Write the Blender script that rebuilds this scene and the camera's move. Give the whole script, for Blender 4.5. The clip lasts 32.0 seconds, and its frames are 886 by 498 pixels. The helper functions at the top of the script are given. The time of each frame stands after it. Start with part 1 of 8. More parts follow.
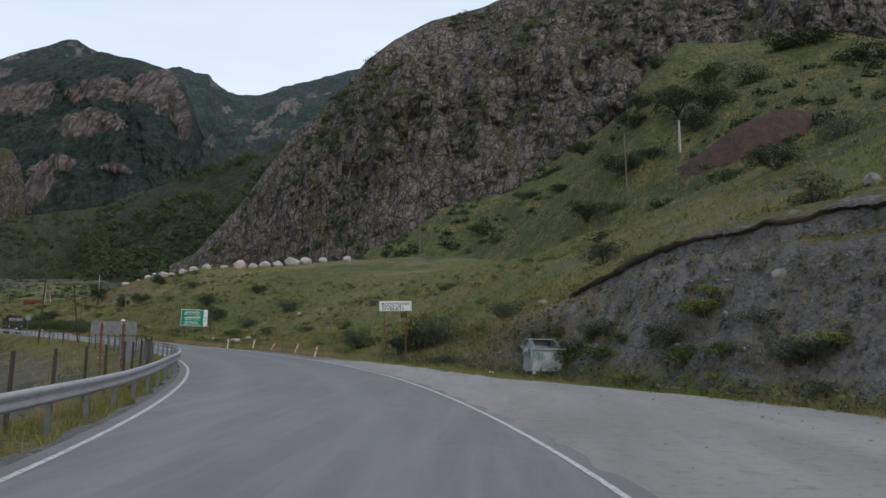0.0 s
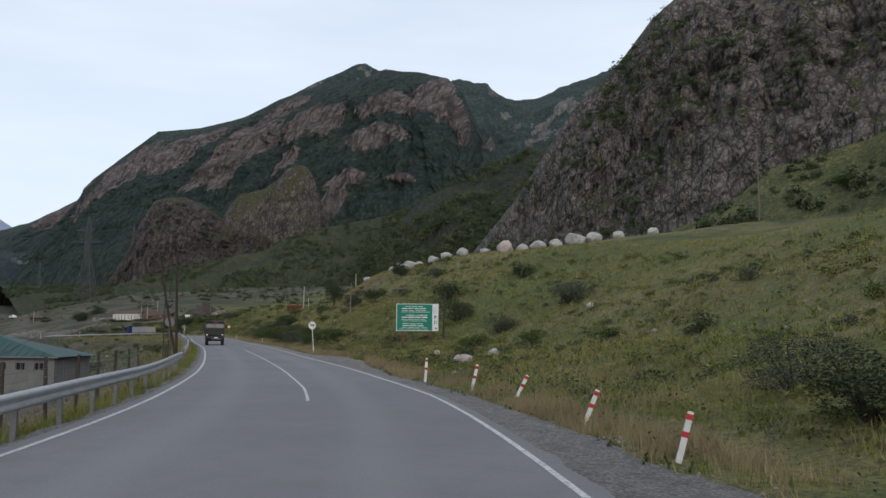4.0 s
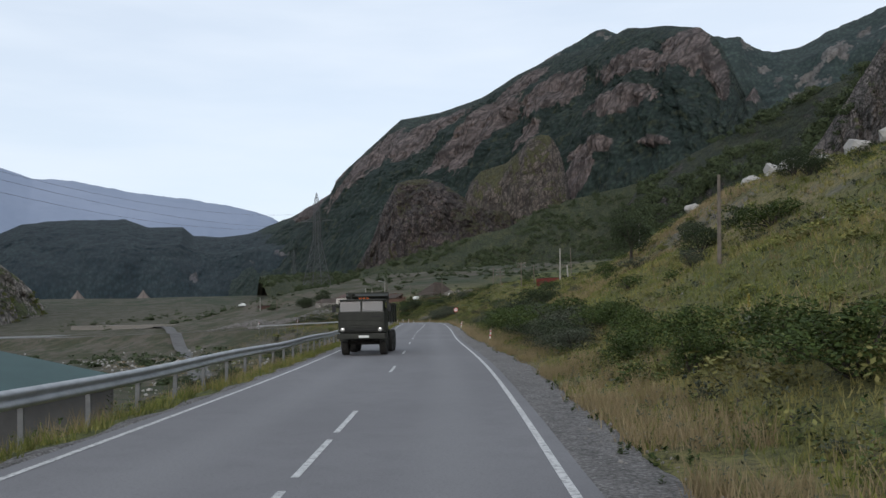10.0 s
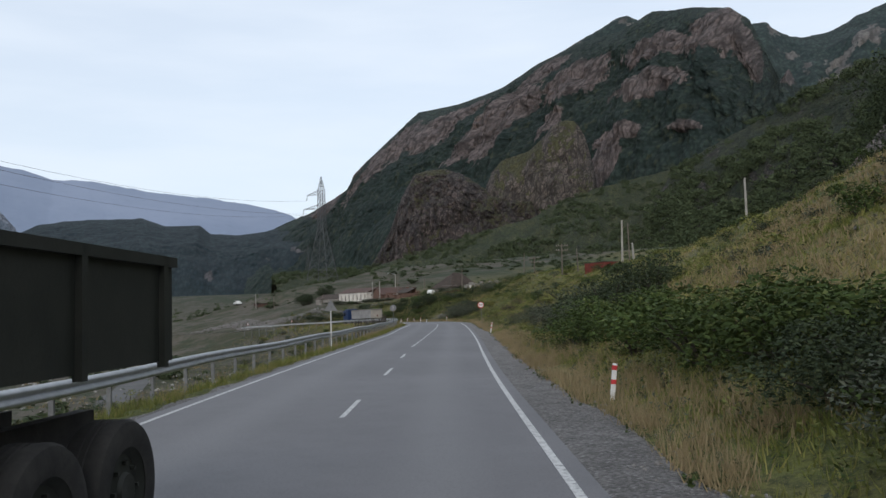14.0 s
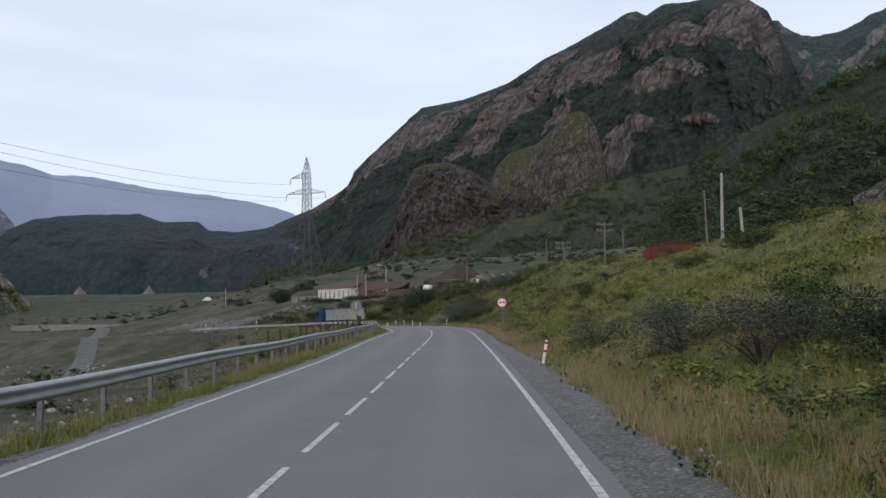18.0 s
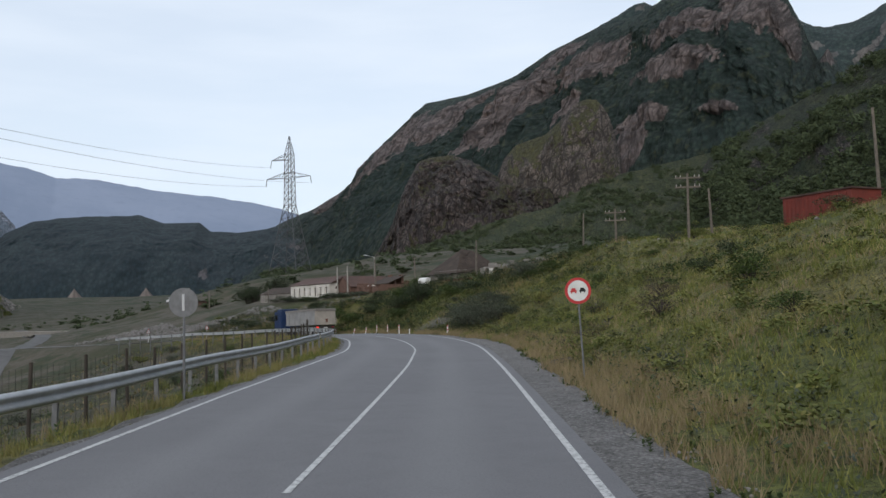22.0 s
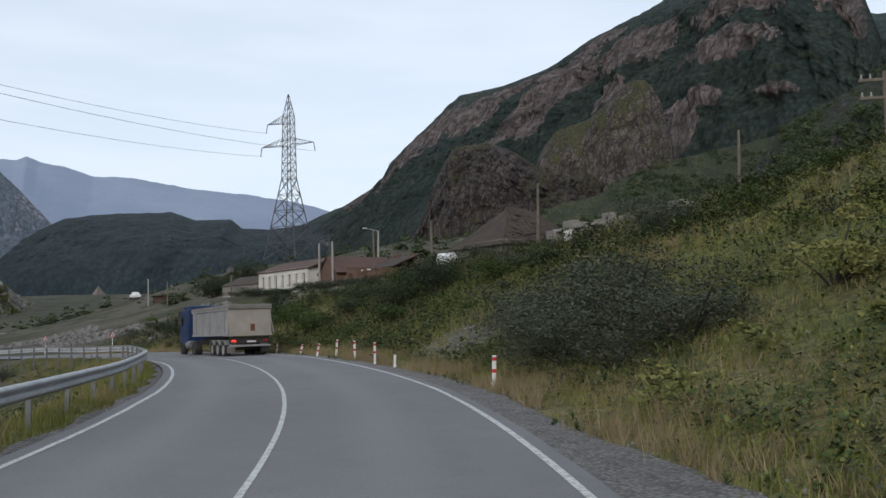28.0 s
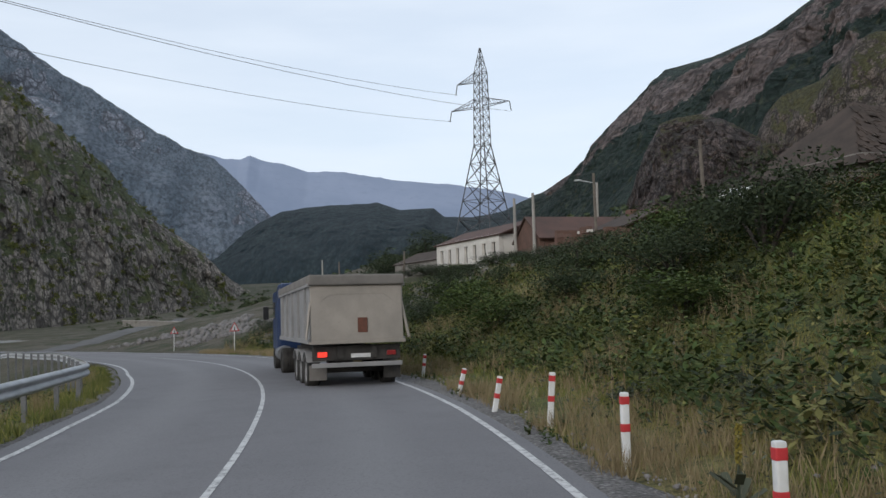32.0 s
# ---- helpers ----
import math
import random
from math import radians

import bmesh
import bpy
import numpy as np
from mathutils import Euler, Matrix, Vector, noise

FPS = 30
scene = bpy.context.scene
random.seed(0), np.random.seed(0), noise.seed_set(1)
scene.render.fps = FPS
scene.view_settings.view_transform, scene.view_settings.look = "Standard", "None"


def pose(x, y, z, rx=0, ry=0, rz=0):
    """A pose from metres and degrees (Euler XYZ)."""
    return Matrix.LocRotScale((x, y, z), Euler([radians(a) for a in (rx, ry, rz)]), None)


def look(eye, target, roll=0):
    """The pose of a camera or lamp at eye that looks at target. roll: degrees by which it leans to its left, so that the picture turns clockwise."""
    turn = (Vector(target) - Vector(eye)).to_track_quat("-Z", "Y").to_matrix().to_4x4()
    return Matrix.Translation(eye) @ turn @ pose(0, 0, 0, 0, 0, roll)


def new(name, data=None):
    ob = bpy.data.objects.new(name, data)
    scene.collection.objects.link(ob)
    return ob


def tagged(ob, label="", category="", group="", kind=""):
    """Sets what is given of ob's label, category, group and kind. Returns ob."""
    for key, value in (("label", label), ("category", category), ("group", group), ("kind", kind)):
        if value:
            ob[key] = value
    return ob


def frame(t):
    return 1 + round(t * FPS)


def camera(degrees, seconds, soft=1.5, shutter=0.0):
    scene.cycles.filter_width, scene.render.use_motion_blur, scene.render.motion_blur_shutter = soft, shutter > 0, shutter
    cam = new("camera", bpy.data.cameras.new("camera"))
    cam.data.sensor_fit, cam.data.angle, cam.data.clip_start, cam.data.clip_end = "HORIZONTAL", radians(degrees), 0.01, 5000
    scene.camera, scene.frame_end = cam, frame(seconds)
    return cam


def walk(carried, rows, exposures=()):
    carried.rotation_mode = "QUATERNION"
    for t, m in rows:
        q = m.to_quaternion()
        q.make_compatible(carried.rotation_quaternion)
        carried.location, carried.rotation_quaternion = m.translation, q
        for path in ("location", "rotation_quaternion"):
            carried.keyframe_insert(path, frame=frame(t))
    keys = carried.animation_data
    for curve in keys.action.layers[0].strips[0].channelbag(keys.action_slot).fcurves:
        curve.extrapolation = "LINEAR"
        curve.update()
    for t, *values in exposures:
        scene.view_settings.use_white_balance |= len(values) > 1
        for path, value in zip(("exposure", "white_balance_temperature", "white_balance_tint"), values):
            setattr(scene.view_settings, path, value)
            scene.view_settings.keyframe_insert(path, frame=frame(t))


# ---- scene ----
cam = camera(55.47, 32.0)
# seconds, place of the eye in metres, then heading, upward tilt and lean in degrees
PATH = [
    (0.0, 8.37, -24.45, 1.89, 3.13, 5.64, -1.41),
    (0.5, 7.98, -18.82, 1.90, 6.20, 5.67, -1.49),
    (1.0, 7.32, -13.23, 1.90, 8.48, 5.56, -1.08),
    (1.5, 6.42, -7.65, 1.91, 10.41, 5.59, -0.68),
    (2.0, 5.23, -1.96, 1.91, 12.83, 5.52, -0.62),
    (2.5, 3.69, 4.08, 1.90, 13.52, 5.47, -0.35),
    (3.0, 1.88, 10.14, 1.90, 16.90, 5.34, -0.37),
    (3.5, -0.00, 15.80, 1.92, 19.86, 5.49, -0.41),
    (5.5, -9.13, 35.34, 1.92, 28.64, 4.89, -0.24),
    (6.0, -11.79, 39.94, 1.89, 30.31, 4.65, 0.17),
    (6.5, -14.71, 44.61, 1.90, 32.92, 4.60, 0.24),
    (7.0, -17.86, 49.28, 1.89, 34.42, 4.62, 0.60),
    (7.5, -21.12, 53.90, 1.89, 35.85, 4.49, 1.26),
    (8.0, -24.33, 58.29, 1.90, 37.02, 4.44, 1.99),
    (8.5, -27.49, 62.49, 1.91, 37.87, 4.47, 1.79),
    (9.0, -30.65, 66.60, 1.89, 38.31, 4.38, 1.46),
    (9.5, -33.79, 70.67, 1.91, 38.71, 4.39, 1.13),
    (10.0, -36.95, 74.69, 1.90, 39.05, 4.34, 0.97),
    (10.5, -40.00, 78.55, 1.90, 39.38, 4.31, 0.98),
    (11.0, -42.80, 82.13, 1.90, 39.62, 4.23, 1.21),
    (11.5, -45.54, 85.57, 1.90, 39.80, 4.20, 1.17),
    (12.0, -48.29, 88.99, 1.90, 39.93, 4.25, 0.91),
    (12.5, -51.10, 92.47, 1.89, 40.07, 4.16, 0.85),
    (13.0, -54.03, 96.08, 1.89, 40.13, 4.17, 0.97),
    (13.5, -57.12, 99.84, 1.89, 40.25, 4.15, 1.43),
    (14.0, -60.42, 103.77, 1.89, 40.45, 4.15, 1.56),
    (14.5, -63.81, 107.76, 1.91, 40.61, 4.14, 1.45),
    (16.5, -76.52, 122.39, 1.89, 40.77, 4.15, 1.02),
    (17.0, -79.17, 125.72, 1.88, 40.70, 4.14, 1.05),
    (17.5, -81.79, 129.04, 1.88, 40.62, 4.16, 0.99),
    (18.0, -84.48, 132.41, 1.88, 40.61, 4.18, 0.92),
    (18.5, -87.26, 135.86, 1.89, 40.63, 4.16, 0.83),
    (19.0, -90.19, 139.39, 1.89, 40.74, 4.15, 0.62),
    (19.5, -93.19, 142.93, 1.89, 40.85, 4.14, 0.37),
    (20.0, -96.15, 146.46, 1.88, 40.92, 4.14, 0.18),
    (20.5, -99.03, 149.97, 1.88, 40.95, 4.17, 0.30),
    (21.0, -101.86, 153.41, 1.90, 40.98, 4.19, 0.51),
    (21.5, -104.63, 156.74, 1.91, 41.01, 4.18, 0.97),
    (22.0, -107.24, 159.89, 1.92, 41.03, 4.20, 1.44),
    (22.5, -109.88, 163.00, 1.94, 41.07, 4.22, 1.60),
    (23.0, -112.59, 166.20, 1.93, 41.15, 4.22, 1.53),
    (23.5, -115.35, 169.42, 1.92, 41.27, 4.16, 1.49),
    (24.0, -117.88, 172.43, 1.91, 41.37, 4.21, 1.30),
    (24.5, -120.29, 175.29, 1.91, 41.45, 4.21, 1.12),
    (26.5, -130.17, 186.57, 1.91, 41.97, 4.14, 1.09),
    (27.0, -132.63, 189.35, 1.93, 42.24, 4.13, 1.58),
    (27.5, -135.10, 192.01, 1.94, 42.73, 4.10, 1.60),
    (28.0, -137.64, 194.63, 1.93, 43.40, 4.16, 1.28),
    (28.5, -140.19, 197.19, 1.91, 44.15, 4.12, 1.09),
    (29.0, -142.95, 199.80, 1.91, 45.89, 4.10, 1.24),
    (29.5, -145.73, 202.27, 1.89, 48.02, 4.09, 1.19),
    (30.0, -148.45, 204.59, 1.95, 49.80, 4.12, 0.95),
    (30.5, -151.09, 206.64, 1.93, 51.73, 4.12, 0.62),
    (31.0, -153.69, 208.52, 1.89, 53.68, 4.02, 0.39),
    (31.5, -156.38, 210.31, 1.84, 55.67, 3.70, 0.55),
    (32.0, -159.18, 212.07, 1.75, 57.06, 3.60, 1.37),
]
walk(cam, [(t, pose(x, y, z, 90 + tilt, 0, turn) @ pose(0, 0, 0, 0, 0, -lean)) for t, x, y, z, turn, tilt, lean in PATH])
# ---- end of camera ----

# ---- daylight: a pale evening sky after sunset, no hard shadows ----
world = bpy.data.worlds.new("evening_sky")
scene.world = world
world.use_nodes = True
wn, wl = world.node_tree.nodes, world.node_tree.links
wn.clear()
SUN_UP, SUN_ROUND = radians(22), radians(150)
sky = wn.new("ShaderNodeTexSky")
sky.sky_type, sky.sun_disc = "NISHITA", False
sky.sun_elevation, sky.sun_rotation = SUN_UP, SUN_ROUND
sky.air_density, sky.dust_density, sky.ozone_density = 1.0, 2.0, 1.5
veil = wn.new("ShaderNodeMix")
veil.data_type = "RGBA"
veil.inputs[7].default_value = (5.7, 6.28, 7.05, 1)
where = wn.new("ShaderNodeTexCoord")
squash = wn.new("ShaderNodeMapping")
squash.inputs["Scale"].default_value = (1.6, 1.6, 9.0)
wisps = wn.new("ShaderNodeTexNoise")
wisps.inputs["Scale"].default_value, wisps.inputs["Detail"].default_value = 2.2, 6
band = wn.new("ShaderNodeMapRange")
band.inputs["From Min"].default_value, band.inputs["From Max"].default_value = 0.35, 0.75
band.inputs["To Min"].default_value, band.inputs["To Max"].default_value = 0.72, 0.9
bg = wn.new("ShaderNodeBackground")
bg.inputs["Strength"].default_value = 0.15
wout = wn.new("ShaderNodeOutputWorld")
wl.new(where.outputs["Generated"], squash.inputs["Vector"])
wl.new(squash.outputs["Vector"], wisps.inputs["Vector"])
wl.new(wisps.outputs["Fac"], band.inputs["Value"])
wl.new(band.outputs["Result"], veil.inputs[0])
wl.new(sky.outputs["Color"], veil.inputs[6])
wl.new(veil.outputs[2], bg.inputs["Color"])
wl.new(bg.outputs["Background"], wout.inputs["Surface"])
sun = new("sun", bpy.data.lights.new("sun", "SUN"))
sun.data.energy, sun.data.angle, sun.data.color = 1.2, radians(40), (1.0, 0.96, 0.92)
sun.matrix_world = look((0, 0, 0), (-math.sin(SUN_ROUND) * math.cos(SUN_UP), -math.cos(SUN_ROUND) * math.cos(SUN_UP), -math.sin(SUN_UP)))

# ---- materials ----
class Nodes:
    """A node material in the making."""

    def __init__(self, name, rough=0.9, lie=False):
        self.mat = bpy.data.materials.new(name)
        self.mat.use_nodes = True
        self.t = self.mat.node_tree
        self.b = self.t.nodes["Principled BSDF"]
        self.b.inputs["Roughness"].default_value = rough
        self.b.inputs["Specular IOR Level"].default_value = 0.25
        self.geo, self.lie = None, None
        if lie:
            self.lie = self.add("ShaderNodeAttribute")
            self.lie.attribute_name = "lie"

    def add(self, kind, **inputs):
        n = self.t.nodes.new(kind)
        for k, v in inputs.items():
            n.inputs[k.replace("_", " ")].default_value = v
        return n

    def link(self, a, b):
        self.t.links.new(a, b)

    def place(self, stretch=None):
        if self.geo is None:
            self.geo = self.add("ShaderNodeNewGeometry")
        spot = self.lie.outputs["Vector"] if self.lie else self.geo.outputs["Position"]
        if stretch is None:
            return spot
        m = self.add("ShaderNodeMapping", Scale=stretch)
        self.link(spot, m.inputs["Vector"])
        return m.outputs["Vector"]

    def noise(self, scale, detail=5, rough=0.6, stretch=None):
        n = self.add("ShaderNodeTexNoise", Scale=scale, Detail=detail, Roughness=rough)
        self.link(self.place(stretch), n.inputs["Vector"])
        return n.outputs["Fac"]

    def cells(self, scale, stretch=None, feature="F1"):
        n = self.add("ShaderNodeTexVoronoi", Scale=scale)
        n.feature = feature
        self.link(self.place(stretch), n.inputs["Vector"])
        return n.outputs["Distance"]

    def joints(self, scale, stretch, warp=0.35):
        """Distance to the joints between blocks, on a warped grid of cells."""
        m = self.add("ShaderNodeMapping", Scale=tuple(scale * k for k in stretch), Rotation=(0.35, 0.3, 0.0))
        self.link(self.place(), m.inputs["Vector"])
        w = self.add("ShaderNodeTexNoise", Scale=1.3, Detail=4)
        self.link(m.outputs["Vector"], w.inputs["Vector"])
        k = self.add("ShaderNodeVectorMath")
        k.operation = "MULTIPLY_ADD"
        k.inputs[1].default_value = (warp * 3,) * 3
        self.link(w.outputs["Color"], k.inputs[0])
        self.link(m.outputs["Vector"], k.inputs[2])
        v = self.add("ShaderNodeTexVoronoi", Scale=1.0)
        v.feature = "DISTANCE_TO_EDGE"
        self.link(k.outputs[0], v.inputs["Vector"])
        return v.outputs["Distance"]

    def step(self, value, low, high, to_low=0.0, to_high=1.0):
        m = self.add("ShaderNodeMapRange", From_Min=low, From_Max=high, To_Min=to_low, To_Max=to_high)
        self.link(value, m.inputs["Value"])
        return m.outputs["Result"]

    def math(self, op, a, b):
        m = self.add("ShaderNodeMath")
        m.operation = op
        for k, v in ((0, a), (1, b)):
            if isinstance(v, (int, float)):
                m.inputs[k].default_value = v
            else:
                self.link(v, m.inputs[k])
        return m.outputs[0]

    def mix(self, fac, a, b):
        m = self.add("ShaderNodeMix")
        m.data_type = "RGBA"
        for k, v in ((0, fac), (6, a), (7, b)):
            if isinstance(v, tuple):
                m.inputs[k].default_value = (*v, 1)
            elif isinstance(v, (int, float)):
                m.inputs[k].default_value = v
            else:
                self.link(v, m.inputs[k])
        return m.outputs[2]

    def upness(self):
        self.place()
        s = self.add("ShaderNodeSeparateXYZ")
        self.link(self.geo.outputs["Normal"], s.inputs[0])
        return s.outputs["Z"]

    def height(self):
        s = self.add("ShaderNodeSeparateXYZ")
        self.link(self.place(), s.inputs[0])
        return s.outputs["Z"]

    def done(self, colour, bump=None, strength=0.5, distance=0.05, rough=None):
        if isinstance(colour, tuple):
            self.b.inputs["Base Color"].default_value = (*colour, 1)
        else:
            self.link(colour, self.b.inputs["Base Color"])
        if bump is not None:
            n = self.add("ShaderNodeBump", Strength=strength, Distance=distance)
            self.link(bump, n.inputs["Height"])
            self.link(n.outputs["Normal"], self.b.inputs["Normal"])
        if rough is not None:
            self.link(rough, self.b.inputs["Roughness"])
        return self.mat


def plain(name, a, b, scale=6.0, rough=0.7, metal=0.0, bump=0.15, distance=0.01):
    """Two tones that mix in patches and in grain."""
    n = Nodes(name, rough)
    n.b.inputs["Metallic"].default_value = metal
    patch, grain = n.noise(scale), n.noise(scale * 14, 3)
    col = n.mix(n.step(patch, 0.35, 0.68), a, b)
    dark = tuple(c * 0.72 for c in a)
    col = n.mix(n.step(grain, 0.55, 0.8, 0, 0.5), col, dark)
    return n.done(col, grain, bump, distance)


def hillside_material(name, rock_a, rock_b, green_a, green_b, size, bare=0.62, scrub=0.5, steepness=1.0):
    """Fractured rock on the steep parts, scrub and woods on the gentler ones; size in metres of the broad patches."""
    n = Nodes(name, 0.95, True)
    broad, mid, fine, dust = n.noise(1 / size, 6, 0.6), n.noise(4 / size, 7, 0.66), n.noise(24 / size, 6, 0.72), n.noise(110 / size, 4, 0.7)
    strata = n.noise(2.0 / size, 8, 0.66, (1, 1, 1.5))
    ribs = n.noise(6 / size, 7, 0.7, (1, 1, 0.5))
    cracks = n.cells(10 / size, (1, 1, 0.55))
    blocks = n.cells(30 / size, (1, 1, 0.7))
    rock = n.mix(n.step(strata, 0.40, 0.60), rock_a, rock_b)
    rock = n.mix(n.step(mid, 0.50, 0.64, 0, 0.6), rock, tuple(min(c * 1.3, 0.6) for c in rock_a))
    # Shade in gullies, cracks and joints is put into the rock colour.
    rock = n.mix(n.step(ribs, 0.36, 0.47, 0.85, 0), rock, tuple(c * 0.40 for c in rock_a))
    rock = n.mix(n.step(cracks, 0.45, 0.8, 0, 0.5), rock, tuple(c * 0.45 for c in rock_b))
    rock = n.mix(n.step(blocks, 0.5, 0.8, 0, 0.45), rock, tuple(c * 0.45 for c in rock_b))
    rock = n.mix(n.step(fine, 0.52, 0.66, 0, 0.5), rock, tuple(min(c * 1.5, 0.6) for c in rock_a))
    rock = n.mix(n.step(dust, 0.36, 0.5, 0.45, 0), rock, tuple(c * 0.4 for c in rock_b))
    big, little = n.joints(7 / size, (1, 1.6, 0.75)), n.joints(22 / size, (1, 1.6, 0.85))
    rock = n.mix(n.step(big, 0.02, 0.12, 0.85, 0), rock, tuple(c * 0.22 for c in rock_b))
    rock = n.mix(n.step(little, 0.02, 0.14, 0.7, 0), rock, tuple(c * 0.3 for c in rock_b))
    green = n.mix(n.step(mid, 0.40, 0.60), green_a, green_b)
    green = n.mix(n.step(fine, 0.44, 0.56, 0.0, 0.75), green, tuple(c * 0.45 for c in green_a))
    green = n.mix(n.step(dust, 0.52, 0.66, 0.0, 0.35), green, tuple(c * 1.4 for c in green_b))
    lush = n.math("MULTIPLY", n.upness(), steepness)
    for wave, weight in ((broad, 1.7), (mid, 1.1), (strata, 0.7), (fine, 0.5)):
        lush = n.math("ADD", lush, n.math("MULTIPLY", n.math("SUBTRACT", wave, 0.5), weight))
    col = n.mix(n.step(lush, bare - 0.035, bare + 0.035), rock, green)
    bush = n.cells(30 / size)
    thick = n.math("MULTIPLY", n.step(bush, 0.30, 0.46, 1, 0), n.step(n.noise(3.3 / size, 5), 0.60 - scrub * 0.25, 0.66 - scrub * 0.25))
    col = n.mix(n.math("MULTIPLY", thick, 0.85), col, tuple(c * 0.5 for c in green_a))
    relief = n.math("ADD", mid, n.math("MULTIPLY", fine, 0.55))
    relief = n.math("ADD", relief, n.math("MULTIPLY", ribs, 0.9))
    relief = n.math("SUBTRACT", relief, n.math("MULTIPLY", cracks, 0.35))
    relief = n.math("ADD", relief, n.math("MULTIPLY", n.step(big, 0, 0.2), 0.3))
    relief = n.math("ADD", relief, n.math("MULTIPLY", n.step(little, 0, 0.2), 0.12))
    return n.done(col, relief, 1.0, size * 0.045)


def massif_material(name, rock_a, rock_b, wood_a, wood_b, size):
    """Mountainside whose bare walls follow the mesh's own attribute; woods between them."""
    n = Nodes(name, 0.95, True)
    mark = n.add("ShaderNodeAttribute")
    mark.attribute_name = "bare"
    mid, fine, dust = n.noise(3.0 / size, 6, 0.62), n.noise(16 / size, 6, 0.7), n.noise(60 / size, 4, 0.7)
    ribs, trees, seams = n.noise(11 / size, 6, 0.68, (1, 1, 0.22)), n.cells(34 / size), n.noise(26 / size, 5, 0.7, (1, 1, 0.4))
    rock = n.mix(n.step(mid, 0.42, 0.58), rock_a, rock_b)
    # Clefts in the rock and gaps between crowns carry shade in their colour.
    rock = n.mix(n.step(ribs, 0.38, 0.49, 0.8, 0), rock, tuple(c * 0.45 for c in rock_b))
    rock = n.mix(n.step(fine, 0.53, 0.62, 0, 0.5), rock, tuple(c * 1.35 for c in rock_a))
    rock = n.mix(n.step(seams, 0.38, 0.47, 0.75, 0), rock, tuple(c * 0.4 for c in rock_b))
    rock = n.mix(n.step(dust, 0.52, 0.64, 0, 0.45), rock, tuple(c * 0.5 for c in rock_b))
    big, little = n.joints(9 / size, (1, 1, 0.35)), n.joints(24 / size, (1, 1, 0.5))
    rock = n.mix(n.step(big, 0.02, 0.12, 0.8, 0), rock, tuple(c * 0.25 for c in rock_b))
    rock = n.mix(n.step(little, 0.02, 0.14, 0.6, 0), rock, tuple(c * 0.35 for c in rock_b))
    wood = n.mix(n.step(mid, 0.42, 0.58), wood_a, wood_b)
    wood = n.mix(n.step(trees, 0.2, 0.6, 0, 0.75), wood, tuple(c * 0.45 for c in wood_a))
    wood = n.mix(n.step(fine, 0.55, 0.66, 0, 0.55), wood, (0.060, 0.066, 0.034))
    show = mark.outputs["Fac"]
    for wave, weight in ((mid, 2.0), (ribs, 1.3), (fine, 1.1), (seams, 0.7)):
        show = n.math("ADD", show, n.math("MULTIPLY", n.math("SUBTRACT", wave, 0.5), weight))
    col = n.mix(n.step(show, 0.12, 0.2), wood, rock)
    relief = n.math("ADD", ribs, n.math("MULTIPLY", fine, 0.6))
    relief = n.math("SUBTRACT", relief, n.math("MULTIPLY", trees, 0.22))
    return n.done(col, n.math("ADD", relief, n.math("MULTIPLY", seams, 0.4)), 1.0, size * 0.04)


def mountain_material(name, rock_a, rock_b, wood_a, wood_b, size, bare):
    """Far mountainside: pale bare faces between dark woods; size in metres of the faces."""
    n = Nodes(name, 0.95, True)
    broad, mid, fine = n.noise(0.8 / size, 5, 0.55), n.noise(3.2 / size, 6, 0.62), n.noise(18 / size, 5, 0.7)
    ribs, trees = n.noise(9 / size, 6, 0.65, (1, 1, 0.3)), n.cells(26 / size)
    rock = n.mix(n.step(mid, 0.42, 0.58), rock_a, rock_b)
    # Cleft shade, and shade between the crowns below, is mixed into the tones.
    rock = n.mix(n.step(ribs, 0.38, 0.48, 0.7, 0), rock, tuple(c * 0.5 for c in rock_b))
    rock = n.mix(n.step(fine, 0.52, 0.62, 0, 0.5), rock, tuple(c * 1.25 for c in rock_a))
    rock = n.mix(n.step(n.cells(22 / size, (1, 1, 0.5)), 0.42, 0.75, 0, 0.75), rock, tuple(c * 0.42 for c in rock_b))
    rock = n.mix(n.step(n.noise(60 / size, 4, 0.7), 0.50, 0.62, 0, 0.6), rock, tuple(c * 0.5 for c in rock_b))
    wood = n.mix(n.step(mid, 0.42, 0.58), wood_a, wood_b)
    wood = n.mix(n.step(trees, 0.2, 0.6, 0, 0.7), wood, tuple(c * 0.5 for c in wood_a))
    lush = n.math("MULTIPLY", n.upness(), 0.2)
    for wave, weight in ((broad, 1.6), (mid, 1.3), (ribs, 0.45), (fine, 0.3)):
        lush = n.math("ADD", lush, n.math("MULTIPLY", n.math("SUBTRACT", wave, 0.5), weight))
    col = n.mix(n.step(lush, bare - 0.02, bare + 0.02), rock, wood)
    return n.done(col, n.math("ADD", ribs, n.math("MULTIPLY", fine, 0.5)), 0.8, size * 0.03)

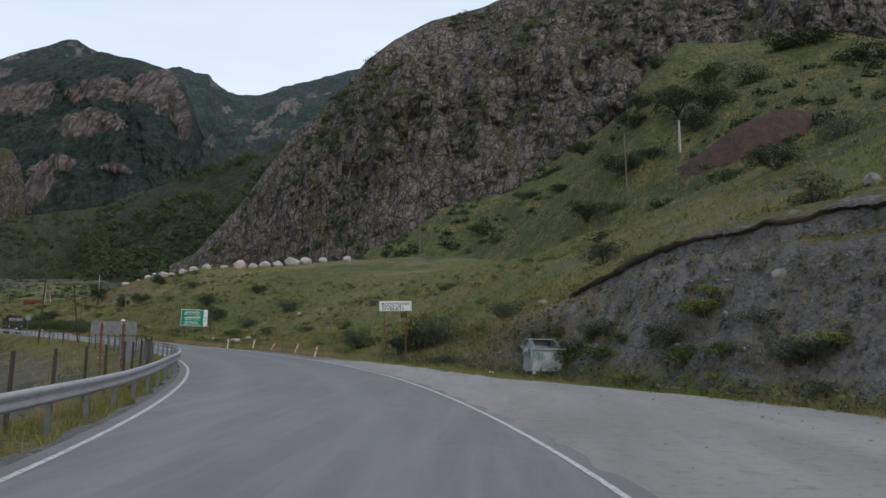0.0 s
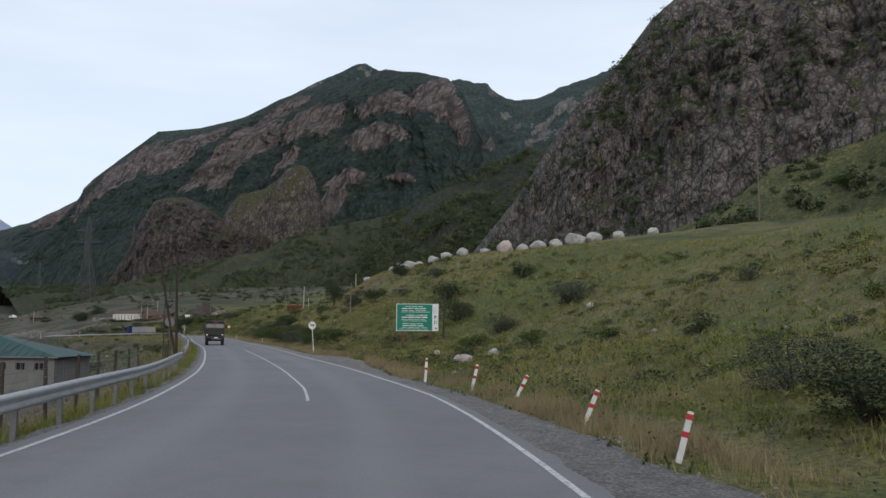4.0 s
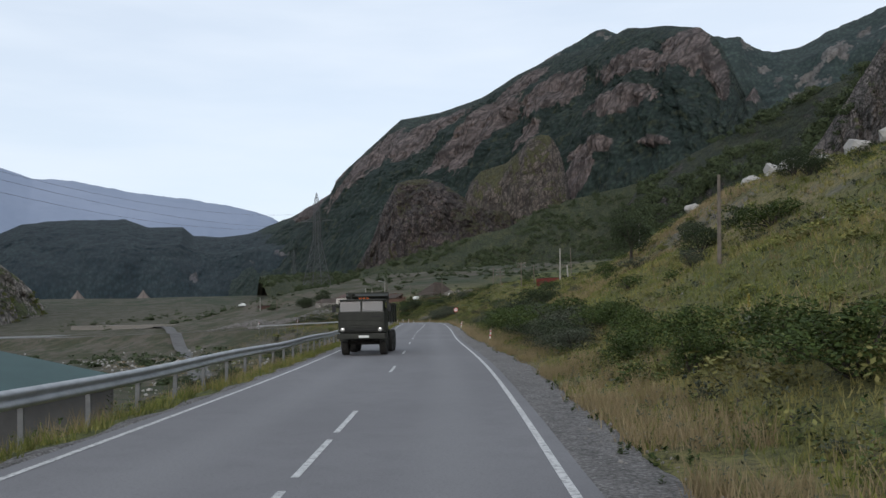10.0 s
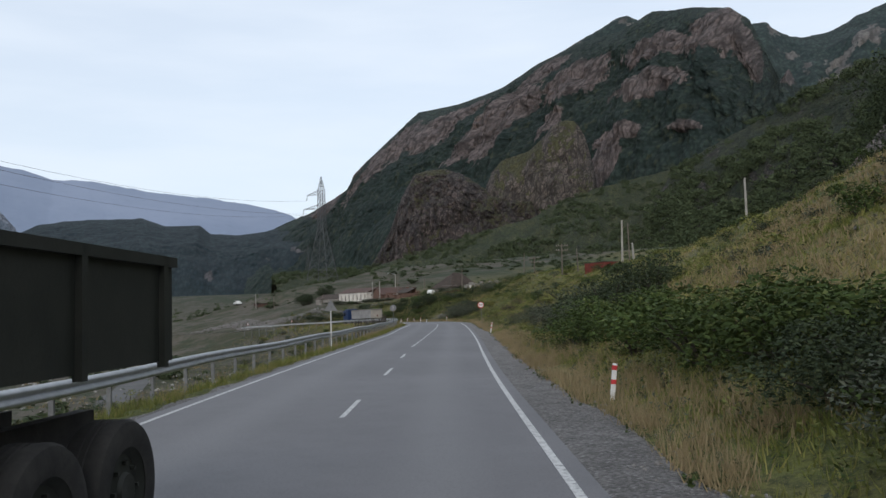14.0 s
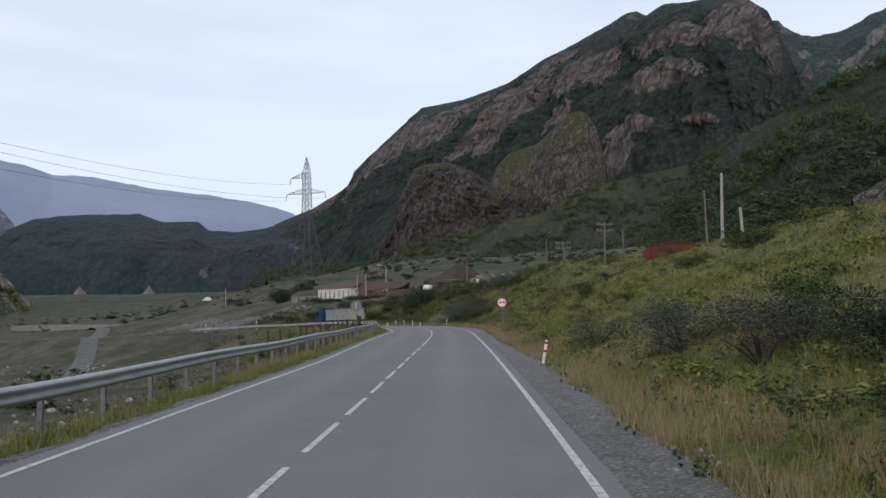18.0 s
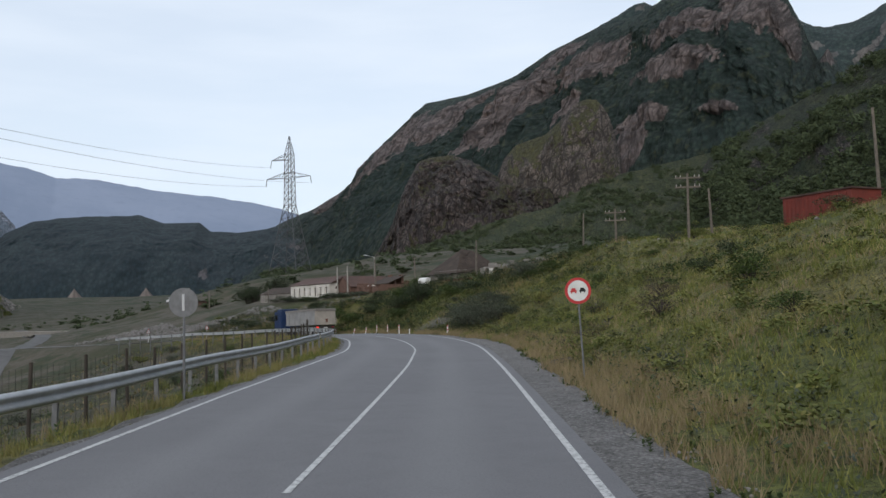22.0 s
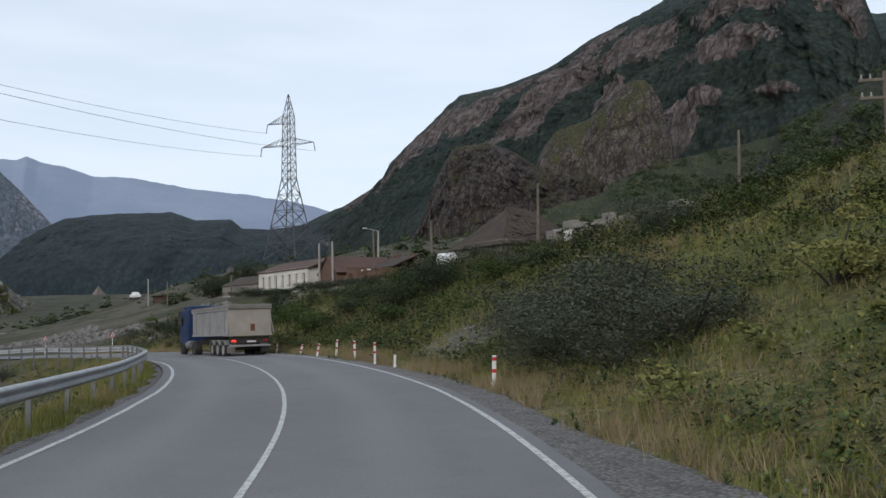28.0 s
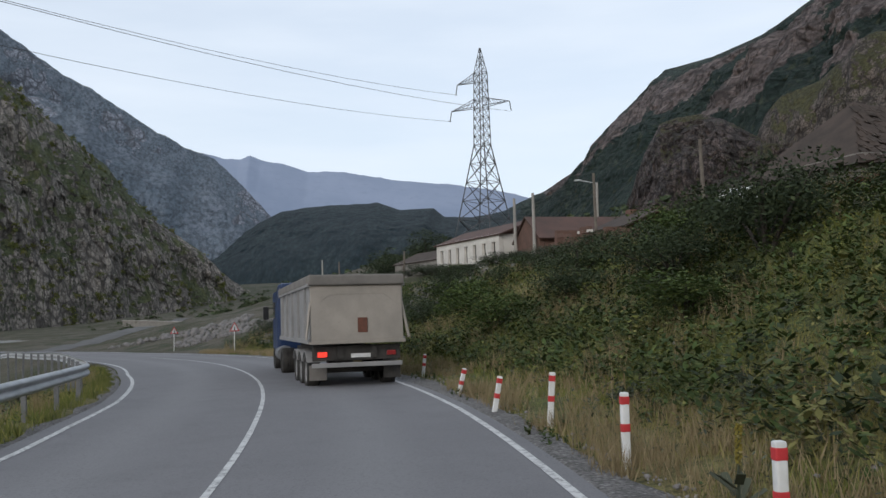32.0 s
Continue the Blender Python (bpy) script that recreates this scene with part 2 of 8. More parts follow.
# ---- the plan: the road's line, its fall, and the land on both sides ----
def value_noise(x, y, z=0.0):
    """Smooth value noise between 0 and 1 on arrays."""
    x, y, z = np.broadcast_arrays(np.asarray(x, float), np.asarray(y, float), np.asarray(z, float))
    cx, cy, cz = np.floor(x).astype(np.int64), np.floor(y).astype(np.int64), np.floor(z).astype(np.int64)
    fx, fy, fz = x - cx, y - cy, z - cz
    fx, fy, fz = (f * f * (3 - 2 * f) for f in (fx, fy, fz))
    total = 0.0
    for dx in (0, 1):
        for dy in (0, 1):
            for dz in (0, 1):
                h = (cx + dx) * 374761393 + (cy + dy) * 668265263 + (cz + dz) * 2147483647
                h = (h ^ (h >> 13)) * 1274126177 & 0x7FFFFFFF
                h = (h ^ (h >> 16)) & 0xFFFF
                w = (fx if dx else 1 - fx) * (fy if dy else 1 - fy) * (fz if dz else 1 - fz)
                total = total + w * (h / 65535.0)
    return total


def fractal(x, y, z=0.0, octaves=5, gain=0.5, ridged=False):
    """Layered noise, about -1 to 1; ridged: sharp crests instead of soft swells."""
    total, amp, norm = 0.0, 1.0, 0.0
    for k in range(octaves):
        v = value_noise(x * 2**k + 17.3 * k, y * 2**k + 9.1 * k, z * 2**k + 5.7 * k) * 2 - 1
        total, norm = total + amp * ((1 - 2 * abs(v)) if ridged else v), norm + amp
        amp *= gain
    return total / norm


# the line along which traffic drives, metres
LINE = [(11.5, -80), (10.3, -55), (8.4, -24.4), (7.3, -13.2), (5.2, -2), (1.9, 10.1), (-2, 21), (-6.7, 30.7), (-11.8, 39.9), (-17.9, 49.3), (-24.3, 58.3), (-36.9, 74.7), (-54, 96.1), (-76.3, 122.4), (-96.2, 146.5), (-112.6, 166.1), (-130.2, 186.6), (-137.6, 194.7), (-148.4, 204.6), (-159.2, 212.1), (-172, 218.8), (-187, 224.2), (-203, 227.2), (-222, 228.2), (-250, 227), (-290, 221), (-340, 214), (-420, 214), (-520, 232), (-640, 262)]


def glide(points, step=1.0):
    """A smooth line through points, at even steps."""
    p = np.array(points, float)
    out = []
    for i in range(len(p) - 1):
        a, b, c, d = p[max(i - 1, 0)], p[i], p[i + 1], p[min(i + 2, len(p) - 1)]
        la, lb, lc = (max(np.linalg.norm(v), 1e-6) for v in (b - a, c - b, d - c))
        m0 = ((b - a) / la + (c - b) / lb) / 2 * lb if i else c - b
        m1 = ((c - b) / lb + (d - c) / lc) / 2 * lb if i < len(p) - 2 else c - b
        for t in np.linspace(0, 1, max(int(lb / step), 2), endpoint=False):
            out.append((2 * t**3 - 3 * t**2 + 1) * b + (t**3 - 2 * t**2 + t) * m0 + (3 * t**2 - 2 * t**3) * c + (t**3 - t**2) * m1)
    out.append(p[-1])
    return np.array(out)


ROAD = glide(LINE)
ROAD_S = np.concatenate([[0], np.cumsum(np.hypot(*(ROAD[1:] - ROAD[:-1]).T))])
ROAD_S -= ROAD_S[np.argmin(np.hypot(ROAD[:, 0] + 37, ROAD[:, 1] - 74.7))] - 84.8
ROAD_D = np.gradient(ROAD, axis=0)
ROAD_D /= np.hypot(ROAD_D[:, 0], ROAD_D[:, 1])[:, None]


def road_z(s):
    return np.interp(s, [-90, 262, 285, 310, 350, 420, 520, 800], [0, 0, -0.25, -0.85, -2.1, -4.0, -5.0, -6.0])


def on_road(s, d=0.0):
    """The place s metres along the road and d metres to the right of the driving line, and the heading in degrees."""
    x, y = np.interp(s, ROAD_S, ROAD[:, 0]), np.interp(s, ROAD_S, ROAD[:, 1])
    ux, uy = np.interp(s, ROAD_S, ROAD_D[:, 0]), np.interp(s, ROAD_S, ROAD_D[:, 1])
    return x + uy * d, y - ux * d, math.degrees(math.atan2(-ux, uy))


def along(x, y):
    """Metres along the road and to its right, for arrays of places."""
    x, y = np.asarray(x, float).ravel(), np.asarray(y, float).ravel()
    s, d = np.empty_like(x), np.empty_like(x)
    for i in range(0, len(x), 8000):
        px, py = x[i:i + 8000, None] - ROAD[:, 0], y[i:i + 8000, None] - ROAD[:, 1]
        k = np.argmin(px * px + py * py, axis=1)
        r = np.arange(len(k))
        ahead = px[r, k] * ROAD_D[k, 0] + py[r, k] * ROAD_D[k, 1]
        side = px[r, k] * ROAD_D[k, 1] - py[r, k] * ROAD_D[k, 0]
        s[i:i + 8000] = ROAD_S[k] + ahead
        d[i:i + 8000] = np.where(abs(ahead) > 1.5, np.sign(side) * np.hypot(ahead, side), side)
    return s, d


# hillside on the right: how far from the line it starts, and its height above the road so many metres further
KNOTS = [-70, -16, 7, 20, 45, 68, 85, 100, 130, 144, 160, 190, 220, 250, 268, 280, 320, 350, 385, 440]
TOE = [24, 17, 10.5, 8.4, 5, 3.6, 3.6, 3.4, 3.3, 3.35, 3.4, 3.4, 3.3, 3.3, 3.3, 3.3, 4, 5, 6, 6]
OUT = [0, 1.5, 4, 10, 18, 30, 60, 120, 200, 400]
RISE = [
    [0.3, 2.5, 6.2, 9.8, 14.2, 21.5, 36, 54, 74, 102], [0.3, 2.5, 6.2, 9.8, 14.2, 21.5, 36, 54, 74, 102], [0.2, 1.8, 4.9, 8.2, 12.6, 19, 32, 47, 64, 91],
    [0.1, 0.9, 2.6, 5.6, 10.2, 15.8, 26.6, 39, 53, 80], [0, 0.1, 0.4, 2.0, 6.0, 10.5, 18, 30, 44, 70], [0, 0.1, 0.3, 0.9, 4.3, 8.4, 14, 24, 38, 60],
    [0, 0.1, 0.4, 1.5, 5.9, 9.2, 14, 24, 36, 60], [0, 0.4, 1.3, 4.2, 7.3, 10.4, 15, 25, 36, 60], [0, 0.5, 1.5, 4.8, 9.4, 12.8, 17, 26, 38, 60], [0, 0.5, 1.5, 4.8, 10.6, 13.6, 17, 26, 38, 60],
    [0, 0.4, 1.3, 4.4, 9.2, 12.6, 16.5, 26, 38, 60], [0, 0.3, 1.1, 3.4, 6.8, 9.5, 13, 22, 34, 55], [0, 0.3, 1.2, 3.6, 6.8, 8.6, 11, 17, 27, 45],
    [0, 0.4, 1.4, 4.0, 6.7, 8.3, 10.2, 15, 22, 40], [0, 0.4, 1.6, 4.6, 7.9, 9.2, 11, 14.5, 21, 38], [0, 0.4, 1.5, 4.3, 7.2, 8.4, 10, 14, 20, 36], [0, 0.5, 1.6, 3.9, 5.7, 7.2, 12, 19, 26, 36],
    [0, 0.3, 1.0, 2.8, 5.3, 7.4, 13, 21, 28, 38], [0, 0.2, 0.5, 1.3, 3.0, 5.5, 14, 22, 28, 38], [0, 0, 0.1, 0.3, 0.6, 1.2, 4, 9, 15, 30]]
VERGE_S = [-60, -10, -3, 1, 5, 9, 17, 24, 34, 46, 56, 66, 72, 80, 86, 94, 102, 114, 124, 160, 190, 212, 230, 250, 256, 262, 272, 280, 300, 420]
PULL_IN = [19, 14.5, 13, 11, 8.8, 7.3, 6.1, 4.9, 4.1, 3.3, 2.9, 3.1, 4.2, 4.4, 2.6, 2.4, 2.6, 2.9, 2.75, 2.85, 3.0, 2.95, 3.3, 3.6, 2.9, 3.0, 2.75, 2.55, 2.6, 3.0]


def land(x, y, worn=True):
    """Height of the ground at arrays of places; worn: sunk under the road and its shoulders."""
    shape = np.shape(x)
    x, y = np.asarray(x, float).ravel(), np.asarray(y, float).ravel()
    s, d = along(x, y)
    toe = np.interp(s, KNOTS, TOE)
    e = d - toe
    table = np.array(RISE)
    right = np.zeros_like(x)
    cols = [np.interp(s, KNOTS, table[:, j]) for j in range(len(OUT))]
    for j in range(len(OUT) - 1):
        t = np.clip((e - OUT[j]) / (OUT[j + 1] - OUT[j]), 0, 1)
        t = t * 0.6 + 0.4 * t * t * (3 - 2 * t)
        right = np.where((e >= OUT[j]), cols[j] + (cols[j + 1] - cols[j]) * t, right)
    left = np.interp(-d, [0, 6.6, 7.6, 11, 16, 30, 60, 140, 400], [0, -0.03, -0.35, -1.9, -3.6, -6.3, -7.0, -7.2, -7.4])
    z = np.where(d > 0, np.where(e > 0, right, right * 0), left)
    wild = np.clip(np.where(d > 0, e / 6, (-d - 7) / 8), 0, 1)
    z = z + wild * (0.5 * fractal(x / 9, y / 9, 3.0, 4) + 0.16 * fractal(x / 2.3, y / 2.3, 8.0, 3))
    z = z + np.clip(np.where(d > 0, (e - 14) / 40, 0), 0, 1) * 2.2 * fractal(x / 38, y / 38, 1.0, 4)
    edge = np.clip(np.where(d > 0, d - 1.9, -d - 5.6) / 1.2, 0, 1) * (1 - wild)
    z = z + edge * 0.05 * fractal(x / 1.3, y / 1.3, 5.0, 3)
    bed = np.where((d > -5.75) & (d < 2.2), -0.14, 0.0)
    bed = np.where((d >= 2.2) & (d < np.interp(s, VERGE_S, PULL_IN) - 0.2), -0.12, bed) * (1.0 if worn else 0.0)
    return (z + bed + road_z(s)).reshape(shape)


def ground_at(x, y):
    return float(land(np.array([x]), np.array([y]))[0])


def grid_faces(nu, nv):
    i, j = np.meshgrid(np.arange(nu - 1), np.arange(nv - 1), indexing="ij")
    a = (i * nv + j).ravel()
    return np.stack([a, a + nv, a + nv + 1, a + 1], 1)


def sheet(name, xyz, mats, smooth=True, flip=False):
    """A grid of places (nu, nv, 3) as one mesh, quickly."""
    nu, nv, _ = xyz.shape
    f = grid_faces(nu, nv)
    if flip:
        f = f[:, ::-1]
    me = bpy.data.meshes.new(name)
    me.vertices.add(nu * nv)
    me.vertices.foreach_set("co", xyz.reshape(-1).astype(np.float32))
    me.loops.add(f.size)
    me.loops.foreach_set("vertex_index", f.ravel().astype(np.int32))
    me.polygons.add(len(f))
    me.polygons.foreach_set("loop_start", np.arange(0, f.size, 4, dtype=np.int32))
    me.polygons.foreach_set("loop_total", np.full(len(f), 4, dtype=np.int32))
    me.update(calc_edges=True)
    me.validate()
    for m in (mats if isinstance(mats, (list, tuple)) else [mats]):
        me.materials.append(m)
    if smooth:
        me.shade_smooth()
    return new(name, me)


def spread(lo, hi, step, reach):
    """Grid lines: even between lo and hi, then ever wider out to reach."""
    inner = np.arange(lo, hi + step / 2, step)
    out, gap, v = [], step, hi
    while v < reach:
        gap *= 1.16
        v += gap
        out.append(v)
    low, gap, v = [], step, lo
    while v > -reach:
        gap *= 1.16
        v -= gap
        low.append(v)
    return np.concatenate([low[::-1], inner, out])


# ---- ground: one sheet to the horizon ----
gm = Nodes("meadow_ground", 0.97)
g1, g2, g3 = gm.noise(0.05, 6), gm.noise(0.6, 6, 0.68), gm.noise(7, 5, 0.7)
g4, g5 = gm.noise(2.4, 5, 0.7), gm.noise(26, 4, 0.75)
green = gm.mix(gm.step(g4, 0.40, 0.58), (0.118, 0.124, 0.034), (0.056, 0.072, 0.021))
dry = gm.mix(gm.step(g4, 0.42, 0.60), (0.215, 0.170, 0.080), (0.110, 0.096, 0.042))
turf = gm.mix(gm.step(gm.math("ADD", g1, gm.math("MULTIPLY", g2, 0.55)), 0.72, 0.90), green, dry)
turf = gm.mix(gm.step(g3, 0.47, 0.60, 0, 0.75), turf, (0.026, 0.031, 0.014))
turf = gm.mix(gm.step(g5, 0.55, 0.66, 0, 0.6), turf, (0.235, 0.205, 0.085))
scree = gm.mix(gm.step(g3, 0.35, 0.65), (0.15, 0.135, 0.125), (0.075, 0.068, 0.064))
steep = gm.math("ADD", gm.upness(), gm.math("MULTIPLY", gm.math("SUBTRACT", g2, 0.5), 0.35))
flats = gm.mix(gm.step(gm.noise(0.09, 6, 0.66), 0.44, 0.58), (0.088, 0.077, 0.060), (0.044, 0.044, 0.023))
flats = gm.mix(gm.step(gm.noise(0.32, 6, 0.7), 0.50, 0.60, 0, 0.85), flats, (0.030, 0.040, 0.020))
low = gm.step(gm.math("ADD", gm.height(), gm.math("MULTIPLY", g2, 1.5)), -1.2, 0.2, 1, 0)
east = gm.add("ShaderNodeSeparateXYZ")
gm.link(gm.place(), east.inputs[0])
low = gm.math("MAXIMUM", low, gm.math("MULTIPLY", gm.step(east.outputs["X"], -222, -196, 1, 0), gm.step(gm.height(), 60, 90, 1, 0)))
turf = gm.mix(low, turf, flats)
woods = gm.math("MULTIPLY", gm.step(gm.noise(0.035, 6, 0.7), 0.47, 0.56), gm.step(gm.height(), 8, 13))
turf = gm.mix(gm.math("MULTIPLY", woods, 0.8), turf, (0.026, 0.038, 0.018))
MEADOW = gm.done(gm.mix(gm.step(steep, 0.73, 0.83), scree, turf), gm.math("ADD", g2, gm.math("MULTIPLY", g3, 0.6)), 0.8, 0.12)

gx, gy = spread(-330, 70, 1.0, 4700), spread(-30, 330, 1.0, 4700)
GX, GY = np.meshgrid(gx, gy, indexing="ij")
ground = sheet("ground", np.stack([GX, GY, land(GX, GY)], -1), MEADOW)
tagged(ground, "rough green and straw-coloured hillside and valley floor", "ground", kind="structure")

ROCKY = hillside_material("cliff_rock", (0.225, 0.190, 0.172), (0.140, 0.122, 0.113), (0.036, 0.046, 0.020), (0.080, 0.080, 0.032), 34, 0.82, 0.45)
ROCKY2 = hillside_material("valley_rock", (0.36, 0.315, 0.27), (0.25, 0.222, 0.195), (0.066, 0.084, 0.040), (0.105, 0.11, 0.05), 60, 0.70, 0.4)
# The massif's woods have a little haze blue mixed into their green.
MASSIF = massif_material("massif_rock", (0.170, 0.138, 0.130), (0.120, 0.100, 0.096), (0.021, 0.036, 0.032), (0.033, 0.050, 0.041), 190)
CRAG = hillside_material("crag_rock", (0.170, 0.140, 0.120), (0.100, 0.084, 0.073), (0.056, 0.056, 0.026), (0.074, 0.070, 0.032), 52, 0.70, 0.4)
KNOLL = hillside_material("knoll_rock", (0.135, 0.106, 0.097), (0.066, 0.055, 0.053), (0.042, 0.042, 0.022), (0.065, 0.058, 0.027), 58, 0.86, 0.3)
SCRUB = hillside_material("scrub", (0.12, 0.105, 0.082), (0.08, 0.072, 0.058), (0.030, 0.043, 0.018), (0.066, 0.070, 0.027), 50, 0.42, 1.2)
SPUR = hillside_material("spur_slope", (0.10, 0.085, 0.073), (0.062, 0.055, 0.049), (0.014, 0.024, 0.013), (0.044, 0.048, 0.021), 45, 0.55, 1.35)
# Haze over these farther woods is put into their blue-green tones.
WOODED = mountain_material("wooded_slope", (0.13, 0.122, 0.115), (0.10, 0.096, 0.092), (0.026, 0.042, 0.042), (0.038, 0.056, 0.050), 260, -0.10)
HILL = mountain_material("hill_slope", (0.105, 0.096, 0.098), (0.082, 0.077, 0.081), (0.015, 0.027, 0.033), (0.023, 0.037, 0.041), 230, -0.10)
# Air haze over the far range is put into its base colour.
DISTANT = plain("haze_blue_slope", (0.235, 0.275, 0.36), (0.195, 0.235, 0.315), 0.0016, 0.95, bump=0.0)
# Rock and woods alike carry the blue of distance haze in their colours.
DISTANT2 = hillside_material("haze_tinted_slope", (0.33, 0.345, 0.385), (0.255, 0.272, 0.315), (0.13, 0.162, 0.195), (0.17, 0.195, 0.23), 300, 0.56, 0.4)
UPPER = hillside_material("upper_meadow_turf", (0.17, 0.145, 0.125), (0.10, 0.09, 0.08), (0.058, 0.076, 0.022), (0.15, 0.135, 0.042), 24, 0.34, 0.8)

# ---- mountains ----
def mountain(name, crest, foot, nu, nv, material, label, rough=0.05, gullies=0.0, hump=1.0, grain=60.0, seed=0.0, back=True, faceted=False, crisp=0.0, beds_share=0.0, faces=()):
    """A mountainside between the line of its crest and that of its foot, broken up by ribs, gullies and ledges.
    crisp: depth of the joints in the rock, beds_share: of those along its beds; faces: bare walls as (along, up, half width, half height), all from 0 to 1."""
    def even(points):
        p = np.array(points, float)
        l = np.concatenate([[0], np.cumsum(np.linalg.norm(p[1:] - p[:-1], axis=1))])
        u = np.linspace(0, l[-1], nu)
        return np.stack([np.interp(u, l, p[:, k]) for k in range(3)], 1)
    c, f = even(crest), even(foot)
    v = np.linspace(0, 1, nv)[None, :, None]
    p = f[:, None] + (c - f)[:, None] * v
    rise = (c - f)[:, None, 2]
    p[:, :, 2] = f[:, None, 2] + rise * (v[:, :, 0] ** hump)
    size = float(np.mean(np.linalg.norm(c - f, axis=1)))
    out = (f - c)
    out[:, 2] = 0
    out /= np.maximum(np.linalg.norm(out, axis=1), 1e-6)[:, None]
    reach = np.concatenate([[0], np.cumsum(np.linalg.norm(c[1:] - c[:-1], axis=1))])
    deep = v[:, :, 0] * np.linalg.norm((c - f)[:, :2], axis=1)[:, None]
    lie = np.stack([np.broadcast_to(reach[:, None], deep.shape), deep * 0.25, p[:, :, 2]], -1)
    x, y, z = (lie[:, :, k] / grain for k in range(3))
    w = np.sin(np.clip(v[:, :, 0], 0, 1) * math.pi) ** 0.6
    ribs = fractal(x + seed, y, z * 0.35, 6, 0.55, True)
    blocks = fractal(x * 2.3 + seed, y * 2.3, z * 2.3 + seed, 5, 0.6)
    ledges = fractal(x * 0.6, y * 0.6 + seed, z * 2.6, 4)
    folds = fractal(x * 0.45 + seed, y * 0.45, z * 0.12, 3, 0.5, True)
    slabs = np.round(fractal(x * 1.4, y * 1.4 + seed, z * 1.1, 3) * 5) / 5
    push = size * rough * (1.5 * ribs + 0.9 * blocks + 1.3 * folds + 0.7 * slabs) * w
    if crisp:
        joints = fractal((x + 0.3 * z) * 2.6 + seed, (y + 0.3 * z) * 2.6, z * 0.45, 5, 0.6, True)
        beds = fractal((x - 0.3 * z) * 0.8, (y - 0.3 * z) * 0.8 + seed, (z + 0.35 * x) * 3.6, 4, 0.55, True)
        push -= size * rough * crisp * (np.clip(joints - 0.12, 0, 1) * 1.5 + np.clip(beds - 0.2, 0, 1) * 1.2 * beds_share) * w
    bare = np.full(push.shape, -0.6)
    uu = np.linspace(0, 1, nu)[:, None]
    for fu, fv, ru, rv in faces:
        bare = np.maximum(bare, 1.0 - ((uu - fu) / ru) ** 2 - ((v[:, :, 0] - fv - 0.6 * (uu - fu)) / rv) ** 2)
    if faces:
        push += size * 0.012 * np.clip(bare + 0.5 * blocks, 0, 0.6)
    p += out[:, None] * push[..., None]
    p[:, :, 2] += size * rough * 0.35 * ledges * w
    tip = fractal(np.arange(nu) / nu * 40 + seed, np.full(nu, seed), 0.0, 5, 0.62)
    p[:, -1, 2] += size * rough * 0.16 * tip
    p[:, -2, 2] += size * rough * 0.08 * tip
    if back:
        rear = p[:, -1] - out * size * 0.25
        rear[:, 2] -= np.abs(rise[:, 0]) * 0.25
        low = p[:, -1] - out * size * 0.6
        low[:, 2] -= np.abs(rise[:, 0]) * 1.0
        p = np.concatenate([p, rear[:, None], low[:, None]], 1)
    ob = sheet(name, p, material, not faceted)
    spots = np.concatenate([lie] + [lie[:, -1:]] * (p.shape[1] - nv), 1)
    ob.data.attributes.new("lie", "FLOAT_VECTOR", "POINT").data.foreach_set("vector", spots.ravel().astype(np.float32))
    if faces:
        full = np.full(p.shape[:2], -0.6)
        full[:, :nv] = bare
        ob.data.attributes.new("bare", "FLOAT", "POINT").data.foreach_set("value", full.ravel().astype(np.float32))
    return tagged(ob, label, "mountain", kind="structure")
FACES = [(0.845, 0.82, 0.036, 0.19), (0.89, 0.86, 0.024, 0.12), (0.775, 0.70, 0.055, 0.10), (0.795, 0.49, 0.06, 0.075), (0.96, 0.92, 0.012, 0.13), (0.645, 0.62, 0.055, 0.14), (0.53, 0.71, 0.035, 0.2), (0.55, 0.47, 0.045, 0.22),
         (0.395, 0.70, 0.055, 0.17), (0.515, 0.46, 0.06, 0.16), (0.295, 0.65, 0.06, 0.22), (0.16, 0.9, 0.07, 0.2), (0.77, 0.19, 0.02, 0.09), (0.855, 0.31, 0.02, 0.03), (0.77, 0.28, 0.034, 0.05), (0.65, 0.39, 0.016, 0.08)]
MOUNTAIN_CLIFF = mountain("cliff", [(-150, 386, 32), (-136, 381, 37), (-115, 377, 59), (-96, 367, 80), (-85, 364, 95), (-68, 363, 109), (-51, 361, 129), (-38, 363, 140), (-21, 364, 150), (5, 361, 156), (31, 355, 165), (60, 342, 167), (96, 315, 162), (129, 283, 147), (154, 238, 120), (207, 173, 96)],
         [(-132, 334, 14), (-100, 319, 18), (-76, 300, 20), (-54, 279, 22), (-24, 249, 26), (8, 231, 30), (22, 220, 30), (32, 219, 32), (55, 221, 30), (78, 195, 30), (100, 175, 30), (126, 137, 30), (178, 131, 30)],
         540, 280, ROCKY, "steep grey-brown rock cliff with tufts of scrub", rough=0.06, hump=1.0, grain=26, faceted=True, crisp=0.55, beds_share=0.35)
MOUNTAIN_UPPER = mountain("upper_meadow", [(-25, 213, 25), (-15, 209, 28), (-5, 207, 36), (6, 208, 39), (14, 207, 41), (23, 213, 49), (38, 219, 60), (50, 222, 70), (55, 226, 83), (64, 224, 90), (78, 216, 87), (96, 199, 85), (104, 179, 75), (134, 144, 71), (180, 128, 68)],
         [(-22, 122, 8), (-7, 115, 9), (8, 101, 9), (18, 85, 9), (26, 69, 9), (31, 47, 9), (34, 32, 9), (44, 24, 12), (60, 23, 15)],
         220, 110, UPPER, "green grassy slope with shrubs below the cliff", rough=0.02, hump=1.15, grain=30)
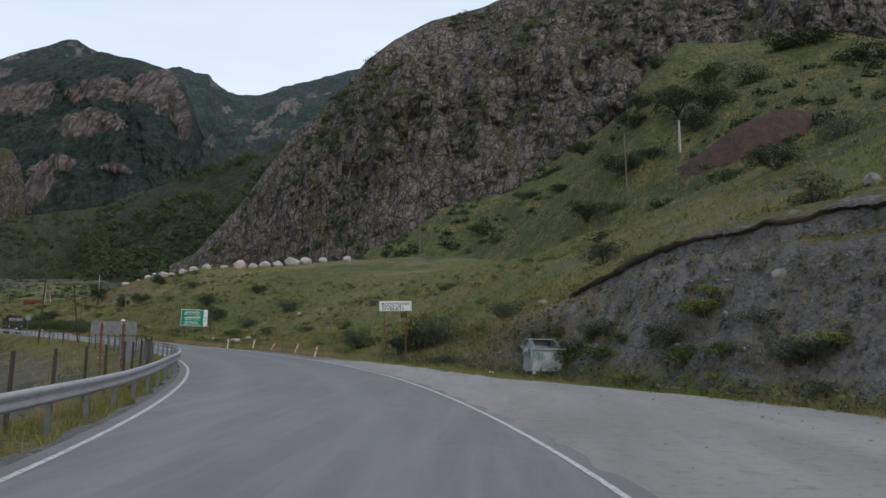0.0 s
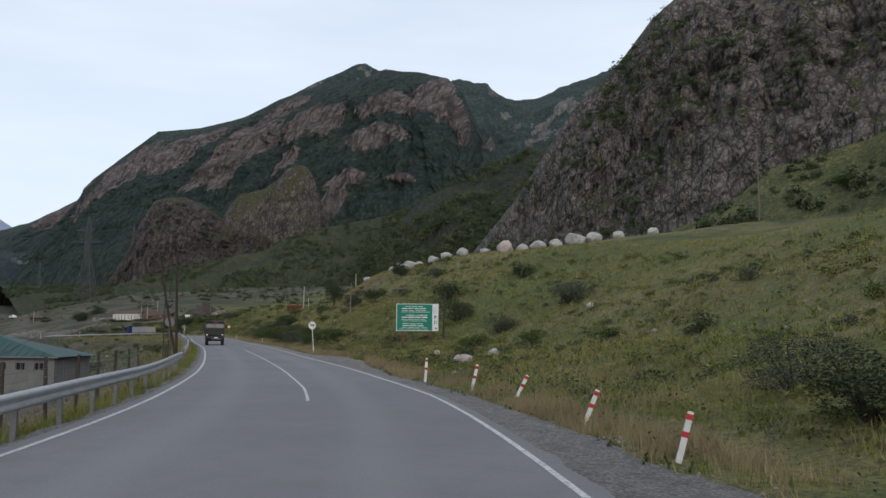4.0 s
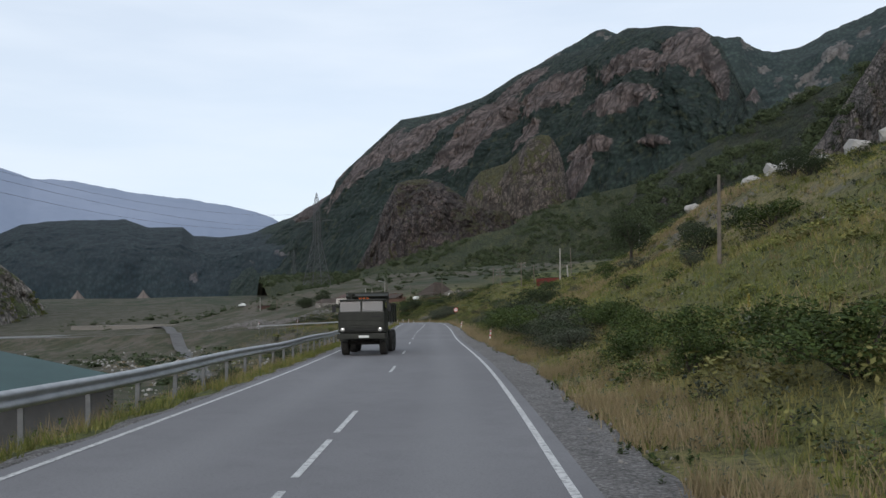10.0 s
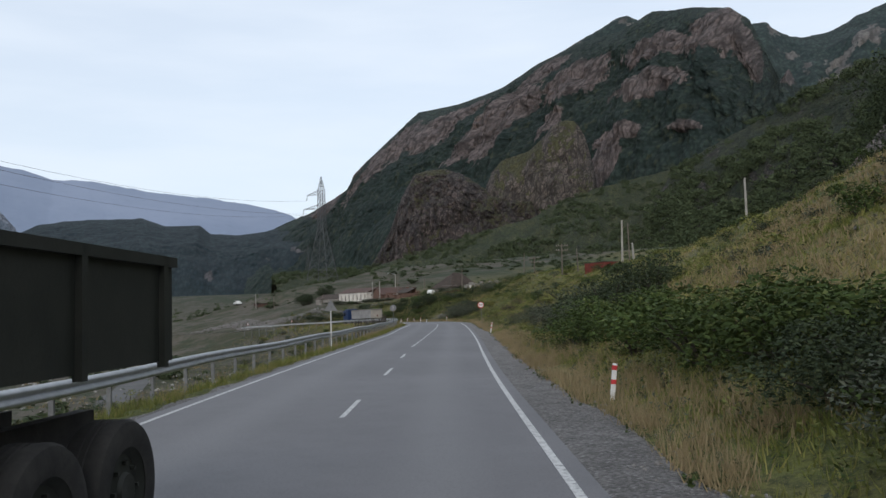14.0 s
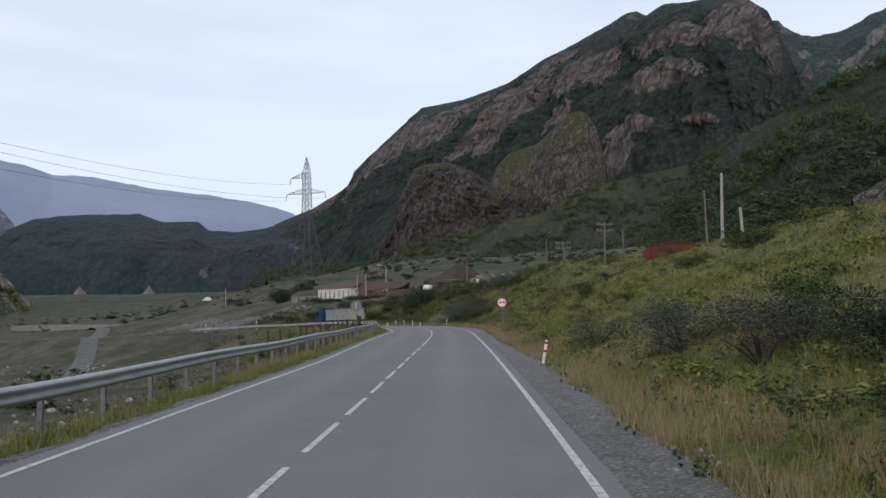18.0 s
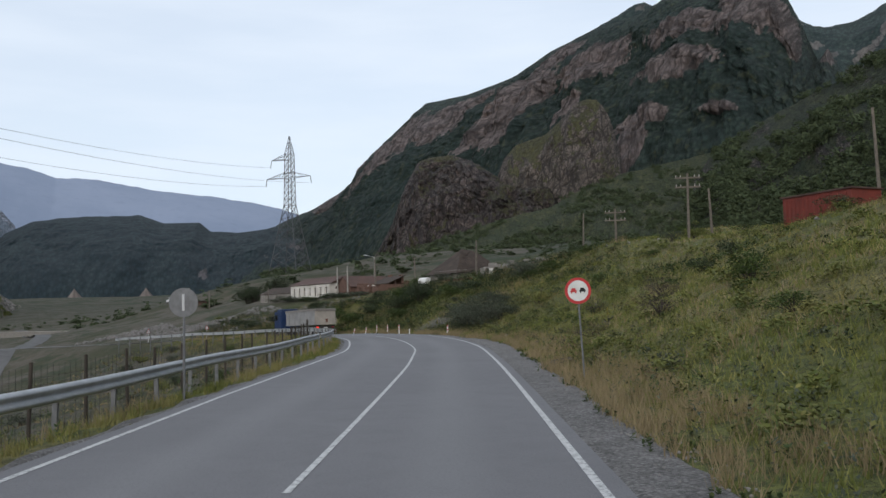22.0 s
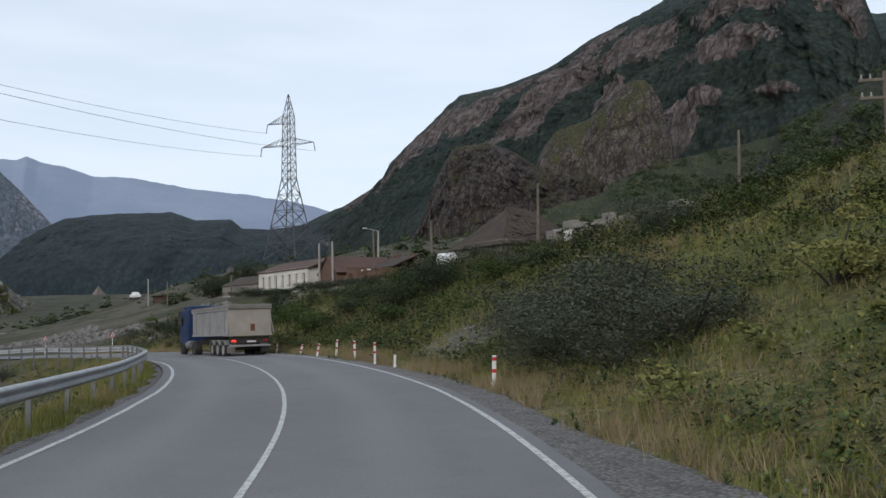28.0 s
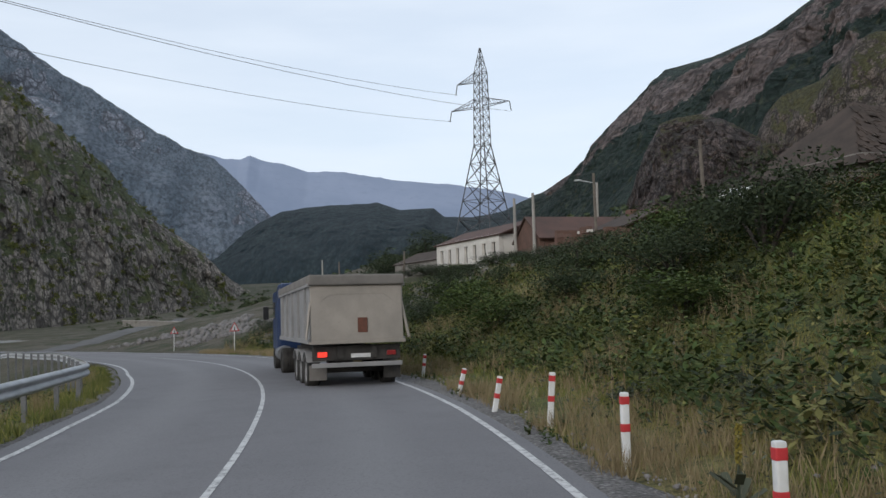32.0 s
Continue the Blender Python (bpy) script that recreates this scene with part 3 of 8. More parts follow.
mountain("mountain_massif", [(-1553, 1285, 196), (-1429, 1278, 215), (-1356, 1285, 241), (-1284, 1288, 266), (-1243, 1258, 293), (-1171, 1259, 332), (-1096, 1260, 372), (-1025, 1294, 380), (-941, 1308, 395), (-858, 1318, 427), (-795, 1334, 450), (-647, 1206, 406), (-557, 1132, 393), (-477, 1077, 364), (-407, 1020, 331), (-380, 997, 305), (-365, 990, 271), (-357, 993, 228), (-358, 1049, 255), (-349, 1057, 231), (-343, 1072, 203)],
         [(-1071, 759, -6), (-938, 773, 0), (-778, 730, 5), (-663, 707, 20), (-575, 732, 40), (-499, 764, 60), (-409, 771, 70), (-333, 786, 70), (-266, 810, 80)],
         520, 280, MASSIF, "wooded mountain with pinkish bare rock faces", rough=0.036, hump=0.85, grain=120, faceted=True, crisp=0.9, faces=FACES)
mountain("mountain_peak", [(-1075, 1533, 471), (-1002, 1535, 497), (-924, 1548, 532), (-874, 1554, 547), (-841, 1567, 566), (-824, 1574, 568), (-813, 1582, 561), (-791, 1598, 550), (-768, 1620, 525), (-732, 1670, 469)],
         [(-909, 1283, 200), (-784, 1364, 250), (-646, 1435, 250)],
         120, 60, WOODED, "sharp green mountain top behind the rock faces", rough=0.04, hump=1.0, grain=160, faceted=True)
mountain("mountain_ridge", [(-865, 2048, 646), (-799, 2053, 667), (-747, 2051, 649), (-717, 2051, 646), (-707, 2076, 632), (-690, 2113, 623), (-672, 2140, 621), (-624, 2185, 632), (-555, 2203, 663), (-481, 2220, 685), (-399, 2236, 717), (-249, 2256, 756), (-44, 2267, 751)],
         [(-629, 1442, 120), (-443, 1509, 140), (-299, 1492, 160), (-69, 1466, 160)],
         160, 80, WOODED, "green mountain ridge with a notch, distance haze put into its colour", rough=0.05, hump=0.9, grain=240)
mountain("rock_crag", [(-526, 712, 112), (-518, 712, 126), (-504, 710, 135), (-479, 715, 140), (-459, 711, 150), (-448, 708, 157), (-437, 710, 160), (-429, 710, 158), (-422, 707, 152), (-416, 706, 141), (-411, 705, 126), (-406, 702, 111), (-404, 697, 95)],
         [(-486, 642, 46), (-448, 640, 50), (-407, 637, 52), (-380, 636, 52), (-374, 656, 52)],
         180, 110, CRAG, "pointed grey crag with a sheer flank", rough=0.055, hump=0.75, grain=45, faceted=True, crisp=0.5)
mountain("rock_knoll", [(-606, 641, 42), (-612, 657, 54), (-607, 669, 76), (-600, 679, 109), (-591, 687, 130), (-580, 694, 133), (-567, 703, 134), (-552, 711, 128), (-538, 716, 118), (-520, 711, 108), (-487, 704, 100), (-453, 691, 90), (-432, 681, 72)],
         [(-553, 582, 15), (-507, 571, 20), (-470, 578, 26), (-434, 594, 34), (-404, 603, 40), (-399, 630, 46)],
         260, 140, KNOLL, "dark weathered rock knoll above the terrace", rough=0.085, hump=0.6, grain=30, faceted=True, crisp=0.7)
MOUNTAIN_APRON = mountain("mountain_foot", [(-694, 600, 41), (-621, 596, 39), (-528, 564, 36), (-482, 580, 48), (-446, 598, 59), (-408, 612, 67), (-403, 640, 80), (-389, 671, 92), (-372, 725, 106), (-365, 772, 117), (-337, 794, 137)],
         [(-422, 396, 2), (-368, 427, 7), (-315, 446, 10), (-264, 455, 14), (-216, 455, 18)],
         200, 90, SCRUB, "green scrub slope below the crags", rough=0.03, hump=1.2, grain=50)
MOUNTAIN_SPUR = mountain("mountain_spur", [(-343, 673, 78), (-332, 672, 87), (-322, 671, 100), (-300, 675, 111), (-275, 689, 125), (-247, 677, 131), (-207, 667, 141), (-154, 655, 155), (-96, 619, 152)],
         [(-267, 498, 20), (-231, 493, 22), (-191, 475, 26), (-143, 465, 30), (-93, 439, 40)],
         220, 120, SPUR, "wooded spur with dark rock outcrops", rough=0.045, hump=0.9, grain=60)
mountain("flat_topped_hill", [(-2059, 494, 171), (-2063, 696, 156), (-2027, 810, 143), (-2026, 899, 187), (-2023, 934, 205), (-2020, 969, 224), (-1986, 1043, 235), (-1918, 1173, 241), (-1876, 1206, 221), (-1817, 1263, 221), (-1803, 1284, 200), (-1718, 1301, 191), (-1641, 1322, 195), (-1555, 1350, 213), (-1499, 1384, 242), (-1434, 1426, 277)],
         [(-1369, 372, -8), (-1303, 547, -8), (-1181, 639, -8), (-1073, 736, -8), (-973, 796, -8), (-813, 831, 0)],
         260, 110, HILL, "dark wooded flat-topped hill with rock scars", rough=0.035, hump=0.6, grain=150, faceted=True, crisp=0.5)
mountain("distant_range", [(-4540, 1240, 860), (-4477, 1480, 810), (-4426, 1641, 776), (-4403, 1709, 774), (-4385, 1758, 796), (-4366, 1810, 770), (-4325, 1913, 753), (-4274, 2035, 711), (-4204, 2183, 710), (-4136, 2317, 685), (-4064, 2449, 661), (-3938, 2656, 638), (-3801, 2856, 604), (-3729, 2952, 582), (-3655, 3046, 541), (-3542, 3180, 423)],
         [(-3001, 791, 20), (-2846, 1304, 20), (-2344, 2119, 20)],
         240, 60, DISTANT, "distant mountain range, blue from haze put into its colour", rough=0.03, hump=1.0, grain=1200)
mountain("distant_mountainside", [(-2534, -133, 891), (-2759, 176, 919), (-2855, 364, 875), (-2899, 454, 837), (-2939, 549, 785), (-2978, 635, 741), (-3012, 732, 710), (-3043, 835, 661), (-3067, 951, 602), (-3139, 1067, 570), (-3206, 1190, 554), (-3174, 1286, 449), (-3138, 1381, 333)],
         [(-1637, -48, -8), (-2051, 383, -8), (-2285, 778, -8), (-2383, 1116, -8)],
         200, 90, DISTANT2, "steep mountainside across the valley with haze in its colours", rough=0.05, hump=1.0, grain=350)
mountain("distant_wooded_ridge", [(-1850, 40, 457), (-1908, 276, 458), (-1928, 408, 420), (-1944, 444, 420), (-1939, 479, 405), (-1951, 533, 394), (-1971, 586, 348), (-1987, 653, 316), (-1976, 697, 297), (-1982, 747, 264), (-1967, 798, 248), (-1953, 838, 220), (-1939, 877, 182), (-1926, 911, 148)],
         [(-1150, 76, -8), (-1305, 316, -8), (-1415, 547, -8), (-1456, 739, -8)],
         200, 90, DISTANT2, "ridge with wooded gullies, haze blue put into its colours", rough=0.06, hump=0.9, grain=220)
MOUNTAIN_LEFTNEAR = mountain("valley_mountainside", [(-608, 113, 162), (-637, 163, 162), (-659, 218, 151), (-697, 260, 137), (-716, 274, 133), (-724, 286, 123), (-742, 306, 112), (-768, 330, 102), (-784, 349, 84), (-791, 366, 69), (-797, 382, 59), (-811, 405, 48), (-815, 426, 30), (-819, 446, 17), (-833, 466, 10)],
         [(-402, 152, -8), (-459, 196, -8), (-518, 244, -8), (-573, 284, -8), (-642, 341, -8), (-709, 396, -8), (-775, 449, -8)],
         340, 200, ROCKY2, "steep rocky mountainside with green scrub across the river", rough=0.075, hump=0.9, grain=50, faceted=True)

# ---- road ----
def ribbon(name, d0, d1, s0, s1, lift, material, step=1.0, across=2, camber=0.0):
    """A strip of the road between two distances from the driving line."""
    ss = np.arange(s0, s1 + step / 2, step)
    rows = []
    for s in ss:
        rows.append([])
        a, b = (f(s) if callable(f) else f for f in (d0, d1))
        for k in range(across):
            x, y, _ = on_road(s, a + (b - a) * k / (across - 1))
            rows[-1].append((x, y, float(road_z(s)) + lift))
    return sheet(name, np.array(rows), material, flip=True)


am = Nodes("asphalt", 0.82)
a1, a2, a3 = am.noise(0.12, 5), am.noise(1.4, 6, 0.65), am.noise(60, 3, 0.7)
tar = am.mix(am.step(a1, 0.35, 0.65), (0.134, 0.131, 0.138), (0.168, 0.165, 0.172))
tar = am.mix(am.step(a2, 0.45, 0.7, 0, 0.5), tar, (0.114, 0.112, 0.118))
lane = am.add("ShaderNodeAttribute")
lane.attribute_name = "across"
for mid in (-3.75, -0.15):
    off = am.math("ABSOLUTE", am.math("SUBTRACT", am.math("ADD", lane.outputs["Fac"], am.math("MULTIPLY", a1, 0.5)), mid + 0.25), 0)
    tar = am.mix(am.math("MULTIPLY", am.step(off, 0.15, 0.75, 0.55, 0), am.step(a2, 0.3, 0.6, 0.4, 1)), tar, (0.20, 0.198, 0.203))
tar = am.mix(am.step(a3, 0.45, 0.62, 0, 0.45), tar, (0.21, 0.207, 0.205))
tar = am.mix(am.step(am.noise(24, 4, 0.75), 0.52, 0.64, 0, 0.45), tar, (0.085, 0.083, 0.087))
where_road = am.add("ShaderNodeSeparateXYZ")
am.link(am.place(), where_road.inputs[0])
film = am.math("MULTIPLY", am.step(where_road.outputs["Y"], -5, 32, 1, 0), am.step(am.noise(0.9, 6, 0.7, (1.6, 0.1, 1)), 0.45, 0.65, 0.1, 0.4))
tar = am.mix(film, tar, (0.265, 0.255, 0.252))
ASPHALT = am.done(tar, a3, 0.35, 0.006)
pm = Nodes("road_paint", 0.75)
p1 = pm.noise(9, 5, 0.7)
PAINT = pm.done(pm.mix(pm.step(p1, 0.46, 0.66), (0.52, 0.52, 0.51), (0.20, 0.20, 0.20)), p1, 0.2, 0.004)


def right_edge(s):
    return float(np.interp(s, [-60, 8, 20, 46, 56, 66, 79, 95, 120, 177, 212, 250, 420], [2.6, 2.6, 2.3, 2.2, 1.75, 1.5, 1.15, 1.15, 1.28, 1.5, 1.6, 1.78, 1.8]))


def left_edge(s):
    return float(np.interp(s, [-60, -16, 0, 20, 60, 120, 177, 192, 204, 216, 226, 238, 250, 258, 265, 282, 290, 297, 304, 600], [-4.8, -4.8, -5.3, -5.8, -5.6, -5.5, -5.4, -5.25, -5.45, -5.6, -5.5, -5.22, -5.35, -5.2, -5.06, -5.03, -5.2, -5.6, -6.0, -6.0]))


road = ribbon("road", lambda s: left_edge(s) - 0.35, lambda s: right_edge(s) + 0.4, -60, 600, 0.0, ASPHALT, 1.0, 9)
at_s, at_d = along(*np.array([v.co[:2] for v in road.data.vertices]).T)
road.data.attributes.new("across", "FLOAT", "POINT").data.foreach_set("value", at_d.astype(np.float32))
tagged(road, "grey two-lane asphalt road with pale wheel tracks", "road", kind="structure")
for lab, f, s0, s1 in (("right", right_edge, -60, 420), ("left", left_edge, -60, 420)):
    tagged(ribbon("edge_line", lambda s: f(s) - 0.055, lambda s: f(s) + 0.055, s0, s1, 0.006, PAINT), "worn white painted edge line on the asphalt", "road marking", kind="structure")

# ---- kit for building things ----
class Solid:
    """One mesh in the making, in the metres of its thing."""

    def __init__(self):
        self.bm = bmesh.new()

    def take(self, made, m=None):
        vs = [v for v in made["verts"]]
        if m is not None:
            bmesh.ops.transform(self.bm, matrix=m, verts=vs)
        return vs

    def box(self, at, size, turn=(0, 0, 0), bevel=0.0, taper=None):
        vs = self.take(bmesh.ops.create_cube(self.bm, size=1.0))
        if taper:
            for v in vs:
                if v.co.z > 0:
                    v.co.x *= taper[0]
                    v.co.y *= taper[1]
        bmesh.ops.transform(self.bm, matrix=pose(*at, *turn) @ Matrix.Diagonal((*size, 1)), verts=vs)
        if bevel:
            es = list({e for v in vs for e in v.link_edges})
            bmesh.ops.bevel(self.bm, geom=es, offset=bevel, segments=2, affect="EDGES", profile=0.6)
        return self

    def rod(self, a, b, r, r2=None, n=8, caps=True):
        a, b = Vector(a), Vector(b)
        made = bmesh.ops.create_cone(self.bm, cap_ends=caps, segments=n, radius1=r, radius2=r if r2 is None else r2, depth=(b - a).length)
        m = Matrix.Translation((a + b) / 2) @ (b - a).to_track_quat("Z", "Y").to_matrix().to_4x4()
        self.take(made, m)
        return self

    def beam(self, a, b, w, h=None):
        """A square bar from a to b."""
        a, b = Vector(a), Vector(b)
        vs = self.take(bmesh.ops.create_cube(self.bm, size=1.0))
        m = Matrix.Translation((a + b) / 2) @ (b - a).to_track_quat("Z", "Y").to_matrix().to_4x4() @ Matrix.Diagonal((w, h or w, (b - a).length, 1))
        bmesh.ops.transform(self.bm, matrix=m, verts=vs)
        return self

    def plate(self, outline, depth, m=None):
        """A flat outline in x and z, made depth thick towards +y."""
        vs = [self.bm.verts.new((x, 0, z)) for x, z in outline]
        f = self.bm.faces.new(vs)
        made = bmesh.ops.extrude_face_region(self.bm, geom=[f])
        up = [g for g in made["geom"] if isinstance(g, bmesh.types.BMVert)]
        for v in up:
            v.co.y += depth
        if m is not None:
            bmesh.ops.transform(self.bm, matrix=m, verts=vs + up)
        return self

    def lathe(self, profile, axis_at, turn=(0, 0, 0), n=24):
        """A profile of (radius, height) spun round its axis."""
        rings = [[self.bm.verts.new((r * math.cos(2 * math.pi * k / n), r * math.sin(2 * math.pi * k / n), z)) for k in range(n)] for r, z in profile]
        for a, b in zip(rings, rings[1:]):
            for k in range(n):
                self.bm.faces.new((a[k], a[(k + 1) % n], b[(k + 1) % n], b[k]))
        bmesh.ops.transform(self.bm, matrix=pose(*axis_at, *turn), verts=[v for r in rings for v in r])
        return self

    def mesh(self, name, material, smooth=False):
        bmesh.ops.recalc_face_normals(self.bm, faces=self.bm.faces)
        me = bpy.data.meshes.new(name)
        self.bm.to_mesh(me)
        self.bm.free()
        for m in (material if isinstance(material, (list, tuple)) else [material]):
            me.materials.append(m)
        if smooth:
            me.shade_smooth()
            me.set_sharp_from_angle(angle=radians(38))
        return me


def thing(name, label, category, m, group="", kind=""):
    ob = new(name)
    ob.matrix_basis = m
    ob.empty_display_size = 0.2
    return tagged(ob, label, category, group, kind)


def part(name, solid, material, parent, label="", smooth=False):
    ob = new(name, solid.mesh(name, material, smooth))
    ob.parent = parent
    if label:
        ob["label"] = label
    return ob


def lettering(name, text, size, material, parent, m, width=None, label=""):
    """Raised flat letters, drawn with the built-in font."""
    cu = bpy.data.curves.new(name, "FONT")
    cu.body, cu.size, cu.align_x, cu.align_y, cu.extrude, cu.resolution_u, cu.offset = text, size, "CENTER", "CENTER", 0.002, 3, size * 0.022
    ob = new(name, cu)
    bpy.context.view_layer.update()
    me = bpy.data.meshes.new_from_object(ob)
    bpy.data.objects.remove(ob)
    me.materials.clear()
    me.materials.append(material)
    ob = new(name, me)
    if width:
        w = max(v.co.x for v in me.vertices) - min(v.co.x for v in me.vertices)
        m = m @ Matrix.Diagonal((width / max(w, 1e-6), 1, 1, 1))
    ob.parent = parent
    ob.matrix_basis = m
    if label:
        ob["label"] = label
    return ob


def stand(s, d, turn=0.0, dip=0.0):
    """The pose of a thing on the ground beside the road, facing along it."""
    x, y, h = on_road(s, d)
    return pose(x, y, ground_at(x, y) - dip, 0, 0, h + turn)


GALVANISED = plain("galvanised_steel", (0.45, 0.46, 0.47), (0.34, 0.35, 0.36), 2.5, 0.5, 0.45)
DULL_STEEL = plain("weathered_steel", (0.19, 0.195, 0.20), (0.13, 0.13, 0.135), 5, 0.6, 0.3)
DARK_IRON = plain("dark_iron", (0.035, 0.035, 0.037), (0.06, 0.055, 0.05), 5, 0.65, 0.3)
RUSTY = plain("rusty_paint", (0.16, 0.065, 0.045), (0.10, 0.05, 0.035), 6, 0.8)
WHITE_PAINT = plain("white_paint", (0.70, 0.70, 0.69), (0.55, 0.55, 0.53), 3, 0.55)
RED_PAINT = plain("red_paint", (0.52, 0.045, 0.05), (0.40, 0.04, 0.04), 4, 0.55)
BLACK_PAINT = plain("black_paint", (0.012, 0.012, 0.013), (0.025, 0.025, 0.026), 4, 0.6)
SIGN_GREEN = plain("sign_green", (0.005, 0.19, 0.125), (0.008, 0.16, 0.105), 1.5, 0.45)
WOOD_POLE = plain("grey_pole_wood", (0.17, 0.145, 0.12), (0.11, 0.095, 0.08), 3, 0.9, bump=0.4)
DARK_POLE = plain("tarred_pole_wood", (0.045, 0.038, 0.032), (0.07, 0.058, 0.048), 3, 0.9, bump=0.4)
CONCRETE = plain("concrete", (0.34, 0.32, 0.29), (0.26, 0.245, 0.225), 1.3, 0.9, bump=0.4)
RUBBER = plain("tyre_rubber", (0.028, 0.027, 0.026), (0.05, 0.047, 0.043), 5, 0.9)
BOULDER = plain("pale_boulder", (0.40, 0.385, 0.36), (0.27, 0.26, 0.245), 1.1, 0.95, bump=0.6, distance=0.06)
PINK_ROCK = plain("pink_boulder", (0.43, 0.36, 0.33), (0.31, 0.26, 0.24), 1.3, 0.95, bump=0.6, distance=0.05)
GREY_STONE = plain("grey_stone", (0.25, 0.235, 0.22), (0.15, 0.14, 0.135), 2.0, 0.95, bump=0.6, distance=0.03)
bk = Nodes("scree_bank", 0.97)
b1, b2, b3, b4 = bk.noise(0.35, 5), bk.noise(1.6, 6, 0.7), bk.noise(9, 5, 0.75), bk.cells(5.0)
earth = bk.mix(bk.step(b1, 0.38, 0.62), (0.195, 0.183, 0.176), (0.130, 0.121, 0.115))
earth = bk.mix(bk.step(b2, 0.46, 0.62, 0, 0.7), earth, (0.064, 0.058, 0.054))
earth = bk.mix(bk.step(b4, 0.05, 0.30, 0.7, 0), earth, (0.29, 0.275, 0.26))
earth = bk.mix(bk.step(bk.cells(2.1), 0.04, 0.22, 0.6, 0), earth, (0.20, 0.187, 0.175))
earth = bk.mix(bk.step(bk.noise(0.8, 5, 0.7), 0.56, 0.66, 0, 0.55), earth, (0.135, 0.105, 0.082))
earth = bk.mix(bk.step(b3, 0.52, 0.66, 0, 0.6), earth, (0.06, 0.055, 0.05))
sod = bk.mix(bk.step(b2, 0.4, 0.6), (0.070, 0.078, 0.028), (0.14, 0.118, 0.052))
flat_bit = bk.math("ADD", bk.upness(), bk.math("MULTIPLY", bk.math("SUBTRACT", b2, 0.5), 0.5))
BANK = bk.done(bk.mix(bk.step(flat_bit, 0.79, 0.85), earth, sod), bk.math("SUBTRACT", bk.math("ADD", b2, bk.math("MULTIPLY", b3, 0.6)), bk.math("MULTIPLY", b4, 0.8)), 1.0, 0.2)
# Soil darkened to carry the shade below the overhanging turf.
SHADED_SOIL = plain("shaded_lip_soil", (0.070, 0.056, 0.042), (0.042, 0.035, 0.027), 2.2, 0.98, bump=0.9, distance=0.08)
TRACK = plain("track_gravel", (0.125, 0.122, 0.12), (0.09, 0.088, 0.087), 0.5, 0.95)
SLATE_STONE = plain("slate_stone", (0.20, 0.188, 0.18), (0.125, 0.118, 0.113), 2.0, 0.95, bump=0.6, distance=0.03)
SPOIL = plain("reddish_spoil", (0.098, 0.062, 0.052), (0.062, 0.044, 0.039), 0.7, 0.97, bump=0.9, distance=0.4)

# ---- places beside the road: metres along it and to its right ----
BACK_BOARD = (18.8, -9.2, 0)
POSTS = [(33.2, 4.4, 14, 0.8), (37.9, 4.3, 20, 0.8), (45.0, 4.6, 26, 0.75), (47.0, 3.7, 12, 0.9), (52.4, 3.2, 3, 0.9), (138.6, 3.2, 6, 0.8), (188.8, 2.93, 10, 0.85),
         (261.6, 3.1, 2, 0.85), (271.9, 2.65, 1, 0.5), (275.1, 2.65, 0, 0.9), (278.6, 2.65, 0, 0.9), (281.8, 2.6, 4, 0.9), (284.2, 2.25, 10, 0.8), (288.0, 2.35, 14, 0.75), (294.5, 2.9, 6, 0.7), (300.5, 3.1, 10, 0.7), (308, 3.2, 0, 0.7)]

# ---- road markings ----
def dash(s0, s1, d, w=0.1):
    ob = ribbon("centre_dash", lambda s: d(s) - w / 2, lambda s: d(s) + w / 2, s0, s1, 0.006, PAINT, 0.5 if s1 - s0 < 8 else 1.0)
    return tagged(ob, "worn white painted centre line on the asphalt", "road marking", "centre line", "structure")


def middle(s):
    return float(np.interp(s, [-60, 49, 56, 68, 94, 106, 125, 138, 150, 167, 181, 195, 207, 226, 237, 250, 262, 420], [-1.4, -1.45, -1.66, -1.85, -1.97, -2.05, -2.0, -1.88, -1.85, -2.1, -2.0, -1.93, -1.77, -1.6, -1.63, -1.85, -1.9, -2.0]))


dash(44, 83, middle, 0.085)
for s0 in [83.6 + 3.75 * k for k in range(5)] + [112.6, 125.0, 137.6, 147.5, 156.6] + [167.0 + 4.1 * k for k in range(9)]:
    dash(s0, s0 + 3.0, middle)
dash(204.5, 330, middle, 0.09)

# ---- gravel shoulder: a worn strip beside the asphalt, wide where lorries pull in ----
vm = Nodes("gravel", 0.97)
v1, v2, v3 = vm.noise(0.35, 5), vm.noise(2.2, 6, 0.7), vm.noise(38, 4, 0.75)
dust = vm.mix(vm.step(v1, 0.35, 0.65), (0.250, 0.240, 0.233), (0.185, 0.177, 0.172))
dust = vm.mix(vm.step(v2, 0.46, 0.58, 0, 0.7), dust, (0.125, 0.119, 0.115))
peb = vm.add("ShaderNodeTexVoronoi", Scale=17.0)
vm.link(vm.place(), peb.inputs["Vector"])
grey = vm.add("ShaderNodeSeparateColor")
vm.link(peb.outputs["Color"], grey.inputs[0])
dust = vm.mix(vm.math("MULTIPLY", vm.step(grey.outputs[0], 0.45, 0.95), vm.step(peb.outputs["Distance"], 0.25, 0.5, 0.9, 0)), dust, (0.34, 0.33, 0.32))
dust = vm.mix(vm.step(peb.outputs["Distance"], 0.42, 0.75, 0, 0.6), dust, (0.065, 0.062, 0.060))
dust = vm.mix(vm.step(v3, 0.5, 0.62, 0, 0.4), dust, (0.30, 0.29, 0.275))
GRAVEL = vm.done(dust, vm.math("SUBTRACT", vm.math("ADD", v3, vm.math("MULTIPLY", v2, 0.9)), vm.math("MULTIPLY", peb.outputs["Distance"], 0.9)), 1.0, 0.05)


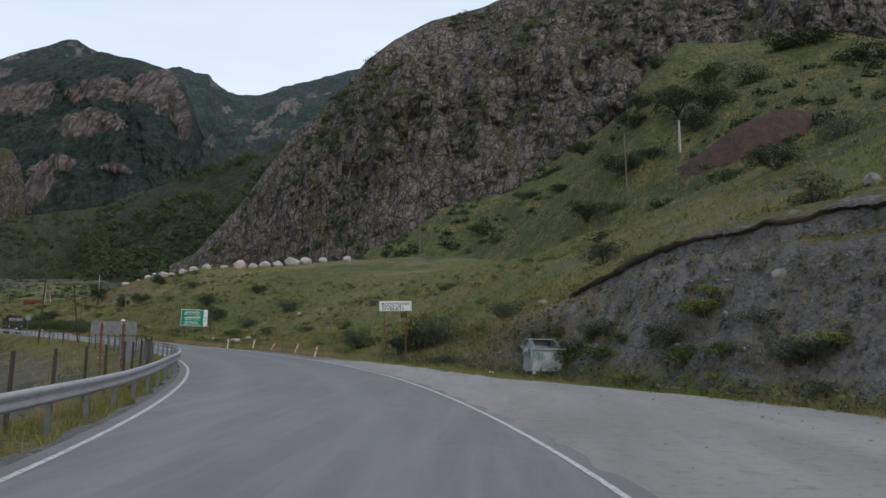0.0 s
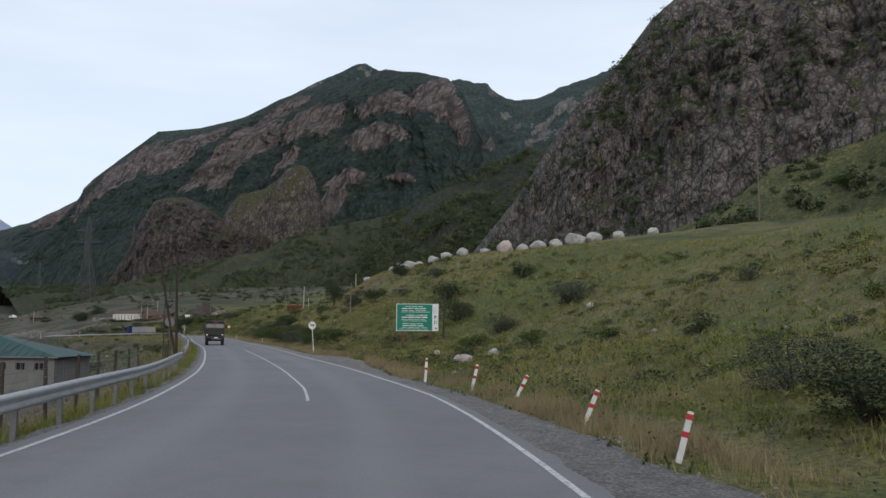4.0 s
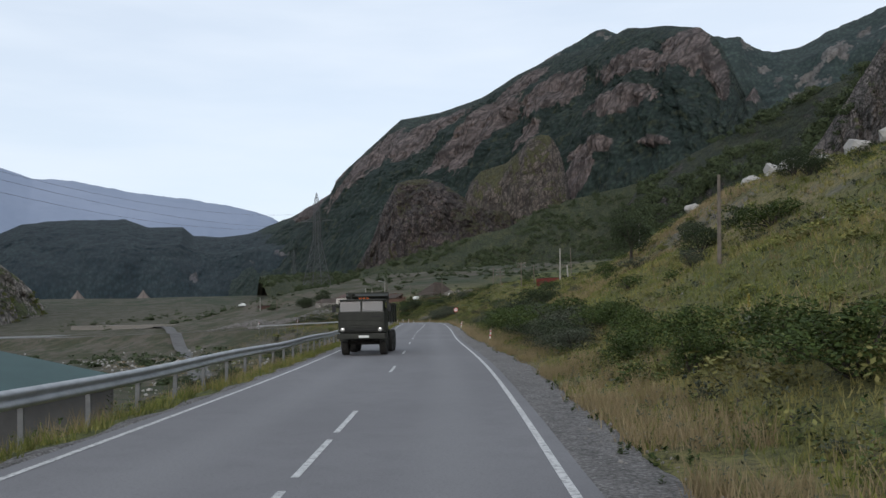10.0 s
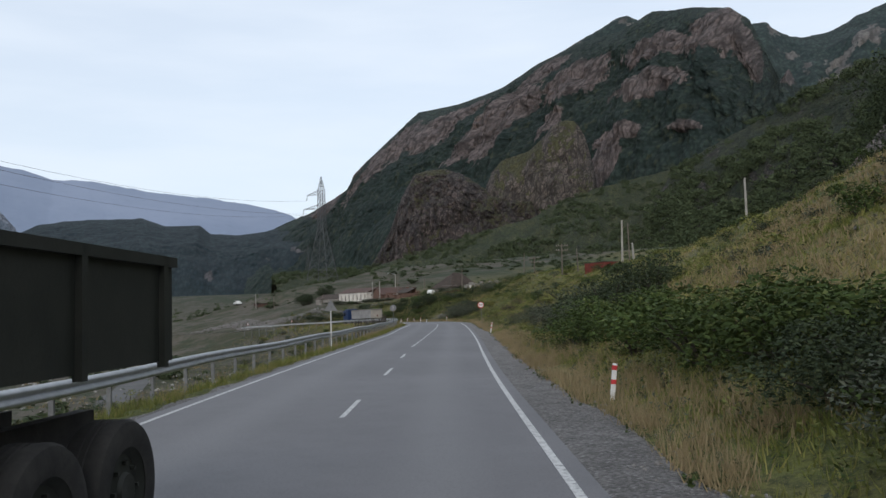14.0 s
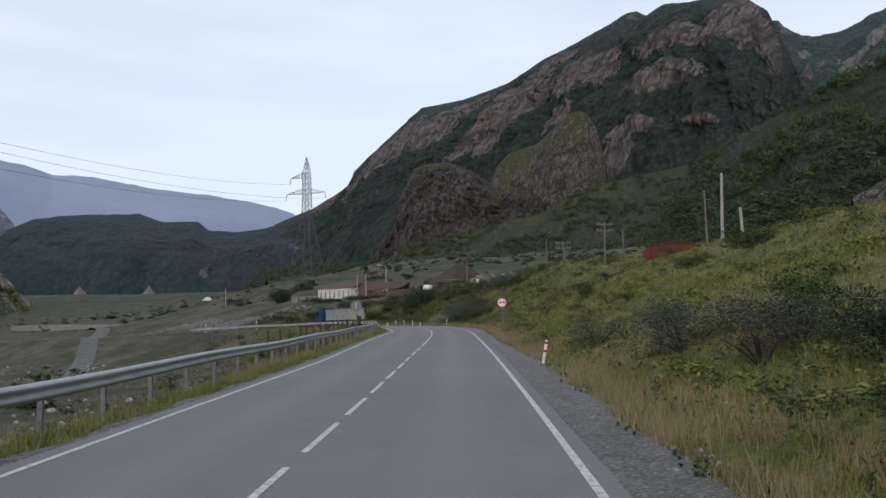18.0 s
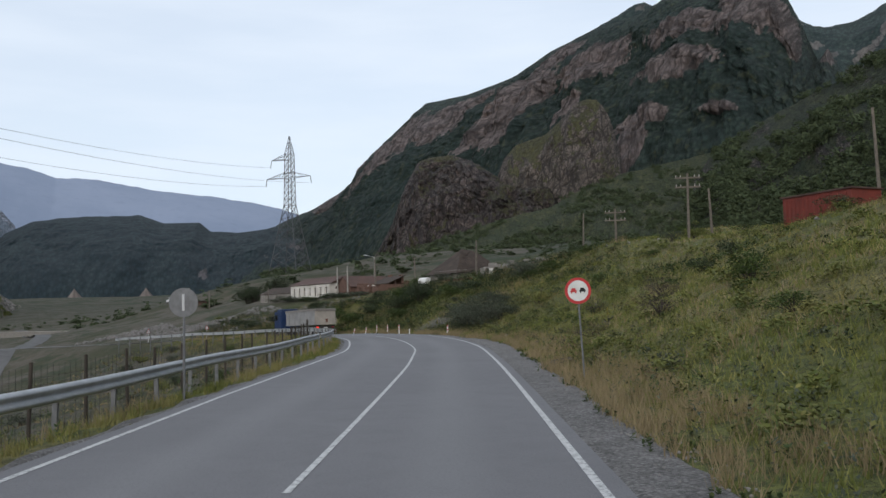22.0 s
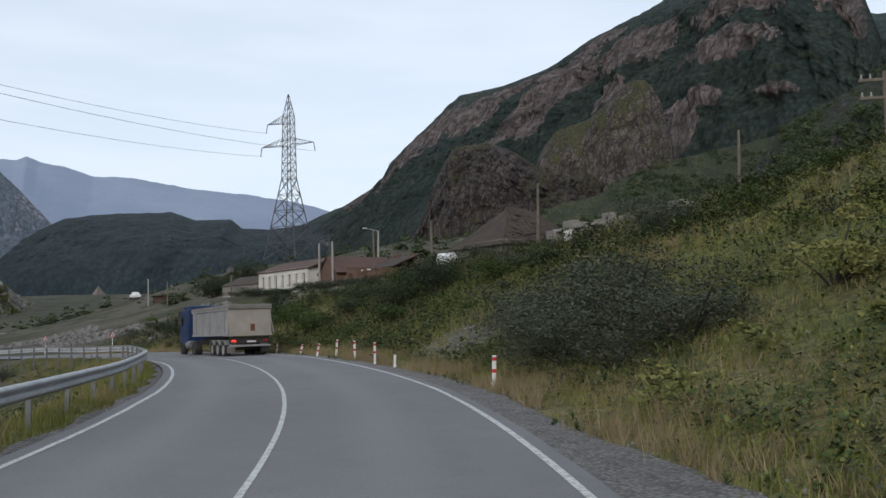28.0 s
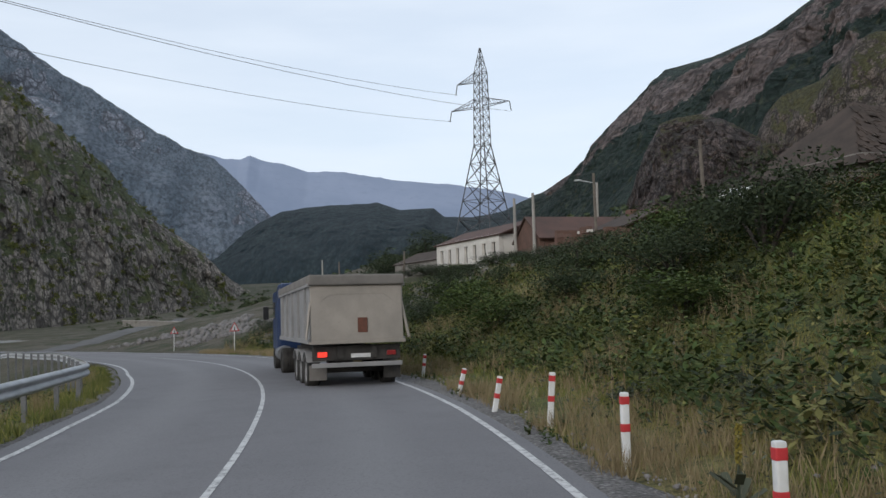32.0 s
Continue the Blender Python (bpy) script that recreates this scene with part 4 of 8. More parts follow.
def shoulder_edge(s):
    wob = 0.45 * float(fractal(s / 3.0, 3.3, 0.0, 6, 0.7))
    return float(np.interp(s, VERGE_S, PULL_IN)) + wob


def draped(name, d0, d1, s0, s1, lift, material, step, across, label, category):
    """A strip that follows the ground."""
    ss = np.arange(s0, s1 + step / 2, step)
    pts = np.zeros((len(ss), across, 3))
    for i, s in enumerate(ss):
        a, b = d0(s), d1(s)
        for k in range(across):
            x, y, _ = on_road(s, a + (b - a) * k / (across - 1))
            pts[i, k] = x, y, 0
    z = land(pts[:, :, 0], pts[:, :, 1], False)
    s, d = along(pts[:, :, 0], pts[:, :, 1])
    hard = road_z(s).reshape(z.shape)
    pts[:, :, 2] = z + lift
    pts[:, 0, 2] = np.minimum(pts[:, 0, 2], hard[:, 0] - 0.006)
    pts[:, -1, 2] -= 0.10
    ob = sheet(name, pts, material, flip=True)
    return tagged(ob, label, category, kind="structure")


dm = Nodes("packed_dust", 0.97)
d1, d2, d3 = dm.noise(0.6, 6, 0.66, (0.5, 0.1, 1)), dm.noise(2.6, 6, 0.72), dm.noise(34, 4, 0.75)
lot = dm.mix(dm.step(d1, 0.38, 0.62), (0.305, 0.286, 0.277), (0.225, 0.211, 0.206))
lot = dm.mix(dm.step(d2, 0.52, 0.66, 0, 0.55), lot, (0.150, 0.141, 0.138))
lot = dm.mix(dm.step(d3, 0.54, 0.66, 0, 0.45), lot, (0.33, 0.315, 0.30))
lot = dm.mix(dm.step(dm.noise(11, 4, 0.7), 0.58, 0.66, 0, 0.5), lot, (0.15, 0.14, 0.135))
DUST = dm.done(lot, dm.math("ADD", d3, d2), 0.6, 0.03)
draped("dusty_pull_in", lambda s: right_edge(s) + 0.12 + 0.1 * math.sin(s * 2.3), shoulder_edge, -34, 27, 0.012, DUST, 0.4, 16, "pale packed dust of the lorry pull-in beside the road", "dirt lot")
draped("gravel_shoulder", lambda s: right_edge(s) + 0.25, shoulder_edge, 27, 340, 0.012, GRAVEL, 0.35, 12, "dusty grey gravel shoulder beside the asphalt", "gravel shoulder")
draped("verge_grit", lambda s: left_edge(s) - 0.62 - 0.12 * math.sin(s * 1.7), lambda s: left_edge(s) - 0.3, -30, 340, 0.012, GRAVEL, 0.7, 3, "thin strip of grit along the asphalt edge", "gravel verge")


# ---- crash barriers ----
WAVE = [(0.0, -0.155), (0.012, -0.15), (0.075, -0.105), (0.08, -0.07), (0.02, -0.025), (0.012, 0.0), (0.02, 0.025), (0.08, 0.07), (0.075, 0.105), (0.012, 0.15), (0.0, 0.155)]


def barrier(s0, s1, offset, label, flare=0.0):
    """A W-beam barrier between two places along the road."""
    x, y, h = on_road(s0, offset(s0))
    base = thing("crash_barrier", label, "crash barrier", pose(x, y, 0, 0, 0, 0), "crash barriers")
    ss = np.arange(s0, s1 + 0.01, 1.0)
    pts = np.zeros((len(ss), len(WAVE), 3))
    for i, s in enumerate(ss):
        px, py, hh = on_road(s, offset(s))
        z = float(road_z(s)) + 0.66 + 0.025 * math.sin(s * 0.35) - (0.12 * max(0, 1 - (s1 - s) / 4) if flare else 0)
        nx, ny = math.cos(radians(hh)), math.sin(radians(hh))
        for k, (o, u) in enumerate(WAVE):
            pts[i, k] = px - x + nx * o, py - y + ny * o, z + u
    rail = sheet("rail", pts, GALVANISED, flip=True)
    rail.parent = base
    m = rail.modifiers.new("thick", "SOLIDIFY")
    m.thickness = 0.006
    post = None
    for k, s in enumerate(np.arange(s0 + 0.6, s1, 2.6)):
        px, py, hh = on_road(s, offset(s) - 0.13)
        foot = ground_at(px, py) - 0.15
        top = float(road_z(s)) + 0.78
        sol = Solid().box((0, 0, (foot + top) / 2), (0.1, 0.06, top - foot), bevel=0.008)
        p = part("post", sol, DULL_STEEL, base)
        p.matrix_basis = pose(px - x, py - y, 0, 0, random.uniform(-2, 2), hh)
    return base


def barrier_line(s):
    return float(np.interp(s, [-60, -13, 22, 60, 72, 100, 420], [-5.8, -5.8, -6.1, -6.4, -6.7, -7.0, -7.0]))




barrier(-45, 64.8, barrier_line, "long dented galvanised steel crash barrier on posts")
barrier(72.0, 244, barrier_line, "long galvanised steel crash barrier beside straw-coloured grass")
barrier(244.3, 330, lambda s: float(np.interp(s, [244, 256, 275, 292, 300, 312, 330], [-6.95, -6.3, -6.0, -6.2, -7.5, -9.0, -11])), "galvanised crash barrier bending round the curve", 1.0)


# ---- marker posts ----
def marker_post(s, d, lean=0.0, tall=0.8, turn=0.0):
    m = stand(s, d, turn, 0.03) @ pose(0, 0, 0, lean * 0.3, lean, 0)
    t = thing("marker_post", "white road marker post with red bands" if tall > 0.6 else "short broken white marker post", "marker post", m, "marker posts along the verge")
    part("post", Solid().box((0, 0, tall / 2), (0.092, 0.075, tall), bevel=0.02), WHITE_PAINT, t)
    for z in (0.9, 0.56) if tall > 0.6 else ():
        part("band", Solid().box((0, 0, tall * z), (0.099, 0.082, 0.1), bevel=0.018), RED_PAINT, t, "red band")
    return t


for s, d, lean, tall in POSTS:
    marker_post(s, d, lean, tall, random.uniform(-8, 8))


# ---- road signs ----
def pole_sign(name, label, m, lean, height, face, back=False, pole=WHITE_PAINT, r=0.03):
    t = thing(name, label, "road sign", m @ pose(0, 0, 0, 0, lean, 0))
    part("pole", Solid().rod((0, 0.03, -0.2), (0, 0.03, height + 0.2), r, n=10), pole, t, "thin round pole")
    face(t, height)
    return t


def disc(t, z, radius, material, front, thick=0.012, y=0.0, name="disc"):
    s = Solid().rod((0, y, z), (0, y - thick, z), radius, n=40)
    return part(name, s, material, t, front)


def little_car(x, z, w, y):
    s = Solid()
    s.plate([(x - w / 2, z - 0.03), (x - w * 0.5, z + 0.01), (x - w * 0.36, z + 0.03), (x - w * 0.26, z + 0.075), (x + w * 0.26, z + 0.075), (x + w * 0.36, z + 0.03), (x + w * 0.5, z + 0.01), (x + w / 2, z - 0.03)], -0.004, Matrix.Translation((0, y, 0)))
    s.box((x - w * 0.32, y - 0.002, z - 0.045), (w * 0.18, 0.004, 0.035))
    s.box((x + w * 0.32, y - 0.002, z - 0.045), (w * 0.18, 0.004, 0.035))
    return s


def no_passing(t, z):
    b = disc(t, z, 0.35, RED_PAINT, "red rim")
    disc(t, z, 0.275, WHITE_PAINT, "white field", 0.004, -0.0125, "field")
    part("car_symbol", little_car(-0.12, z, 0.17, -0.0175), RED_PAINT, t, "red car symbol")
    part("car_symbol", little_car(0.12, z, 0.17, -0.0175), BLACK_PAINT, t, "black car symbol")


def end_passing(t, z):
    disc(t, z, 0.33, BLACK_PAINT, "dark rim")
    disc(t, z, 0.315, WHITE_PAINT, "white field", 0.004, -0.0125, "field")
    part("car_symbol", little_car(-0.1, z, 0.16, -0.0175), BLACK_PAINT, t, "black car symbol")
    part("car_symbol", little_car(0.1, z + 0.01, 0.16, -0.0175), BLACK_PAINT, t, "black car symbol")
    part("bar", Solid().box((0, -0.0185, z), (0.5, 0.003, 0.03), (0, 45, 0)), DULL_STEEL, t, "grey slanting bar")


def blank_back(t, z):
    disc(t, z, 0.35, DULL_STEEL, "bare metal back of the sign")
    part("bracket", Solid().box((0, -0.02, z), (0.06, 0.012, 0.4)), GALVANISED, t)


def triangle(t, z, material, inner, side=0.9):
    h = side * 0.866
    part("plate", Solid().plate([(-side / 2, z - h / 3), (side / 2, z - h / 3), (0, z + h * 2 / 3)], -0.012), material, t, "triangular plate")
    if inner:
        k = 0.74
        part("field", Solid().plate([(-side / 2 * k, z - h / 3 * k), (side / 2 * k, z - h / 3 * k), (0, z + h * 2 / 3 * k)], -0.004, Matrix.Translation((0, -0.0125, 0))), WHITE_PAINT, t, "white field")
        part("symbol", Solid().box((0, -0.019, z - 0.02), (0.09, 0.004, 0.26), taper=(0.4, 1)), BLACK_PAINT, t, "black symbol")


pole_sign("round_road_sign", "leaning round white end-of-no-passing sign on a thin pole", stand(88.6, 2.75, 14), -5, 2.25, end_passing)
pole_sign("round_road_sign", "round red-rimmed no-passing sign with two car symbols", stand(217.7, 3.45, 2), -2.5, 2.35, no_passing, pole=DULL_STEEL, r=0.025)
pole_sign("round_road_sign", "round road sign seen from its bare metal back", stand(215.5, -6.45, 0), 0, 2.3, blank_back, pole=DULL_STEEL)
pole_sign("round_road_sign", "round road sign seen from its grey back beside the barrier", stand(88.7, -8.22, 5), 0, 2.4 - ground_at(*on_road(88.7, -8.22)[:2]), blank_back, pole=DULL_STEEL)
pole_sign("warning_sign", "triangular warning sign seen from its bare back", stand(169.4, -6.75, 0), 0, 2.3, lambda t, z: triangle(t, z, DULL_STEEL, False, 0.75))
pole_sign("warning_sign", "red and white triangular warning sign on a pole", stand(330.4, 3.9, 8), 0, 1.75, lambda t, z: triangle(t, z, RED_PAINT, True, 0.75))
pole_sign("warning_sign", "red and white triangular warning sign further down the road", stand(348, 4.7, 8), 0, 1.75, lambda t, z: triangle(t, z, RED_PAINT, True, 0.75))

# place-name board
m = pose(2.82, 26.15, 0.82, 0, 0, 6.2) @ Matrix.Diagonal((0.746, 0.8, 0.73, 1))
t = thing("place_name_board", "white place-name board with black letters on two rusty posts", "road sign", m)
for x in (-0.85, 0.9):
    part("post", Solid().rod((x, 0.04, -1.5), (x + 0.03, 0.04, 3.3), 0.045, n=10), RUSTY, t, "rust-brown steel post")
board = part("board", Solid().box((0, 0, 3.52), (2.6, 0.03, 0.84), (0, -2, 0), 0.008), WHITE_PAINT, t, "white board with a thin black border")
for x, z, w, h in ((0, 0.395, 2.53, 0.02), (0, -0.395, 2.53, 0.02), (-1.26, 0, 0.02, 0.79), (1.26, 0, 0.02, 0.79)):
    part("border", Solid().box((x, -0.018, 3.52 + z + x * 0.035), (w, 0.004, h), (0, -2, 0)), BLACK_PAINT, board)
lettering("letters", "გველეთი", 0.38, BLACK_PAINT, board, pose(0, -0.019, 3.70, 90, 0, 0) @ pose(0, 0, 0, 0, 0, 2), 2.25, "black letters")
lettering("letters", "GVELETI", 0.37, BLACK_PAINT, board, pose(-0.2, -0.019, 3.30, 90, 0, 0) @ pose(0, 0, 0, 0, 0, 2), 1.75, "black letters")

# green information board
m = pose(-28.55, 80.33, 0.335, 0, 0, 28.4) @ Matrix.Diagonal((1.08, 1.08, 1.124, 1))
t = thing("information_board", "green information board with white lettering and symbols", "road sign", m)
for x in (-1.0, 0.95):
    part("post", Solid().rod((x, 0.08, -0.7), (x, 0.08, 1.7), 0.065, n=10), RUSTY, t, "rust-brown post")
ZB = 2.3
board = part("board", Solid().box((0, 0, ZB), (3.0, 0.05, 1.85), bevel=0.01), WHITE_PAINT, t, "white-edged board")
part("face", Solid().box((-0.2, -0.028, ZB), (2.52, 0.006, 1.77)), SIGN_GREEN, board, "green painted face")
for k, nm in enumerate(("blank", "ring", "P", "fork", "flag")):
    z = ZB + 0.71 - k * 0.355
    part("symbol_field", Solid().box((1.27, -0.029, z), (0.34, 0.008, 0.33)), WHITE_PAINT, board, "white square")
    if nm == "ring":
        part("symbol", Solid().lathe([(0.11, 0), (0.11, 0.004), (0.075, 0.004), (0.075, 0)], (1.27, -0.033, z), (90, 0, 0)), GALVANISED, board, "grey ring")
    elif nm == "P":
        lettering("letter", "P", 0.36, BLACK_PAINT, board, pose(1.27, -0.036, z, 90, 0, 0), None, "black letter P")
    elif nm == "fork":
        part("symbol", Solid().box((1.22, -0.035, z), (0.03, 0.004, 0.24)).box((1.22, -0.035, z + 0.09), (0.09, 0.004, 0.07)).box((1.34, -0.035, z), (0.035, 0.004, 0.24)), BLACK_PAINT, board, "black fork and knife symbol")
    elif nm == "flag":
        part("symbol", Solid().plate([(1.28, z - 0.1), (1.4, z - 0.06), (1.3, z + 0.1)], -0.004, Matrix.Translation((0, -0.034, 0))), BLACK_PAINT, board, "black symbol")
bars = [(0.74, 1.35, 0.035), (0.6, 1.75, 0.06), (0.46, 1.9, 0.028), (0.36, 2.05, 0.028), (0.0, 1.9, 0.075), (-0.15, 1.8, 0.026), (-0.25, 1.75, 0.026), (-0.44, 1.5, 0.035), (-0.57, 1.6, 0.055), (-0.7, 1.85, 0.026), (-0.8, 2.1, 0.026)]
for z, w, h in bars:
    x = -0.25 - random.uniform(-0.12, 0.12)
    n = max(2, int(w / 0.42))
    for k in range(n):
        part("text_bar", Solid().box((x - w / 2 + (k + 0.5) * w / n, -0.0335, ZB + z), (w / n * random.uniform(0.8, 0.93), 0.004, h)), WHITE_PAINT, board, "white line of small writing")
for k, word in enumerate(("LOGISTICS", "COMPLEX")):
    lettering("letters", word, 0.13, WHITE_PAINT, board, pose(-0.45 + 0.78 * k, -0.035, ZB + 0.13, 90, 0, 0), 0.72, "white letters")

# backs of two older boards and wire fence by the first bend
t = thing("road_board", "bare grey back of a road board on two red-brown posts", "road sign", stand(*BACK_BOARD))
for x in (-0.5, 0.5):
    part("post", Solid().rod((x, 0, -0.5), (x, 0, 3.0), 0.06, n=10), RUSTY, t, "red-brown post")
part("board", Solid().box((0.05, 0.08, 2.75), (2.1, 0.02, 0.66)), DULL_STEEL, t, "grey metal back")
part("board", Solid().box((0.68, 0.09, 1.75), (0.62, 0.02, 1.2)), DULL_STEEL, t, "grey metal back")
for z in (2.95, 2.55, 1.3):
    for x in (-0.5, 0.5):
        part("clamp", Solid().box((x, 0.04, z), (0.22, 0.1, 0.04)), GALVANISED, t)


def wire_fence(s0, s1, d, tall, gap, label, dense):
    x, y, _ = on_road(s0, d(s0))
    t = thing("wire_fence", label, "fence", pose(x, y, 0))
    feet = []
    for s in np.arange(s0, s1 + 0.01, gap):
        px, py, hh = on_road(s, d(s) + random.uniform(-0.08, 0.08))
        z = ground_at(px, py)
        feet.append((px - x, py - y, z))
        lean = Vector((random.uniform(-0.06, 0.06), random.uniform(-0.06, 0.06), 0))
        part("post", Solid().rod((px - x, py - y, z - 0.3), Vector((px - x, py - y, z + tall)) + lean, 0.05, 0.042, 7), DARK_POLE, t)
    step = 0.16 / dense
    wires = Solid()
    for (ax, ay, az), (bx, by, bz) in zip(feet, feet[1:]):
        n = max(2, int(math.hypot(bx - ax, by - ay) / (step * 1.6)))
        for k in range(int((tall - 0.15) / step)):
            wires.beam((ax, ay, az + 0.08 + k * step), (bx, by, bz + 0.08 + k * step), 0.007)
        for k in range(1, n):
            u = k / n
            p = Vector((ax + (bx - ax) * u, ay + (by - ay) * u, az + (bz - az) * u))
            wires.beam(p + Vector((0, 0, 0.05)), p + Vector((0, 0, tall - 0.1)), 0.006)
    w = part("wire_mesh", wires, DARK_IRON if dense >= 1 else DULL_STEEL, t, "thin wire mesh")
    w["kind"] = "stuff"
    return t


wire_fence(-12, 58, lambda s: barrier_line(s) - 1.3, 1.55, 3.0, "sagging wire fence on dark wooden posts beside the barrier", 0.8)
wire_fence(200, 262, lambda s: -8.9 + max(0, s - 236) * 0.04, 2.05, 2.6, "wire mesh fence on dark posts behind the barrier", 1.0)

# ---- vehicles ----
def wheel(parent, x, y, r, w, rim, side):
    """A wheel: the disc with its nuts, and the tyre round it."""
    h = Solid().lathe([(0.0, 0.02), (r * 0.22, 0.03), (r * 0.25, -0.01), (r * 0.5, -0.04), (r * 0.58, 0.0), (r * 0.62, 0.02)], (x + side * (w / 2 - 0.05), y, r), (0, 90 * side, 0), 20)
    for k in range(8):
        a = k * math.pi / 4
        h.box((x + side * (w / 2 - 0.05), y + math.cos(a) * r * 0.38, r + math.sin(a) * r * 0.38), (0.04, 0.035, 0.035))
    hub = part("wheel", h, rim, parent, "", True)
    tread = [(r * 0.6, -w / 2 + 0.02), (r * 0.82, -w / 2), (r * 0.96, -w / 2 + 0.02), (r, -w / 2 + 0.06), (r, -w * 0.12), (r * 0.975, -w * 0.1), (r * 0.975, -w * 0.06), (r, -w * 0.04),
             (r, w * 0.04), (r * 0.975, w * 0.06), (r * 0.975, w * 0.1), (r, w * 0.12), (r, w / 2 - 0.06), (r * 0.96, w / 2 - 0.02), (r * 0.82, w / 2), (r * 0.6, w / 2 - 0.02)]
    t = Solid().lathe(tread, (x, y, r), (0, 90, 0), 32)
    part("tyre", t, RUBBER, hub, "dusty black tyre", True)
    return hub


TUB = plain("dusty_tub_paint", (0.33, 0.295, 0.255), (0.25, 0.228, 0.20), 1.2, 0.75)
TUB_SIDE = plain("grey_tub_paint", (0.27, 0.265, 0.26), (0.20, 0.198, 0.195), 1.2, 0.7)
TARP = plain("grey_tarpaulin", (0.20, 0.185, 0.168), (0.15, 0.14, 0.128), 2.0, 0.9)
CAB_BLUE = plain("dark_blue_paint", (0.012, 0.03, 0.085), (0.02, 0.035, 0.08), 2.0, 0.4)
DUSTY_BLACK = plain("dusty_chassis", (0.035, 0.033, 0.031), (0.065, 0.06, 0.055), 3.0, 0.85)
ARMY = plain("dark_olive_paint", (0.022, 0.024, 0.020), (0.034, 0.035, 0.029), 2.0, 0.55)
GLASS = Nodes("dark_window_glass", 0.06)
GLASS.b.inputs["Specular IOR Level"].default_value = 0.6
GLASS = GLASS.done((0.018, 0.02, 0.022))
# Base colour is lifted to hold part of the sky's reflection.
SCREEN = Nodes("sky_tinted_windscreen", 0.12)
SCREEN.b.inputs["Specular IOR Level"].default_value = 0.5
SCREEN = SCREEN.done((0.075, 0.08, 0.09))
LENS_RED = Nodes("red_lamp_lens", 0.3)
LENS_RED.b.inputs["Emission Color"].default_value = (1.0, 0.05, 0.03, 1)
LENS_RED.b.inputs["Emission Strength"].default_value = 1.4
LENS_RED = LENS_RED.done((0.45, 0.02, 0.02))
LENS_DULL = plain("dull_red_lens", (0.30, 0.03, 0.03), (0.22, 0.03, 0.03), 8, 0.35)
LENS_AMBER = plain("amber_lens", (0.55, 0.12, 0.02), (0.45, 0.1, 0.03), 8, 0.35)
LAMP_GLASS = Nodes("headlamp", 0.15)
LAMP_GLASS.b.inputs["Metallic"].default_value = 0.6
LAMP_GLASS = LAMP_GLASS.done((0.75, 0.75, 0.72))

# tipper lorry with a semi-trailer
x, y, h = on_road(291.5, 0.55)
lorry = thing("tipper_lorry", "dusty blue lorry with a pale grey tipper trailer", "lorry", pose(x, y, float(road_z(294.5)) - 0.02, -1.2, 0, h + 3) @ Matrix.Diagonal((1, 1, 0.93, 1)))
W2 = 1.25
tub = part("tub", Solid().box((-W2 + 0.03, 4.5, 2.15), (0.06, 8.6, 1.6)).box((W2 - 0.03, 4.5, 2.15), (0.06, 8.6, 1.6)).box((0, 4.5, 1.4), (2.5, 8.6, 0.1)).box((0, 8.77, 2.2), (2.5, 0.06, 1.7)), TUB_SIDE, lorry, "grey tipper tub")
for side in (-1, 1):
    part("top_rail", Solid().box((side * (W2 - 0.0), 4.5, 2.98), (0.12, 8.7, 0.1), bevel=0.015), TUB_SIDE, tub)
    part("bottom_rail", Solid().box((side * (W2 - 0.0), 4.5, 1.4), (0.1, 8.6, 0.14), bevel=0.015), TUB_SIDE, tub)
    for yy in (0.9, 2.6, 4.3, 6.0, 7.7):
        part("rib", Solid().box((side * (W2 + 0.03), yy, 2.2), (0.07, 0.09, 1.5), bevel=0.012), TUB_SIDE, tub)
gate = part("tailgate", Solid().box((0, 0.14, 2.14), (2.44, 0.07, 1.6), (-4, 0, 0), 0.012), TUB, lorry, "pale dusty steel tailgate")
o, i = 1.14, 0.98
ring = Solid()
pts = [(-0.95, -0.66), (0.95, -0.66), (0.95, 0.42), (0.72, 0.62), (-0.72, 0.62), (-0.95, 0.42)]
for a, b in zip(pts, pts[1:] + pts[:1]):
    ring.beam((a[0], 0.07 + (0.66 + a[1]) * 0.07, 2.1 + a[1]), (b[0], 0.07 + (0.66 + b[1]) * 0.07, 2.1 + b[1]), 0.045, 0.03)
part("panel_frame", ring, TUB, gate, "raised frame of the tailgate panel")
part("gate_beam", Solid().box((0, 0.05, 1.36), (2.55, 0.1, 0.09), bevel=0.015), TUB, gate)
part("gate_beam", Solid().box((0, 0.24, 2.93), (2.5, 0.1, 0.1), bevel=0.015), TUB, gate)
part("hatch", Solid().box((0.13, 0.07, 1.83), (0.26, 0.03, 0.42), bevel=0.01), RUSTY, gate, "small rusty grain hatch")
part("tarpaulin", Solid().box((0, 0.18, 3.12), (2.56, 0.2, 0.3), bevel=0.05).box((-1.22, 4.6, 3.12), (0.2, 8.7, 0.26), bevel=0.05).box((1.22, 4.6, 3.12), (0.2, 8.7, 0.26), bevel=0.05).box((0, 4.6, 3.14), (2.4, 8.6, 0.06)), TARP, lorry, "grey tarpaulin over the load")
for side in (-1, 1):
    part("strut", Solid().beam((side * 1.22, 0.22, 2.5), (side * 1.36, 0.0, 1.45), 0.05), TUB, lorry, "slanting gate arm")
part("chassis", Solid().box((-0.45, 4.6, 1.08), (0.16, 8.8, 0.34)).box((0.45, 4.6, 1.08), (0.16, 8.8, 0.34)).box((0, 0.9, 1.0), (1.1, 0.3, 0.4)).box((0, 5.5, 1.0), (1.1, 0.3, 0.3)), DUSTY_BLACK, lorry)
part("rear_beam", Solid().box((0, 0.32, 1.05), (2.35, 0.12, 0.42), bevel=0.02), DUSTY_BLACK, lorry, "dark lamp carrier")
